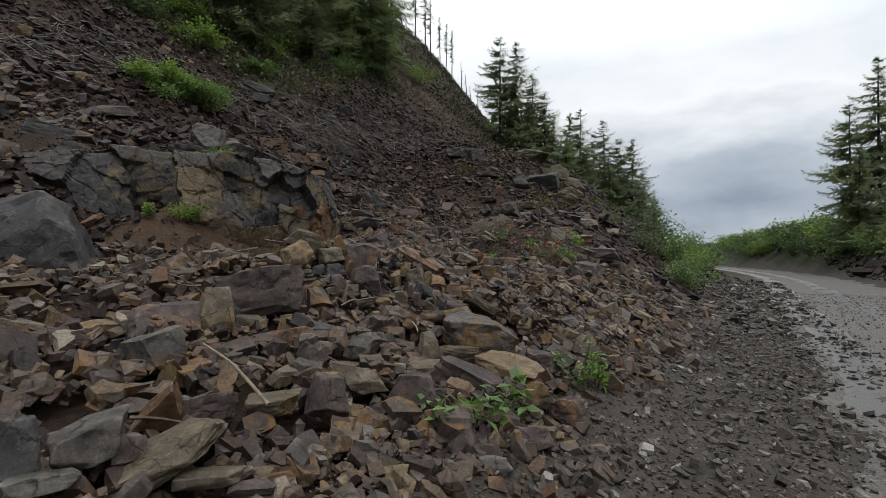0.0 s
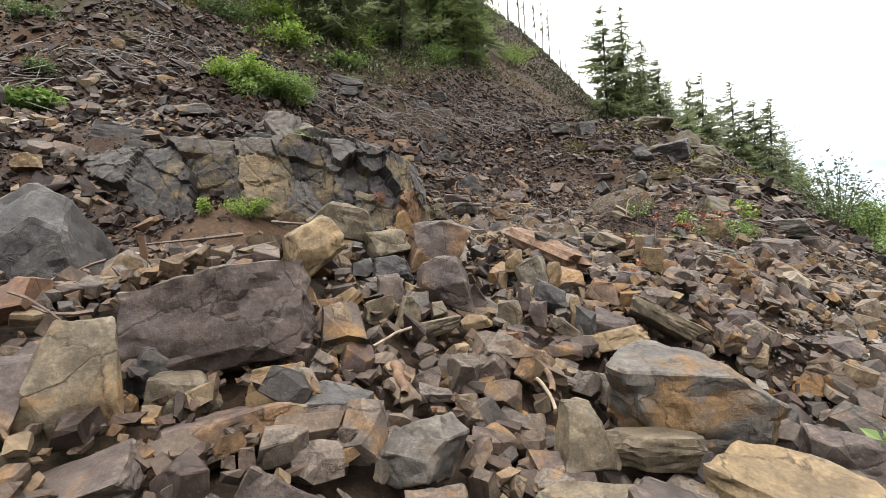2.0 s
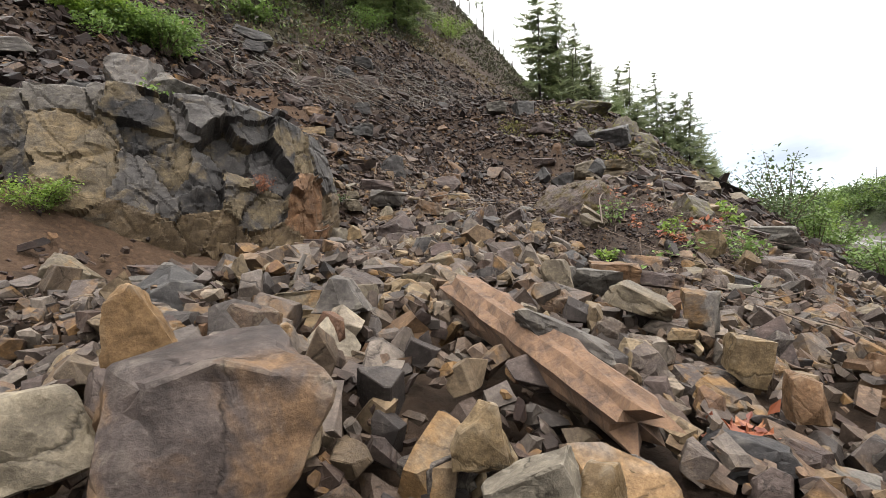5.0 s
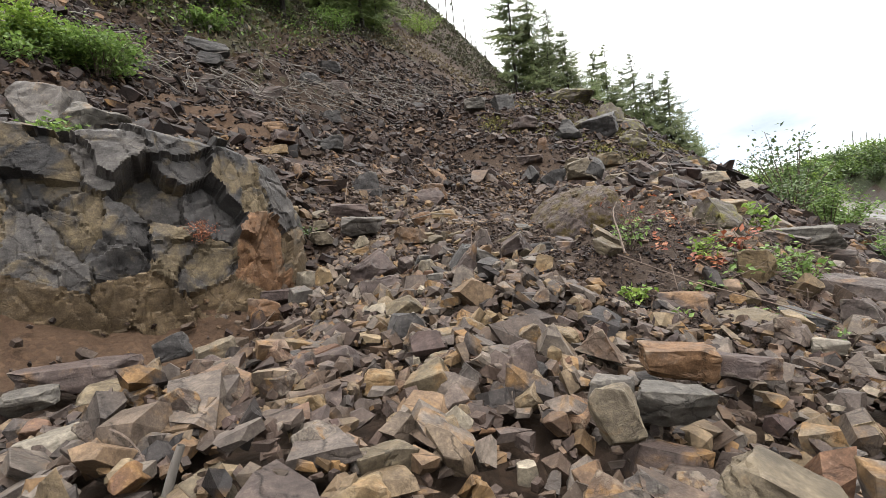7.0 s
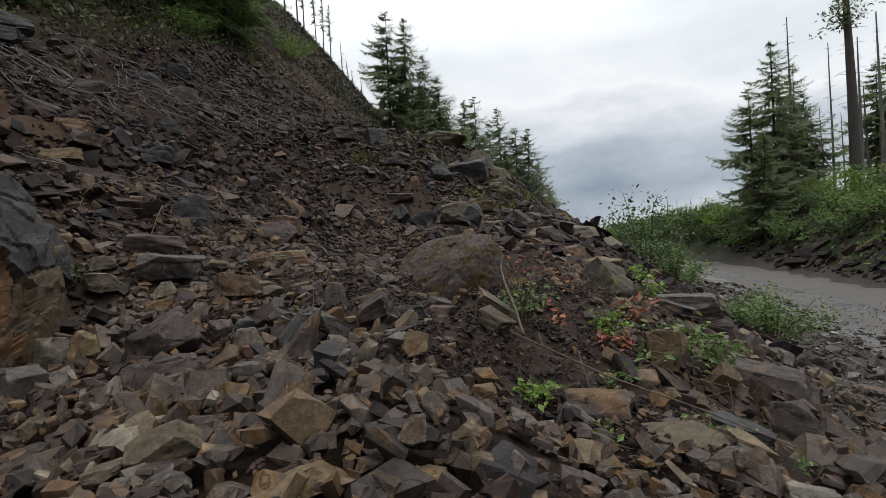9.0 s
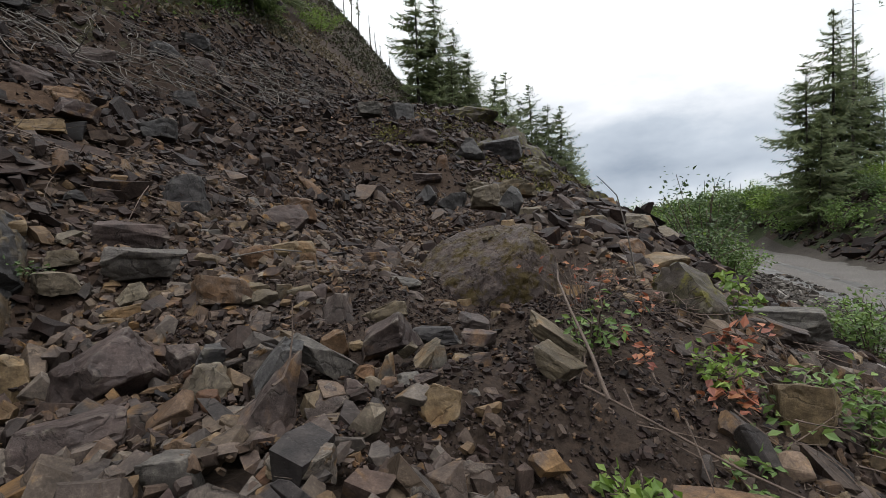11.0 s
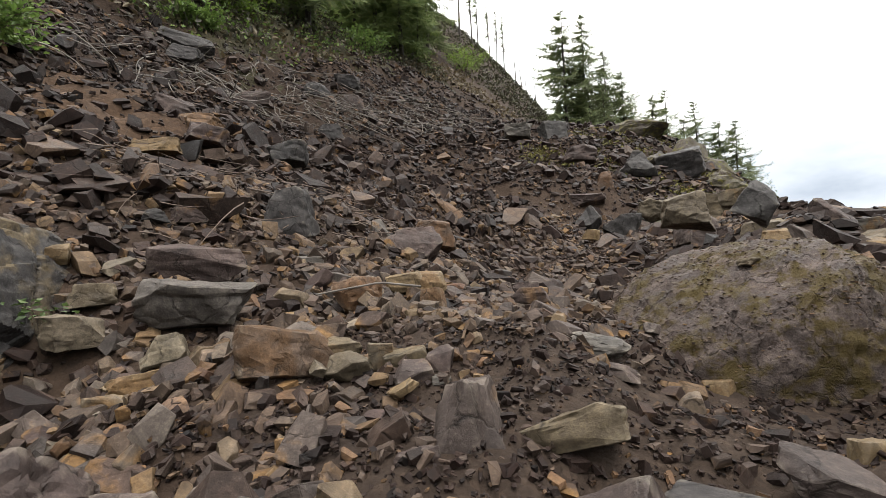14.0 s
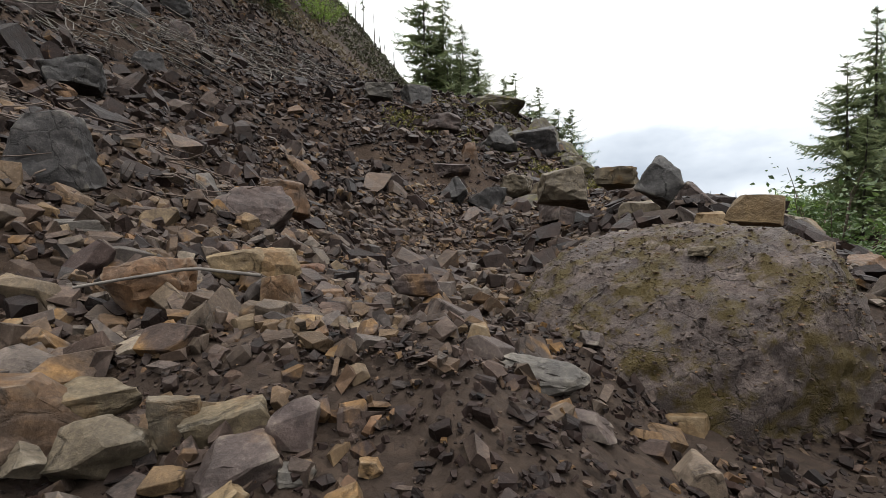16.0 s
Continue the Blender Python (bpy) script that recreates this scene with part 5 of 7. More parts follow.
rock(-0.38, 12.32, 2.07, 0.09, 0.06, 0.04, 3, 0, "grey", kind="slab")
rock(-0.02, 12.51, 2.16, 0.10, 0.07, 0.13, 3, 10, "tan", kind="wedge")
rock(-0.04, 12.83, 2.21, 0.23, 0.15, 0.10, -6, 0, "slate", kind="lump")
rock(0.19, 12.88, 2.22, 0.15, 0.11, 0.14, 0, 0, "tan", kind="wedge")
rock(0.35, 12.71, 2.14, 0.31, 0.18, 0.11, -12, 5, "grey", kind="lump")
rock(0.21, 12.35, 2.06, 0.16, 0.09, 0.05, -5, 0, "pale", kind="slab")
rock(0.39, 12.50, 2.06, 0.23, 0.12, 0.07, -18, 8, "plum", kind="slab")
rock(0.92, 12.75, 1.91, 0.19, 0.13, 0.10, -42, 0, "tan", kind="block")
rock(-0.45, 13.27, 2.25, 0.19, 0.08, 0.06, 7, 0, "tan", kind="slab")
rock(-0.87, 14.00, 2.48, 0.31, 0.19, 0.16, 27, -5, "tan", kind="slab")
rock(-0.67, 14.07, 2.46, 0.24, 0.17, 0.19, 22, 0, "tan", kind="block")
rock(-0.64, 12.94, 2.21, 0.19, 0.13, 0.09, 5, 0, "olive", kind="slab")
rock(-1.14, 12.94, 2.23, 0.14, 0.10, 0.08, 20, 0, "plum", kind="wedge")
rock(-0.99, 12.44, 2.11, 0.08, 0.09, 0.05, 23, 30, "olive", kind="slab")
rock(1.64, 12.81, 1.76, 0.25, 0.16, 0.07, -45, 25, "grey", kind="slab")
rock(-0.59, 13.62, 2.36, 0.18, 0.12, 0.14, -1, 0, "rust", kind="block")
rock(-1.15, 13.10, 2.29, 0.08, 0.08, 0.04, 32, 30, "olive", kind="slab")
rock(0.23, 12.54, 2.10, 0.12, 0.07, 0.04, -24, 0, "tan", kind="slab")
rock(0.10, 14.38, 2.35, 0.23, 0.16, 0.14, 5, 0, "plum", kind="slab")
rock(2.04, 14.47, 2.99, 0.31, 0.21, 0.32, -43, 20, "slate", kind="block")
rock(3.38, 15.87, 2.95, 0.46, 0.32, 0.41, -24, -20, "plum", kind="wedge")
rock(2.97, 16.72, 3.29, 0.49, 0.30, 0.25, -35, 0, "olive", kind="slab")
rock(0.18, 11.62, 2.63, 0.05, 0.03, 0.03, -55, 5, "tan", kind="slab")
rock(2.34, 16.83, 3.17, 0.63, 0.44, 0.40, -14, 0, "olive", kind="block")
rock(3.44, 15.59, 2.78, 0.58, 0.23, 0.19, -50, 0, "grey", kind="slab")
rock(3.08, 18.22, 2.93, 0.39, 0.28, 0.38, -33, 0, "plum", kind="block")
rock(2.90, 16.05, 2.81, 0.53, 0.35, 0.29, -17, 5, "olive", kind="slab")
rock(0.09, 11.87, 1.99, 0.41, 0.24, 0.12, -12, -18, "olive", kind="slab")
rock(0.07, 12.09, 2.03, 0.12, 0.09, 0.09, -3, 0, "grey", kind="lump")
rock(-0.53, 12.23, 2.06, 0.13, 0.09, 0.04, 26, -25, "tan", kind="slab")
rock(-0.61, 11.92, 1.97, 0.13, 0.09, 0.04, 15, -15, "tan", kind="slab")
rock(-1.40, 12.07, 1.93, 0.20, 0.11, 0.07, 38, -5, "olive", kind="slab")
rock(-1.45, 12.24, 1.99, 0.14, 0.10, 0.09, 43, 0, "plum", kind="block")
rock(-3.02, 13.04, 2.78, 0.15, 0.11, 0.15, 33, 0, "tan", kind="slab")
rock(-0.21, 12.30, 2.08, 0.06, 0.04, 0.04, -11, 0, "tan", kind="lump")
rock(-0.49, 11.82, 1.95, 0.11, 0.08, 0.05, 10, 0, "olive", kind="block")
rock(-8.44, 22.12, 8.81, 1.04, 0.50, 0.42, 43, 5, "slate", kind="slab")
rock(-6.62, 21.93, 7.22, 0.65, 0.40, 0.34, 26, 0, "plum", kind="slab")
rock(-4.21, 16.60, 4.69, 0.54, 0.35, 0.29, 31, 10, "plum", kind="slab")
rock(-4.04, 15.26, 4.16, 0.55, 0.21, 0.17, 28, -5, "tan", kind="slab")
rock(-4.72, 23.12, 6.56, 0.69, 0.49, 0.52, 33, 0, "slate", kind="block")
rock(-3.60, 14.44, 3.64, 0.31, 0.17, 0.14, 54, 5, "olive", kind="slab")
rock(-3.00, 14.99, 3.57, 0.20, 0.20, 0.11, 47, 25, "plum", kind="slab")
rock(-2.98, 13.92, 3.13, 0.22, 0.15, 0.12, 47, 0, "slate", kind="block")
rock(-2.83, 14.15, 3.15, 0.30, 0.18, 0.15, 49, 0, "plum", kind="slab")
rock(-5.64, 27.79, 9.95, 0.95, 0.67, 0.60, 20, 0, "slate", kind="slab")
rock(-5.98, 25.38, 8.72, 1.10, 0.72, 0.61, 32, 10, "slate", kind="slab")
rock(-4.94, 26.23, 8.53, 0.77, 0.54, 0.64, 11, 0, "plum", kind="block")
rock(-3.08, 21.92, 5.29, 0.69, 0.38, 0.32, 23, 0, "plum", kind="slab")
rock(2.37, 25.27, 5.92, 1.01, 0.66, 0.56, -1, 0, "plum", kind="block")
rock(2.66, 23.23, 4.62, 0.58, 0.40, 0.70, -9, 10, "rust", kind="wedge")
rock(2.09, 22.54, 4.17, 0.82, 0.38, 0.32, 0, 0, "plum", kind="slab")
rock(2.50, 20.96, 3.42, 0.70, 0.49, 0.62, -9, 25, "slate", kind="wedge")
rock(1.81, 21.07, 3.52, 0.54, 0.38, 0.58, -19, -10, "slate", kind="wedge")
rock(4.21, 21.25, 3.61, 1.12, 0.73, 0.61, -36, 0, "olive", kind="block")
rock(3.44, 21.84, 3.73, 0.69, 0.49, 0.48, -23, 0, "olive", kind="lump")
rock(0.13, 14.01, 2.32, 0.28, 0.16, 0.13, -14, 0, "plum", kind="slab")
rock(-1.03, 16.87, 3.01, 0.53, 0.37, 0.47, 21, 0, "rust", kind="block")
rock(-1.76, 14.12, 2.70, 0.33, 0.10, 0.08, 32, 0, "grey", kind="slab")
rock(-2.68, 13.19, 2.70, 0.23, 0.17, 0.07, 57, -20, "olive", kind="slab")
rock(-5.26, 17.35, 5.35, 0.68, 0.43, 0.36, 32, 10, "plum", kind="slab")
rock(-8.73, 22.70, 9.40, 1.39, 0.56, 0.47, 38, 4, "slate", kind="slab")
rock(-6.64, 22.71, 7.61, 0.80, 0.45, 0.38, 22, 0, "plum", kind="slab")
rock(4.00, 24.92, 5.37, 1.10, 0.77, 0.73, 2, 0, "slate", kind="wedge")
rock(5.53, 26.02, 5.57, 1.39, 0.97, 0.88, -18, 0, "slate", kind="block")
rock(1.88, 27.36, 7.27, 0.99, 0.70, 0.71, 0, 0, "slate", kind="slab")
rock(0.65, 27.60, 7.42, 1.01, 0.71, 0.60, 12, 0, "grey", kind="slab")
rock(-8.34, 10.15, 4.11, 0.86, 0.48, 0.41, 36, 4, "slate", kind="slab")
rock(-7.56, 9.87, 3.61, 0.70, 0.46, 0.39, 29, 0, "grey", kind="block")
rock(-8.44, 12.44, 5.26, 0.89, 0.33, 0.28, 37, 0, "grey", kind="slab")
rock(-7.84, 6.60, 2.22, 0.40, 0.34, 0.22, 70, 20, "plum", kind="slab")
rock(-8.15, 7.43, 2.55, 0.41, 0.29, 0.26, 55, 0, "olive", kind="block")
rock(-8.54, 8.60, 3.31, 0.42, 0.30, 0.25, 41, 0, "tan", kind="slab")
rock(-10.02, 13.39, 6.41, 0.53, 0.37, 0.39, 56, 0, "tan", kind="block")
rock(-12.74, 15.14, 8.87, 0.62, 0.37, 0.31, 42, 0, "pale", kind="block")
rock(-12.66, 14.46, 8.34, 0.43, 0.30, 0.40, 43, 0, "tan", kind="block")
rock(-8.52, 7.02, 2.75, 0.41, 0.34, 0.23, 44, -30, "tan", kind="slab")
rock(-0.37, 11.62, 1.96, 0.19, 0.13, 0.18, 4, 10, "plum", kind="wedge")
rock(0.33, 11.01, 1.89, 0.20, 0.12, 0.06, 4, -35, "olive", kind="slab")
rock(0.77, 11.63, 1.92, 0.25, 0.17, 0.12, -20, 10, "plum", kind="slab")
rock(0.48, 10.87, 1.87, 0.14, 0.10, 0.08, -8, 0, "olive", kind="block")
rock(0.59, 10.77, 1.88, 0.11, 0.08, 0.11, -7, 0, "plum", kind="block")
rock(0.00, 10.72, 1.84, 0.12, 0.08, 0.08, -18, -20, "olive", kind="wedge")
rock(0.19, 10.56, 1.81, 0.08, 0.06, 0.06, -4, 0, "slate", kind="block")
rock(0.47, 10.51, 1.80, 0.09, 0.06, 0.05, -32, 0, "grey", kind="block")
rock(-1.91, 12.21, 1.99, 0.19, 0.13, 0.15, 31, 0, "olive", kind="block")
rock(1.01, 11.81, 1.91, 0.15, 0.10, 0.13, -10, 0, "tan", kind="block")
rock(-0.41, 10.92, 1.85, 0.10, 0.07, 0.11, 6, 0, "plum", kind="wedge")
rock(-0.06, 8.15, 1.56, 0.10, 0.07, 0.13, -12, 0, "tan", kind="wedge")
rock(0.10, 7.70, 1.52, 0.19, 0.13, 0.14, -10, 0, "grey", kind="block")
rock(-0.59, 8.12, 1.60, 0.22, 0.15, 0.10, 16, 0, "olive", kind="block")
rock(3.39, 11.81, 1.66, 0.59, 0.42, 0.18, -38, 20, "plum", kind="slab")
rock(4.40, 12.20, 1.27, 0.60, 0.36, 0.26, -55, 10, "plum", kind="slab")
rock(1.05, 10.83, 1.96, 0.37, 0.21, 0.11, -13, 35, "olive", kind="slab")


# ---- plants ----
def leaves(rng, centres, size, flat=0.5, fold=0.25, narrow=0.55):
    """Bent diamond leaves at the given places, as vertices and quads."""
    n = len(centres)
    d = rng.normal(size=(n, 3))
    d[:, 2] *= flat
    d /= np.linalg.norm(d, axis=1)[:, None]
    up = rng.normal(size=(n, 3)) * 0.6 + [0, 0, 1.0]
    side = np.cross(d, up)
    side /= np.linalg.norm(side, axis=1)[:, None] + 1e-9
    nor = np.cross(side, d)
    L = (size * rng.uniform(0.6, 1.3, n))[:, None]
    c = np.asarray(centres)
    v = np.stack([c, c + L * (0.45 * d + narrow * 0.5 * side + fold * 0.3 * nor), c + L * (d - fold * 0.3 * nor), c + L * (0.45 * d - narrow * 0.5 * side + fold * 0.3 * nor)], 1)
    return v.reshape(-1, 3), np.arange(4 * n).reshape(n, 4)


def bush(x, y, r, h, mat, label, n=900, leaf=0.09, name="shrub", stems=9, group="", z=None, category="shrub", base_r=0.15):
    """A shrub of curved stems with leaves along them."""
    g = np.random.default_rng(int(abs(x * 131 + y * 17)) + 3)
    z = float(ground_at(x, y)) if z is None else z
    t = thing(name, x, y, z, label, category, group)
    pipes, at = [], []
    for k in range(stems):
        th, out = g.uniform(0, 2 * np.pi), r * g.uniform(0.25, 1.0)
        top = h * g.uniform(0.6, 1.0) * (1 - 0.35 * out / r)
        u = np.linspace(0, 1, 6)
        p = np.stack([np.cos(th) * (base_r * r + out * u ** 1.3) + 0.03 * g.normal(size=6) * u, np.sin(th) * (base_r * r + out * u ** 1.3) + 0.03 * g.normal(size=6) * u, top * u ** 0.85 - 0.05], -1)
        pipes.append(tube(p, np.linspace(0.012, 0.004, 6) * ((0.6 + h * 0.5) if name != "bare_twig_thicket" else 0.32), 4))
        m = n // stems
        w = 0.18 + 0.82 * g.random(m) ** 0.75
        i = np.clip((w * 5).astype(int), 0, 4)
        f = (w * 5 - i)[:, None]
        at.append(p[i] * (1 - f) + p[np.clip(i + 1, 0, 5)] * f + g.normal(size=(m, 3)) * np.array([0.16, 0.16, 0.11]) * r)
    if name in ("sapling", "bare_twig_thicket"):
        for pipe in pipes:
            soup("stem", *pipe, TWIG, t)
    else:
        soup("branchwork", *joined(pipes), TWIG, t)
    soup("foliage", *leaves(g, np.concatenate(at), leaf), mat, t)
    return t


def conifer_mesh(seed, spread, bare=0.10, sparse=1.0):
    """Trunk and needle crown of a conifer 1 m high: uneven boughs that sag and turn up at the tips, with hanging side twigs."""
    g = np.random.default_rng(seed)
    u = np.linspace(0, 1, 9)
    trunk = tube(np.stack([0.006 * np.sin(4 * u + seed), 0.006 * np.cos(3 * u), u], -1), 0.011 * (1 - u) ** 0.8 + 0.001, 7)
    quads = []
    z = bare
    while z < 0.985:
        for _ in range(g.integers(3, 6)):
            if g.random() > sparse:
                continue
            th, zb = g.uniform(0, 2 * np.pi), z + g.uniform(-0.008, 0.008)
            reach = spread * (1 - zb) ** 0.8 * g.uniform(0.45, 1.1) + 0.008
            if z < bare + 0.2:
                reach *= g.uniform(0.35, 0.95)
            m = 7 + int(reach * 60)
            w = (np.arange(m) + 0.5) / m
            sag = g.uniform(-0.05, 0.30) * (1.2 - z)
            cz = zb - sag * reach * w - 0.22 * reach * w ** 2 + 0.34 * reach * w ** 4 + 0.6 * reach * w * max(0, z - 0.6)
            cx, cy = np.cos(th) * reach * w, np.sin(th) * reach * w
            for side in (-1, 1, -1, 1):
                ang = th + side * g.uniform(0.3, 1.1, m)
                ln = (0.26 * reach * (1.05 - w) ** 0.6 + 0.008) * g.uniform(0.3, 1.2, m)
                dx, dy, dz = np.cos(ang) * ln, np.sin(ang) * ln, -ln * g.uniform(0.0, 0.75, m)
                wd = 0.0014 + 0.055 * ln
                px, py = -np.sin(ang) * wd, np.cos(ang) * wd
                a = np.stack([cx, cy, cz], -1) + g.normal(size=(m, 3)) * 0.0015
                b = a + np.stack([dx * 0.5 + px, dy * 0.5 + py, dz * 0.4], -1)
                c = a + np.stack([dx, dy, dz], -1)
                d = a + np.stack([dx * 0.5 - px, dy * 0.5 - py, dz * 0.4 - wd], -1)
                quads.append(np.stack([a, b, c, d], 1))
        z += 0.023 * (1.15 - 0.5 * z) * g.uniform(0.7, 1.3)
    q = np.concatenate(quads).reshape(-1, 3)
    return trunk, (q, np.arange(len(q)).reshape(-1, 4))


def mesh_of(name, vf, mat):
    ob = soup(name, *vf, mat)
    me = ob.data
    bpy.data.objects.remove(ob)
    return me


CONIFERS = {}
for key, (spread, bare, sparse, mat) in {"slim": (0.46, 0.14, 0.8, NEEDLES), "full": (0.47, 0.12, 0.9, NEEDLES), "broad": (0.46, 0.06, 0.95, NEEDLES_LIGHT), "thin": (0.22, 0.45, 0.6, NEEDLES), "fresh": (0.46, 0.10, 0.95, NEEDLES_LIGHT)}.items():
    CONIFERS[key] = []
    for k in range(3):
        tr, cr = conifer_mesh(k * 7 + len(key), spread, bare, sparse)
        CONIFERS[key].append((mesh_of("trunk", tr, BARK), mesh_of("crown", cr, mat)))
count = [0]


def conifer(x, y, h, spread, key=None, sink=0.3):
    count[0] += 1
    key = key or ("slim" if spread < 0.19 else ("broad" if spread > 0.25 else ("fresh" if count[0] % 4 == 1 else "full")))
    tr, cr = CONIFERS[key][count[0] % 3]
    far = x * x + y * y > 2500
    t = thing("pine_tree" if key == "thin" else "conifer_tree", x, y, float(height(x, y)) - sink,
              "tall thin pine with a sparse high crown" if key == "thin" else ("fresh green conifer with drooping boughs" if key in ("fresh", "broad") else "dark green conifer with ragged drooping boughs") + (" on the ridge" if far else " above the rock slope" if x < 0 else " beside the road"),
              "tree", "trees")
    t.rotation_euler = (0.02 * math.sin(count[0] * 3), 0.02 * math.cos(count[0] * 5), count[0] * 1.9)
    t.scale = (h, h, h + sink)
    for name, me in (("trunk", tr), ("crown", cr)):
        o = new(name, me)
        o.parent = t
    return t


def pine(x, y, h):
    return conifer(x, y, h * 1.05, 0.12, "thin")


def snag(x, y, h, r):
    """A dead standing trunk with short broken branches."""
    g = np.random.default_rng(int(abs(x * 31 + y * 77)))
    u = np.linspace(0, 1, 8)
    lean = g.normal(0, 0.015, 2) * h
    t = thing("dead_tree", x, y, float(height(x, y)) - 0.2, "burnt dead tree trunk with bare broken branches" if r > 0.4 else "thin bare grey dead tree trunk", "dead tree", "dead trees")
    axis = np.stack([lean[0] * u + 0.05 * np.sin(5 * u), lean[1] * u, (h + 0.2) * u], -1)
    soup("trunk", *tube(axis, r * (1 - 0.75 * u), 9), BARK if r > 0.4 else BARK_GREY, t, smooth=True)
    br = []
    for k in range(int(16 + h * 2)):
        w = g.uniform(0.3, 0.97)
        p = np.array([np.interp(w, u, axis[:, i]) for i in range(3)])
        th, ln = g.uniform(0, 2 * np.pi), g.uniform(0.3, 1.3) * (1.1 - 0.6 * w) * (1.6 if r > 0.4 else 0.8)
        br.append(tube(np.stack([p, p + [np.cos(th) * ln * 0.6, np.sin(th) * ln * 0.6, 0.02], p + [np.cos(th) * ln, np.sin(th) * ln, -0.12 * ln]]), [0.022, 0.013, 0.004], 4))
    for b in br:
        soup("branch", *b, BARK_GREY, t)
    if r > 0.4:
        c = []
        for k in range(46):
            w = g.uniform(0.62, 0.98)
            th, ln = g.uniform(0, 2 * np.pi), g.uniform(0.8, 3.4) * (1.2 - 0.8 * w)
            m = 26
            q = np.linspace(0.15, 1, m)[:, None]
            c.append(np.array([lean[0] * w, lean[1] * w, h * w]) + q * [np.cos(th) * ln, np.sin(th) * ln, -0.3 * ln] + g.normal(size=(m, 3)) * 0.14)
        soup("foliage", *leaves(g, np.concatenate(c), 0.34, narrow=0.35), NEEDLES, t)
    return t


conifer(7.3, 61.5, 14.7, 0.17)
conifer(9.4, 62.5, 16.0, 0.17)
conifer(12.0, 63.6, 14.3, 0.21)
conifer(13.1, 61.6, 12.8, 0.21)
conifer(15.3, 65.7, 11.3, 0.21)
conifer(17.6, 67.6, 13.7, 0.21)
conifer(19.7, 69.6, 15.9, 0.17)
conifer(22.4, 71.7, 14.3, 0.21)
conifer(24.2, 71.6, 17.3, 0.17)
conifer(25.4, 69.7, 15.4, 0.21)
conifer(27.3, 69.7, 16.2, 0.17)
conifer(29.6, 71.8, 12.4, 0.21)
conifer(32.3, 73.9, 8.9, 0.21)
conifer(19.7, 65.7, 10.7, 0.21)
conifer(23.7, 67.8, 11.4, 0.21)
conifer(10.6, 59.7, 9.4, 0.21)
conifer(27.8, 73.8, 11.7, 0.21)
# on the skyline of the far hill
pine(-2.0, 75.3, 9.0)
pine(-0.5, 77.3, 7.8)
pine(0.5, 77.4, 8.0)
pine(1.4, 75.4, 7.9)
pine(-2.8, 73.3, 10.7)
pine(-4.0, 69.3, 12.1)
# dead trunks
snag(3.2, 84.4, 5.5, 0.12)
snag(4.3, 87.4, 4.8, 0.12)
snag(5.0, 87.5, 3.6, 0.12)
snag(6.2, 85.5, 3.8, 0.12)
# upper edge of the scree
conifer(-8.7, 32.0, 13, 0.2)
conifer(-6.1, 41.3, 14, 0.2)
conifer(-8.3, 38.0, 9, 0.3)
conifer(-10.2, 26.5, 12, 0.2)
conifer(-10.2, 31.6, 12, 0.22)
conifer(-7.5, 39.6, 14, 0.2)
conifer(-5.6, 51.2, 13, 0.22)
conifer(-12.0, 24.7, 12, 0.2)
conifer(-9.7, 42.9, 15, 0.2)
conifer(-5.3, 43.5, 7, 0.3)
# across the road
conifer(32.5, 38.4, 12.1, 0.2, "slim")
conifer(35.0, 38.8, 14.0, 0.17, "slim")
conifer(37.6, 40.3, 11.3, 0.2, "slim")
conifer(39.7, 40.8, 12.0, 0.2)
conifer(39.7, 39.8, 9.4, 0.2)
conifer(31.4, 36.6, 8.2, 0.25)
snag(37.4, 39.3, 15.5, 0.14)
snag(46.8, 43.3, 14.7, 0.14)
snag(47.9, 45.1, 9.0, 0.1)
snag(42.9, 38.0, 12.6, 0.16)
snag(46.9, 39.1, 15.5, 0.2)
snag(47.9, 41.0, 9.7, 0.15)
snag(52.0, 46.2, 8.6, 0.1)
snag(37.1, 34.2, 19.7, 0.42)
snag(102.4, 137.1, 7.7, 0.22)
snag(110.9, 145.3, 6.3, 0.22)
snag(108.9, 140.7, 7.2, 0.22)
snag(113.8, 144.6, 5.5, 0.22)
snag(108.1, 135.7, 6.1, 0.22)
snag(109.5, 135.4, 7.1, 0.22)
snag(118.6, 143.5, 5.7, 0.22)
snag(116.3, 138.9, 6.4, 0.22)
conifer(48.8, 40.8, 11.7, 0.2)
conifer(51.6, 42.2, 8.4, 0.22)
conifer(50.9, 40.2, 14.0, 0.2)

# younger trees filling the ridge
for k in range(15):
    u = (k + 0.5 * math.sin(k * 5)) / 15
    conifer(8.5 + 24 * u, 60.5 + 13 * u + 1.5 * math.cos(k * 3), 6.5 + 3.5 * abs(math.sin(k * 2.3)), 0.22, ("fresh", "full", "broad")[k % 3])
# ---- shrubs and small plants ----
bush(-9.2, 15.3, 0.95, 0.9, LEAF_BRIGHT, "bright green leafy shrub on the scree", 4200, 0.10, stems=16, group="shrubs on the scree")
bush(-8.7, 15.9, 0.95, 0.8, LEAF, "bright green leafy shrub on the scree", 3200, 0.10, stems=14, group="shrubs on the scree")
bush(-8.2, 16.4, 1.1, 1.4, LEAF, "upright green shrub on the scree", 2600, 0.10, stems=26, group="shrubs on the scree")
bush(-8.6, 14.9, 0.7, 0.45, LEAF, "low green shrub on the scree", 900, 0.10, stems=12, group="shrubs on the scree")
bush(-15.5, 14.06, 0.9, 0.6, LEAF_DARK, "low dark green shrub on bare soil", 1000, 0.10, stems=12, group="shrubs on the scree")
bush(-12.76, 12.36, 0.6, 0.4, LEAF_DARK, "low dark green shrub on bare soil", 700, 0.09, stems=10, group="shrubs on the scree")
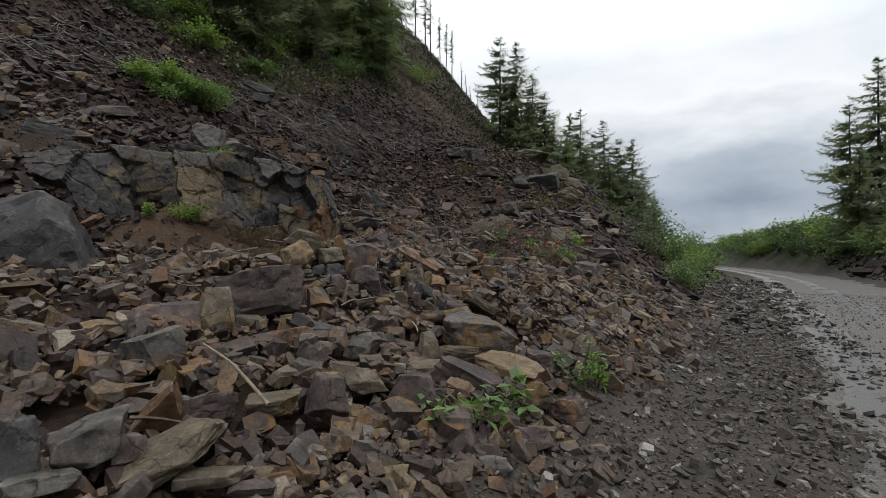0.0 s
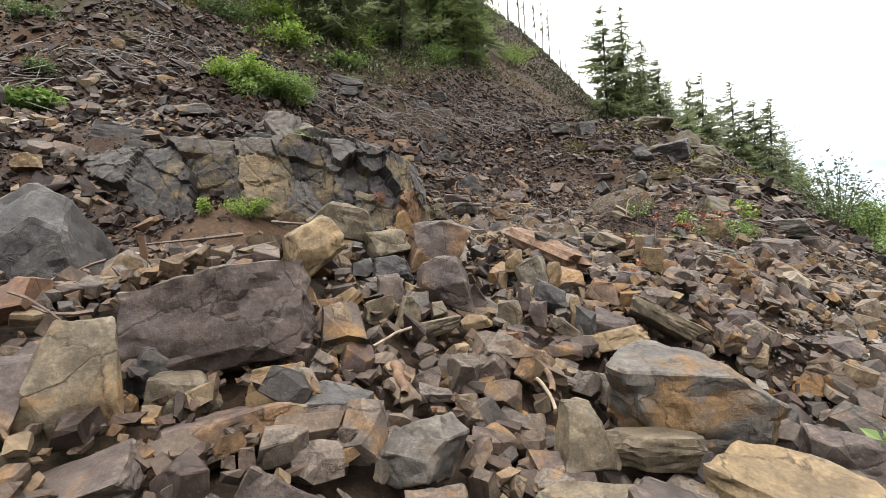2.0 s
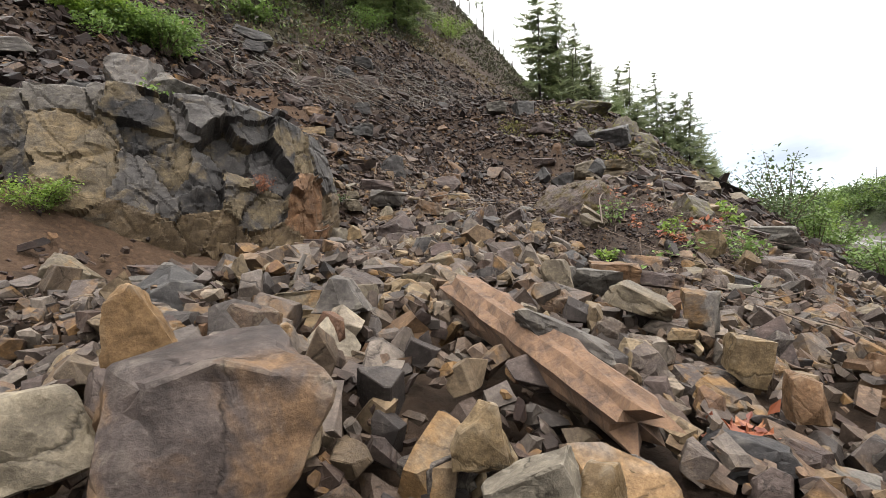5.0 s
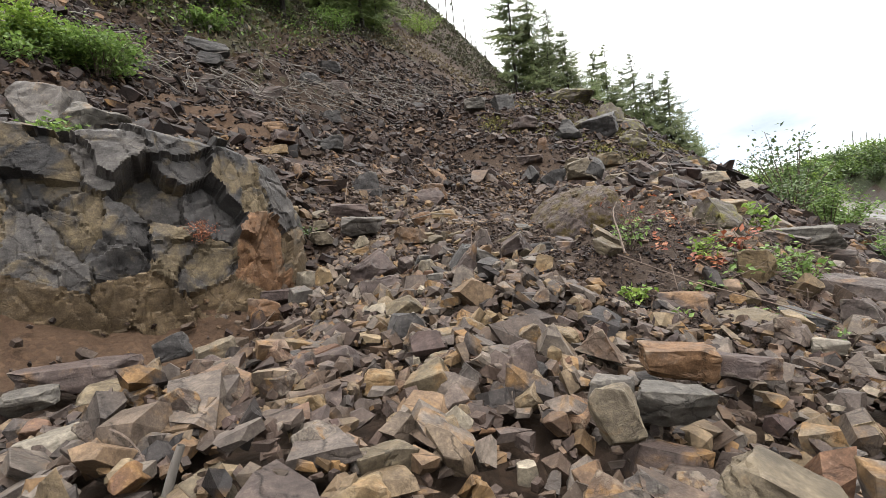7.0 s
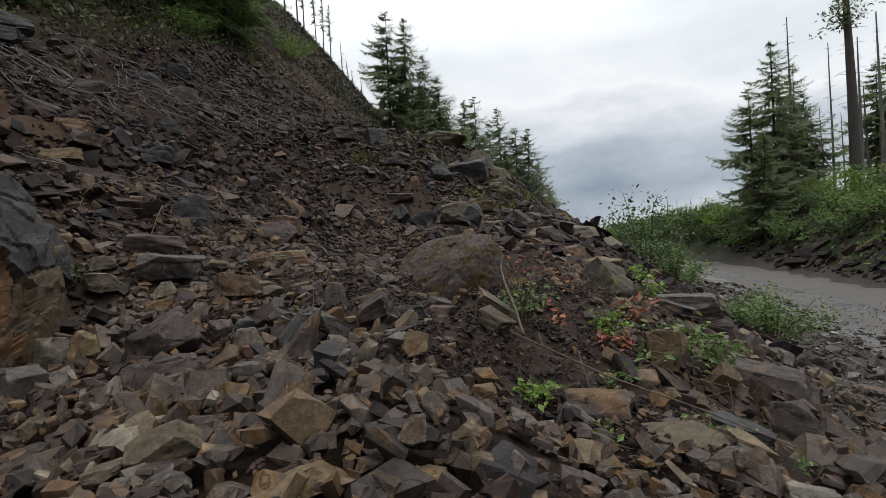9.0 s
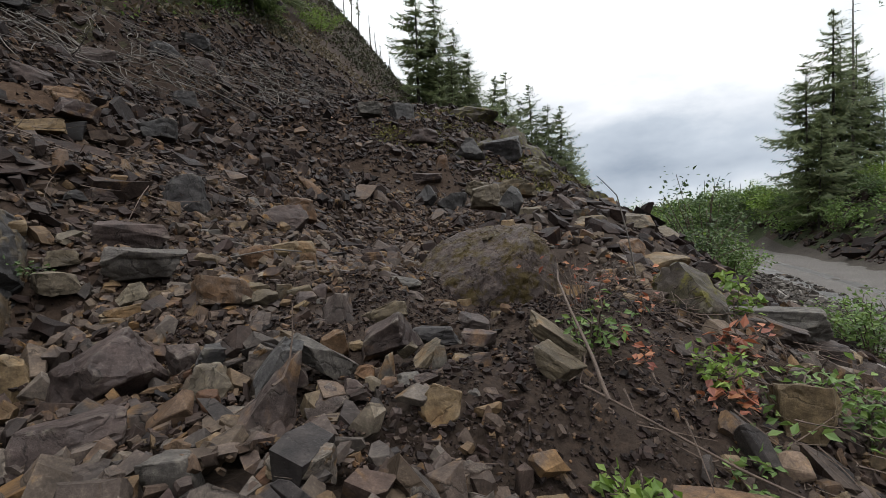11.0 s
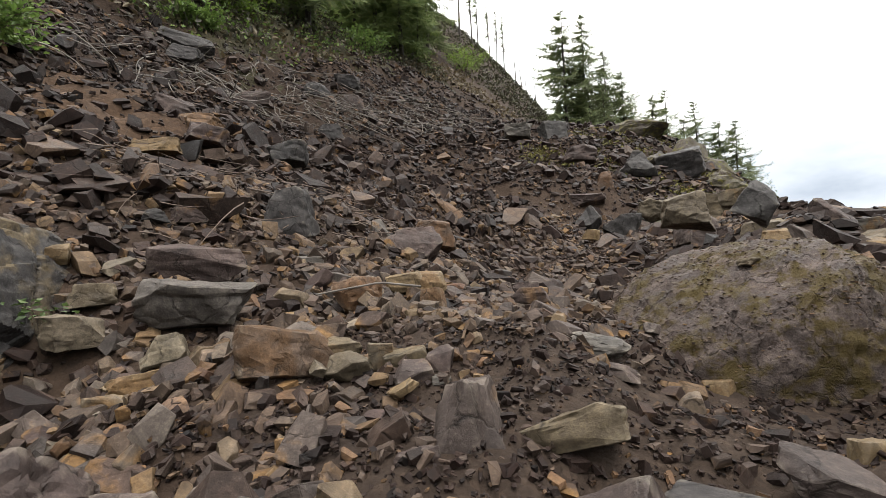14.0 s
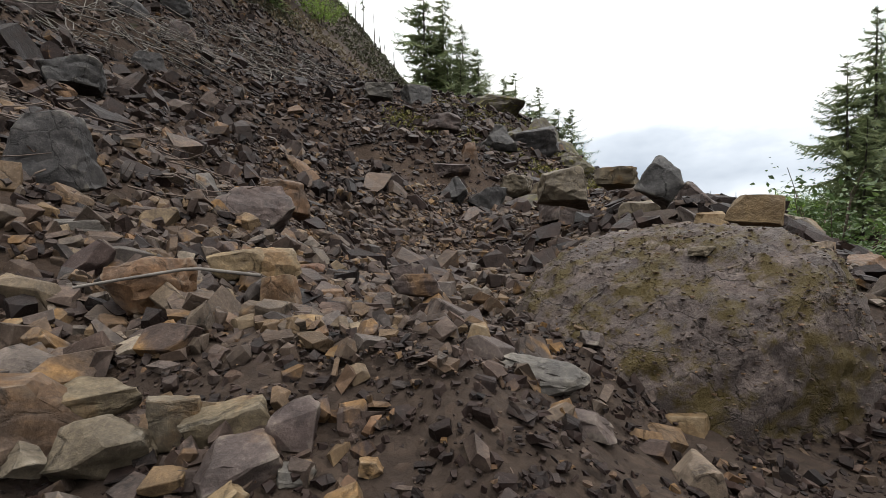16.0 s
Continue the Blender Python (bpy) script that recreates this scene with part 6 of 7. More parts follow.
bush(-4.92, 9.22, 0.34, 0.42, LEAF_BRIGHT, "feathery bright green bush against the tan rock face", 2600, 0.034, stems=16, group="plants at the outcrop")
bush(-5.30, 8.62, 0.20, 0.34, LEAF_BRIGHT, "small bright green sapling at the outcrop's foot", 420, 0.05, stems=7, group="plants at the outcrop")
bush(-5.2, 11.2, 0.45, 0.35, LEAF, "low green plant growing on the outcrop", 600, 0.07, stems=12, group="plants at the outcrop", z=3.75)
bush(-3.2, 10.62, 0.17, 0.30, LEAF_RED, "small dead red plant on the outcrop", 520, 0.026, stems=14, group="plants at the outcrop", z=2.45)
bush(-2.8, 12.75, 0.3, 0.22, LEAF_DARK, "small green weed at the outcrop's edge", 260, 0.05, stems=8, group="plants at the outcrop")
for x, y, rr, h, leafy in ((-11.63, 11.2, 0.6, 0.5, LEAF), (-11.3, 21.9, 1.2, 1.3, LEAF_BRIGHT), (-10.25, 27.0, 1.8, 1.6, LEAF_BRIGHT), (-10.2, 31.5, 1.5, 1.8, LEAF), (-8.66, 17.0, 1.0, 1.0, LEAF),
                           (-12.6, 23.6, 1.2, 1.0, LEAF_BRIGHT), (-9.4, 24.2, 0.9, 0.8, LEAF), (-2.6, 54.5, 2.0, 3.2, LEAF_BRIGHT), (-7.3, 36.5, 1.5, 1.6, LEAF), (-13.4, 20.6, 1.3, 1.0, LEAF_DARK)):
    bush(x, y, rr, h, leafy, "leafy green shrub along the top of the scree", 1700, 0.16, stems=18, group="shrubs above the scree")
for k in range(22):
    x, y = bend_spot(52 + 2.6 * k + 2 * math.sin(k * 3.3), -7.6 - 2.6 * abs(math.sin(k * 1.7)))
    bush(x, y, 1.8 + 0.8 * abs(math.cos(k)), 2.2 + 1.5 * abs(math.sin(k * 2.1)), (LEAF, LEAF_DARK, LEAF_BRIGHT)[k % 3], "green leafy bush where the road bends away", 1000, 0.3, stems=14, group="bushes across the road")
bush(0.98, 9.95, 0.12, 0.24, LEAF_BRIGHT, "narrow-leaved green shoots in bare soil", 110, 0.07, stems=8, group="plants on the heap")
bush(1.75, 10.1, 0.22, 0.2, LEAF, "low green bramble leaves over dead leaves", 150, 0.06, stems=9, group="plants on the heap")
bush(1.9, 10.6, 0.2, 0.34, LEAF_BRIGHT, "green leafy shoots beside dead red leaves", 120, 0.06, stems=7, group="plants on the heap")
bush(2.6, 10.3, 0.3, 0.5, LEAF, "green bramble growing between broken rocks", 220, 0.065, stems=9, group="plants on the heap")
for x, y in ((1.5, 9.95), (1.75, 9.7), (1.95, 9.4), (2.1, 9.2), (1.2, 9.5), (2.2, 9.75)):
    bush(x, y, 0.17, 0.17, LEAF, "sparse green bramble leaves trailing over rocks", 44, 0.05, stems=5, group="plants on the heap")
bush(1.25, 4.45, 0.2, 0.62, LEAF, "leafy green seedling between the rocks", 120, 0.08, stems=4, group="plants by the verge")
bush(1.45, 4.6, 0.16, 0.5, LEAF_BRIGHT, "leafy green seedling between the rocks", 90, 0.07, stems=3, group="plants by the verge")
bush(0.12, 3.05, 0.24, 0.42, LEAF, "broad-leaved green plant at the heap's foot", 80, 0.10, stems=5, group="plants by the verge")
bush(0.5, 3.45, 0.16, 0.4, LEAF, "broad-leaved green plant at the heap's foot", 40, 0.12, stems=3, group="plants by the verge")
bush(8.0, 18.4, 1.2, 2.7, LEAF_DARK, "slender leafy sapling with open branches by the road", 1100, 0.12, stems=16, group="roadside bushes", category="sapling", name="sapling")
bush(9.1, 18.9, 0.9, 1.9, LEAF, "leafy sapling with open branches by the road", 700, 0.12, stems=10, group="roadside bushes", category="sapling", name="sapling")
bush(7.3, 17.6, 0.9, 0.9, LEAF_DARK, "low leafy bush by the road", 700, 0.09, stems=12, group="roadside bushes")
bush(6.9, 13.7, 0.75, 1.15, LEAF, "leafy green roadside bush", 1500, 0.075, stems=20, group="roadside bushes")
bush(7.4, 14.6, 0.6, 0.9, LEAF_DARK, "leafy green roadside bush", 900, 0.075, stems=14, group="roadside bushes")
bush(3.3, 12.0, 0.18, 0.65, LEAF_BRIGHT, "single leafy stem growing among rocks", 110, 0.09, stems=3, group="plants on the heap")
bush(2.3, 10.6, 0.55, 0.35, LEAF, "trailing green bramble over the rocks", 260, 0.065, stems=10, group="plants on the heap")
bush(1.3, 10.9, 0.3, 0.5, LEAF, "thin green shoots in bare soil", 130, 0.06, stems=7, group="plants on the heap")
bush(1.5, 11.35, 0.42, 0.62, LEAF_RED, "thicket of thin bare twigs with few dead leaves", 34, 0.06, stems=34, group="dead leaves", category="twigs", name="bare_twig_thicket")
bush(1.6, 10.85, 0.22, 0.25, LEAF_RED, "clump of dead red leaves", 50, 0.07, stems=5, group="dead leaves", category="leaves", name="red_leaf_clump")
bush(1.9, 10.45, 0.24, 0.22, LEAF_RED, "clump of dead red leaves", 60, 0.07, stems=5, group="dead leaves", category="leaves", name="red_leaf_clump")
bush(2.5, 11.1, 0.22, 0.4, LEAF_RED, "upright dead branch with red leaves", 80, 0.09, stems=5, group="dead leaves", category="leaves", name="red_leaf_clump")
bush(2.15, 12.3, 0.16, 0.2, LEAF_RED, "clump of dead red leaves", 26, 0.065, stems=4, group="dead leaves", category="leaves", name="red_leaf_clump")
bush(2.0, 11.4, 0.2, 0.22, LEAF_RED, "clump of dead red leaves", 26, 0.065, stems=4, group="dead leaves", category="leaves", name="red_leaf_clump")
bush(0.33, 6.05, 0.12, 0.12, LEAF_RED, "tuft of dead red needles between rocks", 130, 0.05, stems=6, group="dead leaves", category="leaves", name="red_leaf_clump")
for k, (a, s, r, h) in enumerate(((24, 1.6, 0.9, 1.2), (27, 2.2, 1.1, 1.5), (31, 1.8, 1.2, 1.8), (35, 2.6, 1.3, 2.2), (40, 4.2, 1.6, 2.6), (46, 3.2, 1.8, 3.0), (52, 4.0, 2.0, 3.2), (22, 3.0, 0.8, 1.0), (58, 6.0, 2.2, 3.4))):
    x, y = spot(a, s)
    bush(x, y, r, h, (LEAF, LEAF_BRIGHT, LEAF_DARK)[k % 3], "green leafy bush along the road's uphill side", int(900 + 300 * r), 0.10 + 0.02 * r, stems=16, group="bushes along the road")
for k in range(44):
    a, s = 22 + 1.5 * k + 1.5 * math.sin(k * 5), -7.4 - 4.0 * abs(math.sin(k * 2.3))
    x, y = bend_spot(a, s)
    bush(x, y, 1.1 + 0.6 * abs(math.sin(k * 3)), 1.4 + 1.3 * abs(math.cos(k * 1.7)), (LEAF, LEAF_BRIGHT, LEAF_DARK, LEAF)[k % 4], "green leafy bush on the bank across the road", 1300, 0.16, stems=14, group="bushes across the road")


def sprigs(name, rng, a0, a1, s0, s1, n, size, high, mat, label, clump=9):
    """Low growth over a stretch of hillside, one object."""
    m = n // clump
    a, s = rng.uniform(a0, a1, m), rng.uniform(s0, s1, m)
    ok = (s < 0) | (s < 15) | (s > wooded(a)) | (a > 36)
    x, y = spot(a[ok], s[ok])
    x, y = np.repeat(x, clump), np.repeat(y, clump)
    x, y = x + rng.normal(0, 2.2 * size, len(x)), y + rng.normal(0, 2.2 * size, len(x))
    z = height(x, y) + high * rng.random(len(x)) ** 1.6
    return tagged(soup(name, *leaves(rng, np.stack([x, y, z], -1), size, flat=0.9), mat), label, "undergrowth", kind="stuff")


wild = np.random.default_rng(21)
sprigs("hillside_undergrowth", wild, -12, 36, 18.5, 38, 40000, 0.22, 0.9, BRUSH, "dark undergrowth on the hillside above the scree", 14)
sprigs("bright_undergrowth", wild, 2, 30, 19.5, 29, 5000, 0.18, 0.9, LEAF, "bright green shrubs along the top of the scree", 24)
sprigs("dry_undergrowth", wild, -6, 42, 18.6, 30, 12000, 0.26, 0.5, DRY_GRASS, "dry brown brush on the hillside above the scree", 12)
sprigs("far_hill_brush", wild, 44, 100, 20, 70, 52000, 0.34, 0.7, BRUSH, "dark scrub covering the far steep hill", 8)
sprigs("bank_grass", wild, 5, 90, -40, -7.2, 26000, 0.30, 0.5, LEAF, "green grass and weeds on the bank across the road", 12)
sprigs("mossy_slope", wild, 5, 13, 20.5, 26, 9000, 0.12, 0.15, MOSS, "yellow-green and orange moss on the slope under the trees", 40)
sprigs("spur_moss", wild, 22, 34, 7, 13, 9000, 0.12, 0.12, MOSS, "yellow-green moss and tufts on the spur's rocks", 30)


def dead_twigs(name, rng, n, a0, a1, s0, s1, length, label, thick=0.006, hang=0.4):
    """Bare roots and branches lying over the slope, as one object."""
    out = []
    for k in range(n):
        x, y = spot(rng.uniform(a0, a1), rng.uniform(s0, s1))
        if -1.3 < x < 0.9 and y < 10:
            continue
        p = np.array([x, y, float(ground_at(x, y)) + rng.uniform(0.02, 0.25)])
        th = rng.uniform(0, 2 * np.pi)
        ln = length * rng.uniform(0.4, 1.2)
        u = np.linspace(0, 1, 5)[:, None]
        down = np.array([0.45, -0.3, 0]) * hang
        pts = p + u * ln * (np.array([np.cos(th), np.sin(th), 0]) * 0.7 + down) + u ** 2 * ln * rng.normal(size=3) * 0.25
        pts[:, 2] = np.maximum(pts[:, 2] - 0.5 * hang * ln * u[:, 0], height(pts[:, 0], pts[:, 1]) + 0.04)
        out.append(tube(pts, np.linspace(thick, thick * 0.35, 5) * rng.uniform(0.6, 2.0), 4))
    return tagged(soup(name, *joined(out), BARK_GREY if thick > 0.008 else TWIG), label, "twigs", kind="stuff")


dead_twigs("hanging_roots", wild, 700, 2, 26, 16.8, 19.5, 1.6, "bare grey roots and dead brush hanging over the scree's top", 0.011, 0.9)
dead_twigs("dead_branches_on_scree", wild, 90, 10.0, 12.5, 9.4, 11.2, 0.8, "dead twigs and branches caught on the slope", 0.0055, 0.5)
dead_twigs("twig_litter", wild, 260, 9.3, 12.6, 3.0, 4.9, 0.35, "thin brown twigs and roots over the dirt mound", 0.0028, 0.5)
dead_twigs("heap_twigs", wild, 60, 1, 9, 1.8, 6, 0.45, "broken twigs lying between the rocks", 0.006, 0.2)


def stick(name, points, r0, r1, mat, label, sides=7):
    pts = np.array(points, float)
    u = np.linspace(0, len(pts) - 1, 4 * len(pts))
    sm = np.stack([np.interp(u, np.arange(len(pts)), pts[:, i]) for i in range(3)], -1)
    sm += 0.25 * r0 * np.stack([np.sin(u * 5), np.cos(u * 4), np.sin(u * 3 + 1)], -1)
    ob = soup(name, *tube(sm, np.linspace(r0, r1, len(sm)), sides), mat, smooth=True)
    return tagged(ob, label, "branch", "fallen wood")


stick("dead_branch", [(1.46, 11.72, 2.34), (1.28, 11.3, 2.26), (1.14, 10.85, 2.17), (1.02, 10.3, 1.98), (0.98, 10.1, 1.86)], 0.005, 0.010, TWIG, "dead grey branch leaning down the dirt mound")
stick("dead_branch", [(1.02, 10.45, 1.82), (1.5, 9.97, 1.56), (1.85, 9.55, 1.42), (2.15, 9.2, 1.28)], 0.007, 0.004, TWIG, "thin trailing bramble stem over the rocks")
stick("dead_branch", [(1.2, 10.85, 1.82), (1.7, 10.9, 1.8), (2.1, 10.95, 1.72)], 0.016, 0.009, TWIG, "dark dead branch lying on soil")
stick("dead_branch", [(2.62, 12.5, 2.0), (2.56, 12.55, 2.5), (2.48, 12.6, 2.9), (2.3, 12.65, 3.1)], 0.009, 0.004, BARK_GREY, "bare upright grey sapling stem")
stick("stick", [(-2.62, 4.75, 1.15), (-2.5, 4.62, 1.35), (-2.42, 4.55, 1.62)], 0.028, 0.02, WOOD_SPLIT, "orange-brown split stick standing in the rubble")
stick("stick", [(-0.71, 3.78, 1.07), (-0.67, 3.72, 1.05), (-0.64, 3.66, 1.01)], 0.018, 0.014, WOOD_SPLIT, "split orange-brown stick wedged between rocks")
stick("stick", [(-0.73, 4.06, 1.15), (-0.76, 3.96, 1.15), (-0.81, 3.86, 1.12)], 0.006, 0.005, PALE_WOOD, "thin pale stick lying across rocks")
stick("stick", [(-0.26, 4.0, 0.97), (-0.22, 3.92, 0.95), (-0.2, 3.85, 0.91)], 0.007, 0.006, PALE_WOOD, "pale peeled stick lying in the rubble")
stick("stick", [(-0.23, 4.08, 0.98), (-0.21, 4.02, 0.97), (-0.21, 3.95, 0.94)], 0.01, 0.012, WOOD_SPLIT, "split orange-brown stick wedged between rocks")
stick("stick", [(-1.27, 2.57, 1.04), (-1.07, 2.46, 0.97), (-0.83, 2.31, 0.80)], 0.006, 0.010, PALE_WOOD, "pale bleached stick leaning on rocks")
stick("stick", [(-1.45, 7.0, 1.45), (-1.33, 7.05, 1.75)], 0.018, 0.012, BARK_GREY, "weathered stick poking out of the rubble")
stick("stick", [(-1.3, 13.25, 2.44), (-0.9, 13.35, 2.5), (-0.62, 13.3, 2.46)], 0.006, 0.008, BARK_GREY, "pale stick lying on stones")


def log(points, r0, r1, label, mat):
    """A split, splintered log: a ridged tube with ragged ends."""
    pts = np.array(points, float)
    u = np.linspace(0, 1, 14)
    ax = np.stack([np.interp(u, np.linspace(0, 1, len(pts)), pts[:, i]) for i in range(3)], -1)
    v, f = tube(ax, np.linspace(r0, r1, 14), 18)
    g = np.random.default_rng(8)
    ridge = 1 + 0.11 * g.normal(size=18).clip(-1.2, 1.2)
    v = v.reshape(14, 18, 3)
    v = ax[:, None] + (v - ax[:, None]) * (ridge[None, :, None] * (1 + 0.06 * g.normal(size=(14, 18, 1))))
    along_ax = (ax[-1] - ax[0]) / np.linalg.norm(ax[-1] - ax[0])
    v[0] -= along_ax * np.abs(g.normal(0, 0.05, (18, 1)))
    v[-1] += along_ax * np.abs(g.normal(0, 0.07, (18, 1)))
    v[1], v[-2] = v[0], v[-1]                       # broken ends, closed
    v[0], v[-1] = v[1] * 0.03 + v[1].mean(0) * 0.97 + along_ax * 0.02, v[-2] * 0.03 + v[-2].mean(0) * 0.97 - along_ax * 0.02
    t = soup("broken_log", v.reshape(-1, 3), f, mat, smooth=False)
    return tagged(t, label, "log", "fallen wood")


for spot_x, spot_y in ((-0.46, 6.66), (-0.33, 6.45), (-0.22, 6.25), (-0.03, 5.9)):
    TAKEN.append((spot_x, spot_y, 0.17))
log([(-0.47, 6.67, 1.54), (-0.25, 6.28, 1.43), (-0.03, 5.9, 1.32)], 0.098, 0.085, "splintered orange-brown log wedged in the rubble", WOOD_SPLIT)
log([(-2.60, 7.42, 1.52), (-1.98, 7.10, 1.49), (-1.43, 6.71, 1.47)], 0.048, 0.055, "weathered grey-brown broken log lying in the rubble", WOOD_OLD)


# ---- loose rock ----
rng = np.random.default_rng(11)
BLOCKS, SLABS, CHIPS = simple_pieces(1, 60, 0.6, 5, 0.022), simple_pieces(2, 40, 0.5, 5), simple_pieces(3, 24, 0.5, 3)
TINY = simple_pieces(4, 30, 0.5, 1)


def sown(rng, a0, a1, s0, s1, per_m2, keep=None):
    n = int((a1 - a0) * (s1 - s0) * per_m2)
    a, s = rng.uniform(a0, a1, n), rng.uniform(s0, s1, n)
    if keep is not None:
        k = rng.random(n) < keep(a, s)
        a, s = a[k], s[k]
    return spot(a, s)


def sizes(rng, n, lo, hi, power=2.0):
    """Many small ones and few large ones."""
    return lo * (1 - rng.random(n) * (1 - (lo / hi) ** power)) ** (-1 / power)


TAKEN_AT = np.array(TAKEN)


def clear(x, y, size):
    """Which pieces keep clear of the single rocks."""
    ok = np.ones(len(x), bool)
    for i in range(0, len(TAKEN_AT), 40):
        t = TAKEN_AT[i:i + 40]
        ok &= ~(((x[:, None] - t[:, 0]) ** 2 + (y[:, None] - t[:, 1]) ** 2) < (t[:, 2] * np.where(t[:, 2] > 0.2, 0.68, 0.45) + 0.25 * size[:, None]) ** 2).any(1)
    return ok


def toe(a, s):
    return step(s + 0.35 * np.sin(a * 1.1) + 0.2 * np.sin(a * 2.7), 0.45, 1.5)


def soil_gap(a, s):
    """Bare soil and dirt patches thin the stones out."""
    k = 1 - 1.0 * np.exp(-0.5 * (((a - 10.3) / 1.1) ** 2 + ((s - 6.1) / 0.9) ** 2)) - 0.8 * np.exp(-0.5 * (((a - 6.4) / 1.8) ** 2 + ((s - 8.0) / 0.6) ** 2))
    k = k - 1.1 * np.exp(-0.5 * (((a - 9.9) / 1.1) ** 2 + ((s - 4.55) / 0.65) ** 2))
    k = k - 1.1 * np.exp(-0.5 * (((a - 5.3) / 1.9) ** 2 + ((s - 8.6) / 0.6) ** 2))
    return np.clip(k, 0.02, 1)


def single_rocks(rng, x, y, size):
    """Rocks of the heap that lie near the walk, each a thing of its own on one of a few shared meshes."""
    shapes = []
    for k in range(36):
        me = bpy.data.meshes.new("heap_rock")
        bm = unit_rock(400 + k, ("block", "slab", "wedge", "block")[k % 4], 0.02, 2, 0.04)
        flat = (0.72, 0.42, 0.8, 0.6)[k % 4]
        bm.transform(Matrix.Diagonal((1.1, 0.8, flat, 1)))
        bm.to_mesh(me)
        bm.free()
        sharp(me, 20)
        me.materials.append(ROCK)
        shapes.append((me, flat))
    R = turned(rng, len(x), 0.5, slope_normal(x, y))
    z = ground_at(x, y)
    for i in range(len(x)):
        k = int(rng.integers(0, 36))
        ob = new("heap_rock", shapes[k][0])
        m = Matrix([[*R[i][r], 0] for r in range(3)] + [[0, 0, 0, 1]])
        ob.matrix_basis = Matrix.Translation((x[i], y[i], z[i] + 0.22 * shapes[k][1] * size[i])) @ m @ Matrix.Diagonal((size[i], size[i], size[i], 1))
        form = ("angular broken rock", "flat broken slab", "wedge-shaped broken rock", "angular broken rock")[k % 4]
        tagged(ob, f"{'small ' if size[i] < 0.16 else ''}{form} in the fallen heap", "rock", "rocks of the heap")


x, y = sown(rng, -3, 14, 0.5, 8.8, 100, lambda a, s: toe(a, s) * soil_gap(a, s) * (1 - 0.35 * step(a, 8, 11)))
heap_size = sizes(rng, len(x), 0.07, 0.24, 2.2)
big = heap_size > 0.12
ha, hs = along(x, y)
near = big & clear(x, y, heap_size) & (ha > 1.0) & (ha < 9.5) & (hs > 1.5) & (hs < 6.5)
near[np.nonzero(near)[0][np.argsort(-heap_size[near])[300:]]] = False
single_rocks(rng, x[near], y[near], heap_size[near])
big &= ~near
tagged(strewn("rubble_heap", rng, x[big], y[big], heap_size[big], BLOCKS, ROCK_HEAP, 0.7, 0.0),
       "heap of broken grey, tan and rusty rocks fallen beside the road", "rubble", kind="stuff")
tagged(strewn("rubble_fill", rng, x[~big], y[~big], heap_size[~big], SLABS, ROCK_HEAP, 0.7, 0.0),
       "fist-sized broken rocks filling the heap beside the road", "rubble", kind="stuff")
x, y = sown(rng, -2, 13, 0.7, 8.5, 190, lambda a, s: (0.15 + 0.85 * toe(a, s)) * (0.05 + 0.95 * soil_gap(a, s)))
tagged(strewn("rubble_chips", rng, x, y, sizes(rng, len(x), 0.03, 0.12, 2.0), TINY, FRESH_SCREE, 0.6, 0.0),
       "small broken stones between the larger fallen rocks", "rubble", kind="stuff")
x, y = sown(rng, 8.3, 12.3, 3.2, 7.8, 1500)
tagged(strewn("dirt_grit", rng, x, y, sizes(rng, len(x), 0.010, 0.06, 2.0), TINY, SCREE, 0.6, -0.05),
       "small stones and flakes in the dark dirt", "gravel", kind="stuff")
x, y = sown(rng, -14, -2.5, 1.0, 9, 70, lambda a, s: toe(a, s) * step(a, -14, -3))
tagged(strewn("rubble_edge", rng, x, y, sizes(rng, len(x), 0.08, 0.34, 1.9), SLABS, ROCK_HEAP, 0.6, 0.0),
       "scattered broken rocks at the end of the heap", "rubble", kind="stuff")
x, y = sown(rng, -14, -1.5, -1.2, 8, 40)
tagged(strewn("edge_gravel", rng, x, y, sizes(rng, len(x), 0.02, 0.1, 1.8), TINY, GRAVEL_STONE, 0.6, -0.05),
       "loose gravel and small stones at the end of the heap", "gravel", kind="stuff")
x, y = sown(rng, 13, 34, 1.2, 9, 26, lambda a, s: toe(a, s))
tagged(strewn("roadside_rubble", rng, x, y, sizes(rng, len(x), 0.10, 0.5, 2.0), SLABS, SCREE, 0.5, 0.08),
       "broken rocks heaped along the road verge", "rubble", kind="stuff")


def on_scree(a, s):
    gully = 1 - 0.8 * np.exp(-0.5 * ((a - 19.3 + 0.35 * (s - 12)) / 0.8) ** 2)
    bare = 1 - 0.85 * np.exp(-0.5 * (((a - 1.2) / 3.0) ** 2 + ((s - 20.0) / 1.8) ** 2)) - 0.9 * np.exp(-0.5 * (((a - 10.7) / 0.9) ** 2 + ((s - 13.9) / 1.3) ** 2))
    return (1 - step(s - wooded(a), -0.8, 0.6)) * soil_gap(a, s) * gully * np.clip(bare, 0.1, 1)


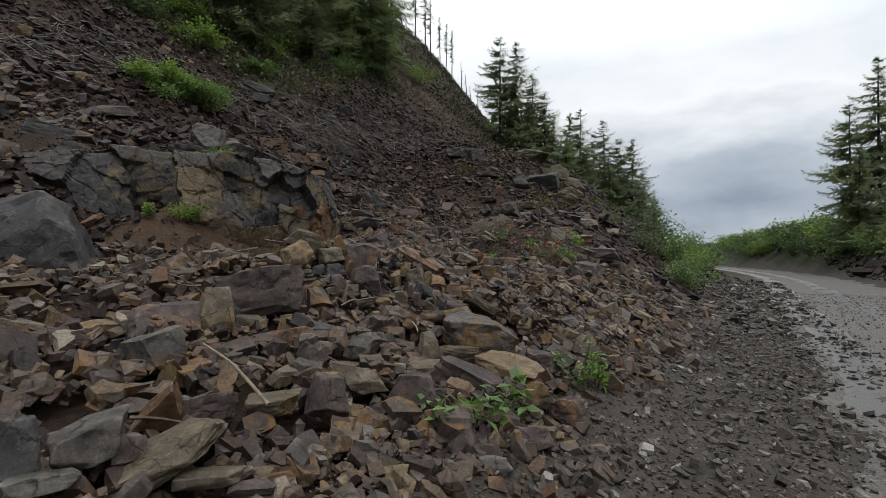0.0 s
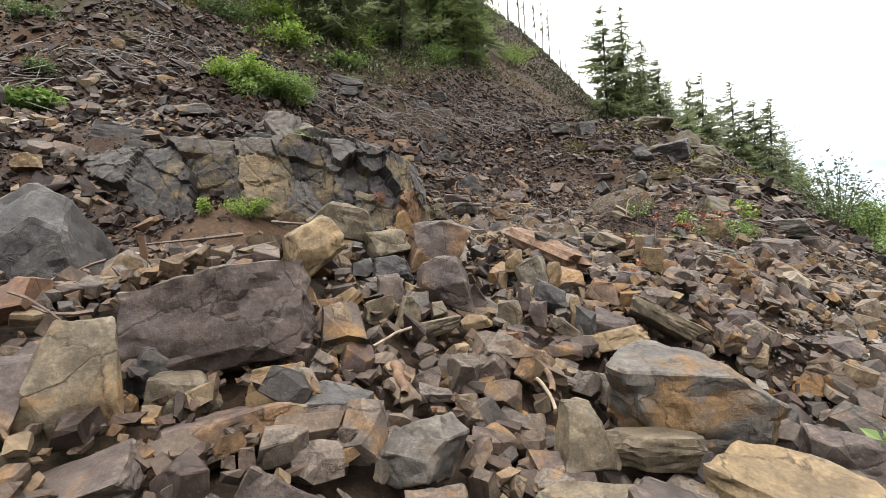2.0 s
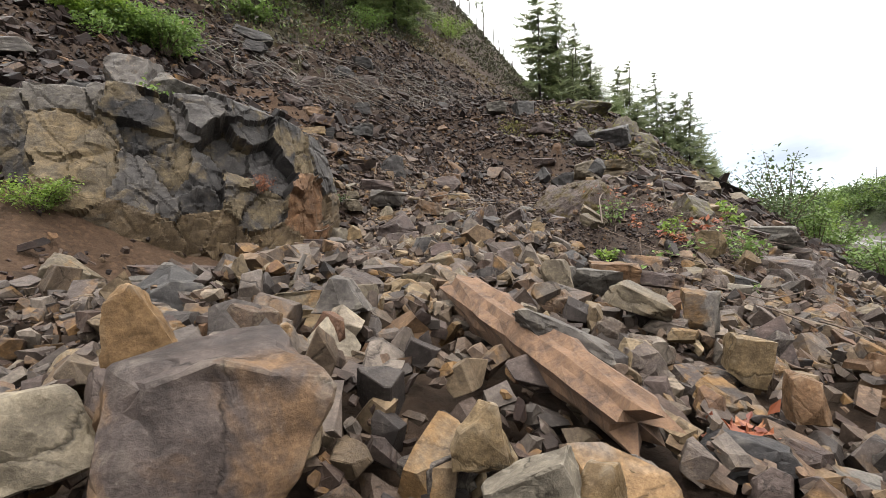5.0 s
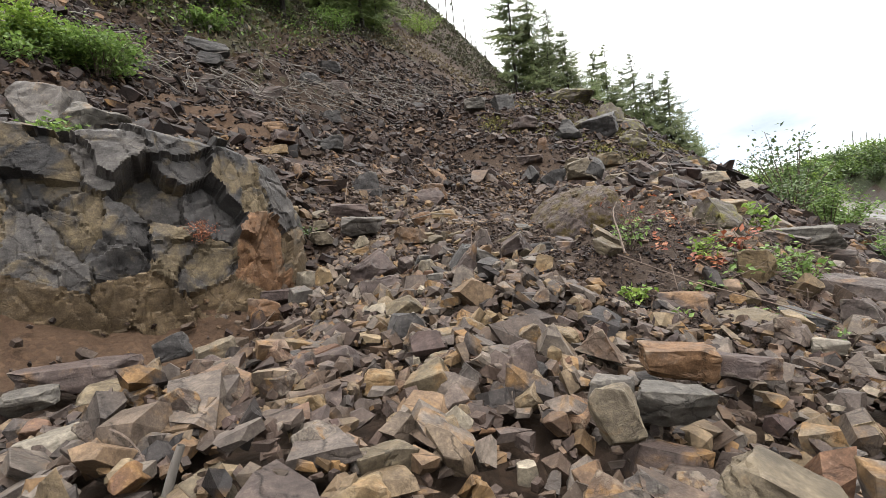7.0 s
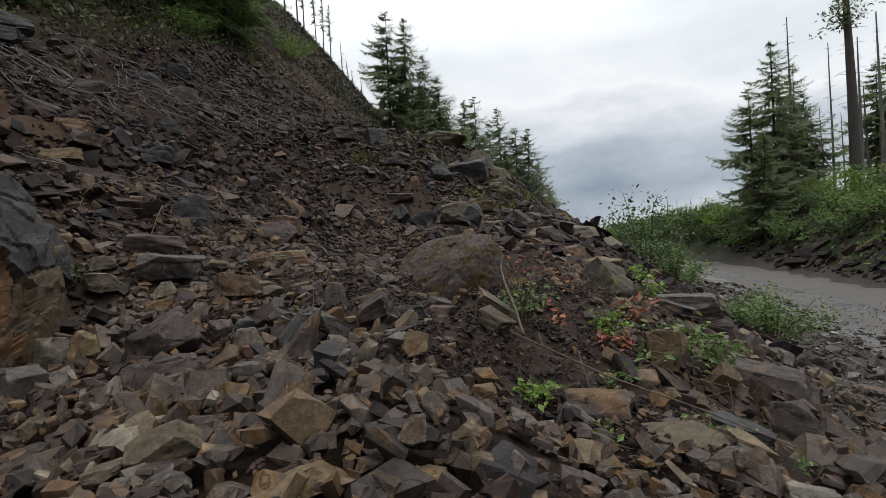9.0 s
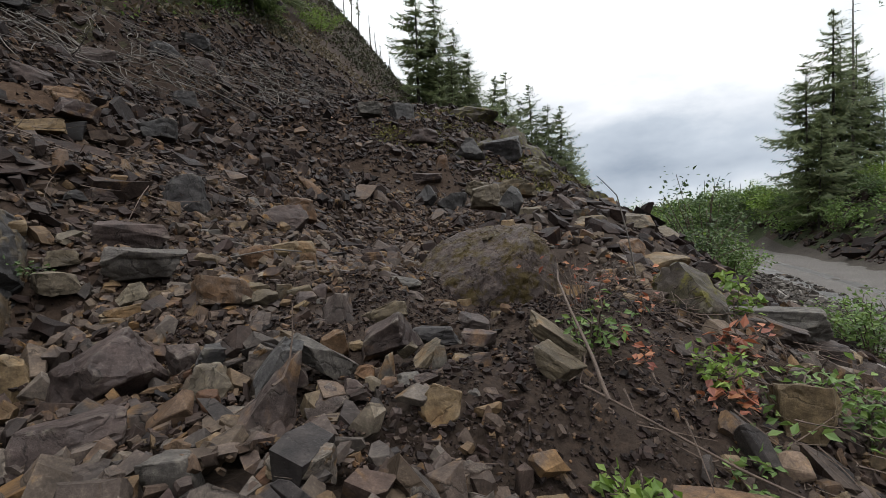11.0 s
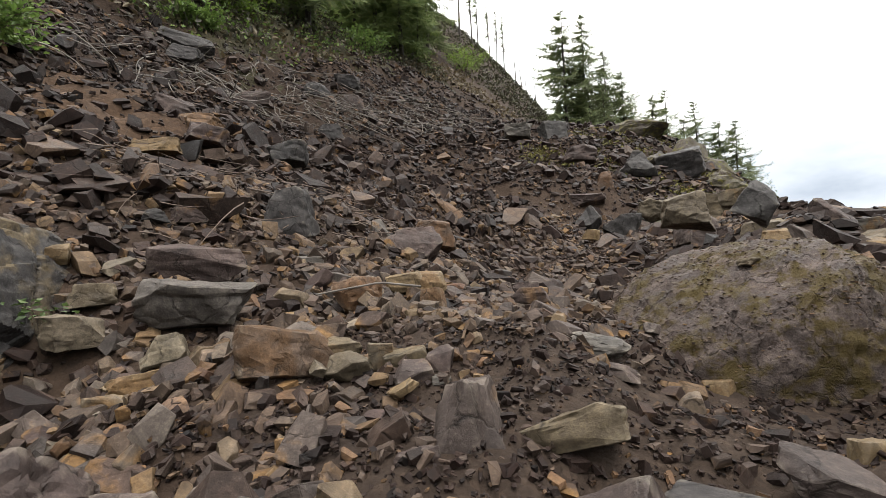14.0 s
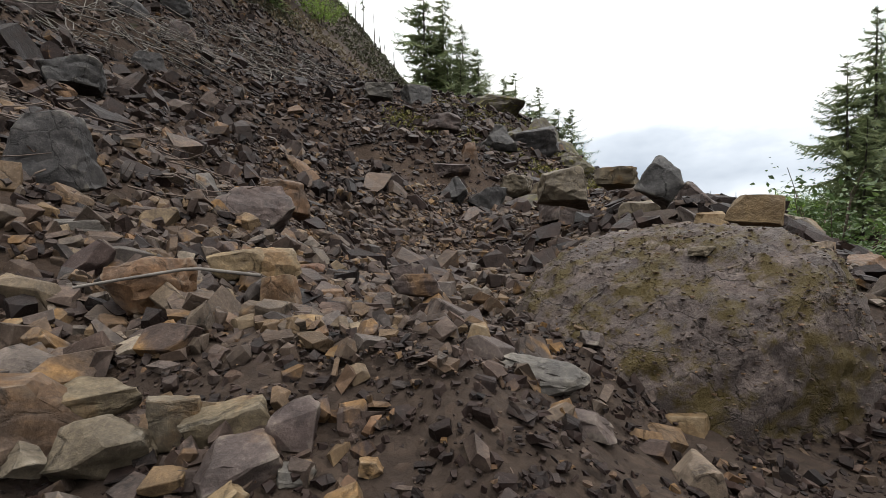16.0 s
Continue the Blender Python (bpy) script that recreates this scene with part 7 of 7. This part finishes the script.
x, y = sown(rng, -6, 46, 7.5, 29, 72, lambda a, s: on_scree(a, s) * (1 - 0.6 * step(a, 20, 40)) * (1 - 0.3 * step(s, 14, 24)) * (0.12 + 0.88 * step(s - 0.25 * np.maximum(12 - np.abs(a - 12), 0), 6.5, 9.5)))
tagged(strewn("scree_slope", rng, x, y, sizes(rng, len(x), 0.08, 0.40, 2.3), SLABS, SCREE, 0.65, -0.05),
       "dark brown slabs and flakes of rock covering the steep slope", "scree", kind="stuff")
x, y = sown(rng, 7, 20, 6.5, 12.5, 190, lambda a, s: on_scree(a, s) * (1 - step(s, 9.5, 12.5)))
tagged(strewn("scree_foot", rng, x, y, sizes(rng, len(x), 0.055, 0.19, 2.4), BLOCKS, FRESH_SCREE, 0.7, 0.0),
       "brown and ochre stones gathered at the slope's foot", "scree", kind="stuff")
x, y = sown(rng, -6, 6.5, 10.8, 16.5, 26, lambda a, s: 1 - step(a, 4.5, 6.5))
tagged(strewn("upper_rubble", rng, x, y, sizes(rng, len(x), 0.13, 0.55, 2.2), SLABS, ROCK_HEAP, 0.5, -0.02),
       "grey and tan broken slabs lying above the outcrop", "rubble", kind="stuff")
x, y = sown(rng, -2, 26, 7.5, 22, 130, lambda a, s: 0.1 + 0.9 * on_scree(a, s))
tagged(strewn("scree_chips", rng, x, y, sizes(rng, len(x), 0.04, 0.13, 2.0), TINY, SCREE, 0.6, 0.0),
       "small dark rock flakes between the slabs of the slope", "scree", kind="stuff")
# gravel of the verge
x, y = sown(rng, -1, 11, -1.7, 2.0, 560)
tagged(strewn("verge_gravel", rng, x, y, sizes(rng, len(x), 0.011, 0.10, 1.75), TINY, GRAVEL_STONE, 0.6, -0.05),
       "loose grey gravel and small stones on the road verge", "gravel", kind="stuff")
x, y = sown(rng, 11, 32, -1.6, 2.2, 80)
tagged(strewn("verge_stones", rng, x, y, sizes(rng, len(x), 0.03, 0.2, 1.7), TINY, GRAVEL_STONE, 0.6, -0.05),
       "scattered stones and gravel along the road's edge", "gravel", kind="stuff")
x, y = sown(rng, 0, 24, -5.6, -1.2, 60)
tagged(strewn("road_gravel", rng, x, y, sizes(rng, len(x), 0.012, 0.05, 2.0), TINY, GRAVEL_STONE, 0.5, -0.1, 0.05),
       "loose gravel scattered over the packed road", "gravel", kind="stuff")
# rocks on the bank across the road
x, y = sown(rng, 14, 60, -10.5, -6.0, 9)
tagged(strewn("bank_rubble", rng, x, y, sizes(rng, len(x), 0.15, 0.9, 1.8), SLABS, SCREE, 0.5, 0.1),
       "broken rocks at the foot of the bank across the road", "rubble", kind="stuff")
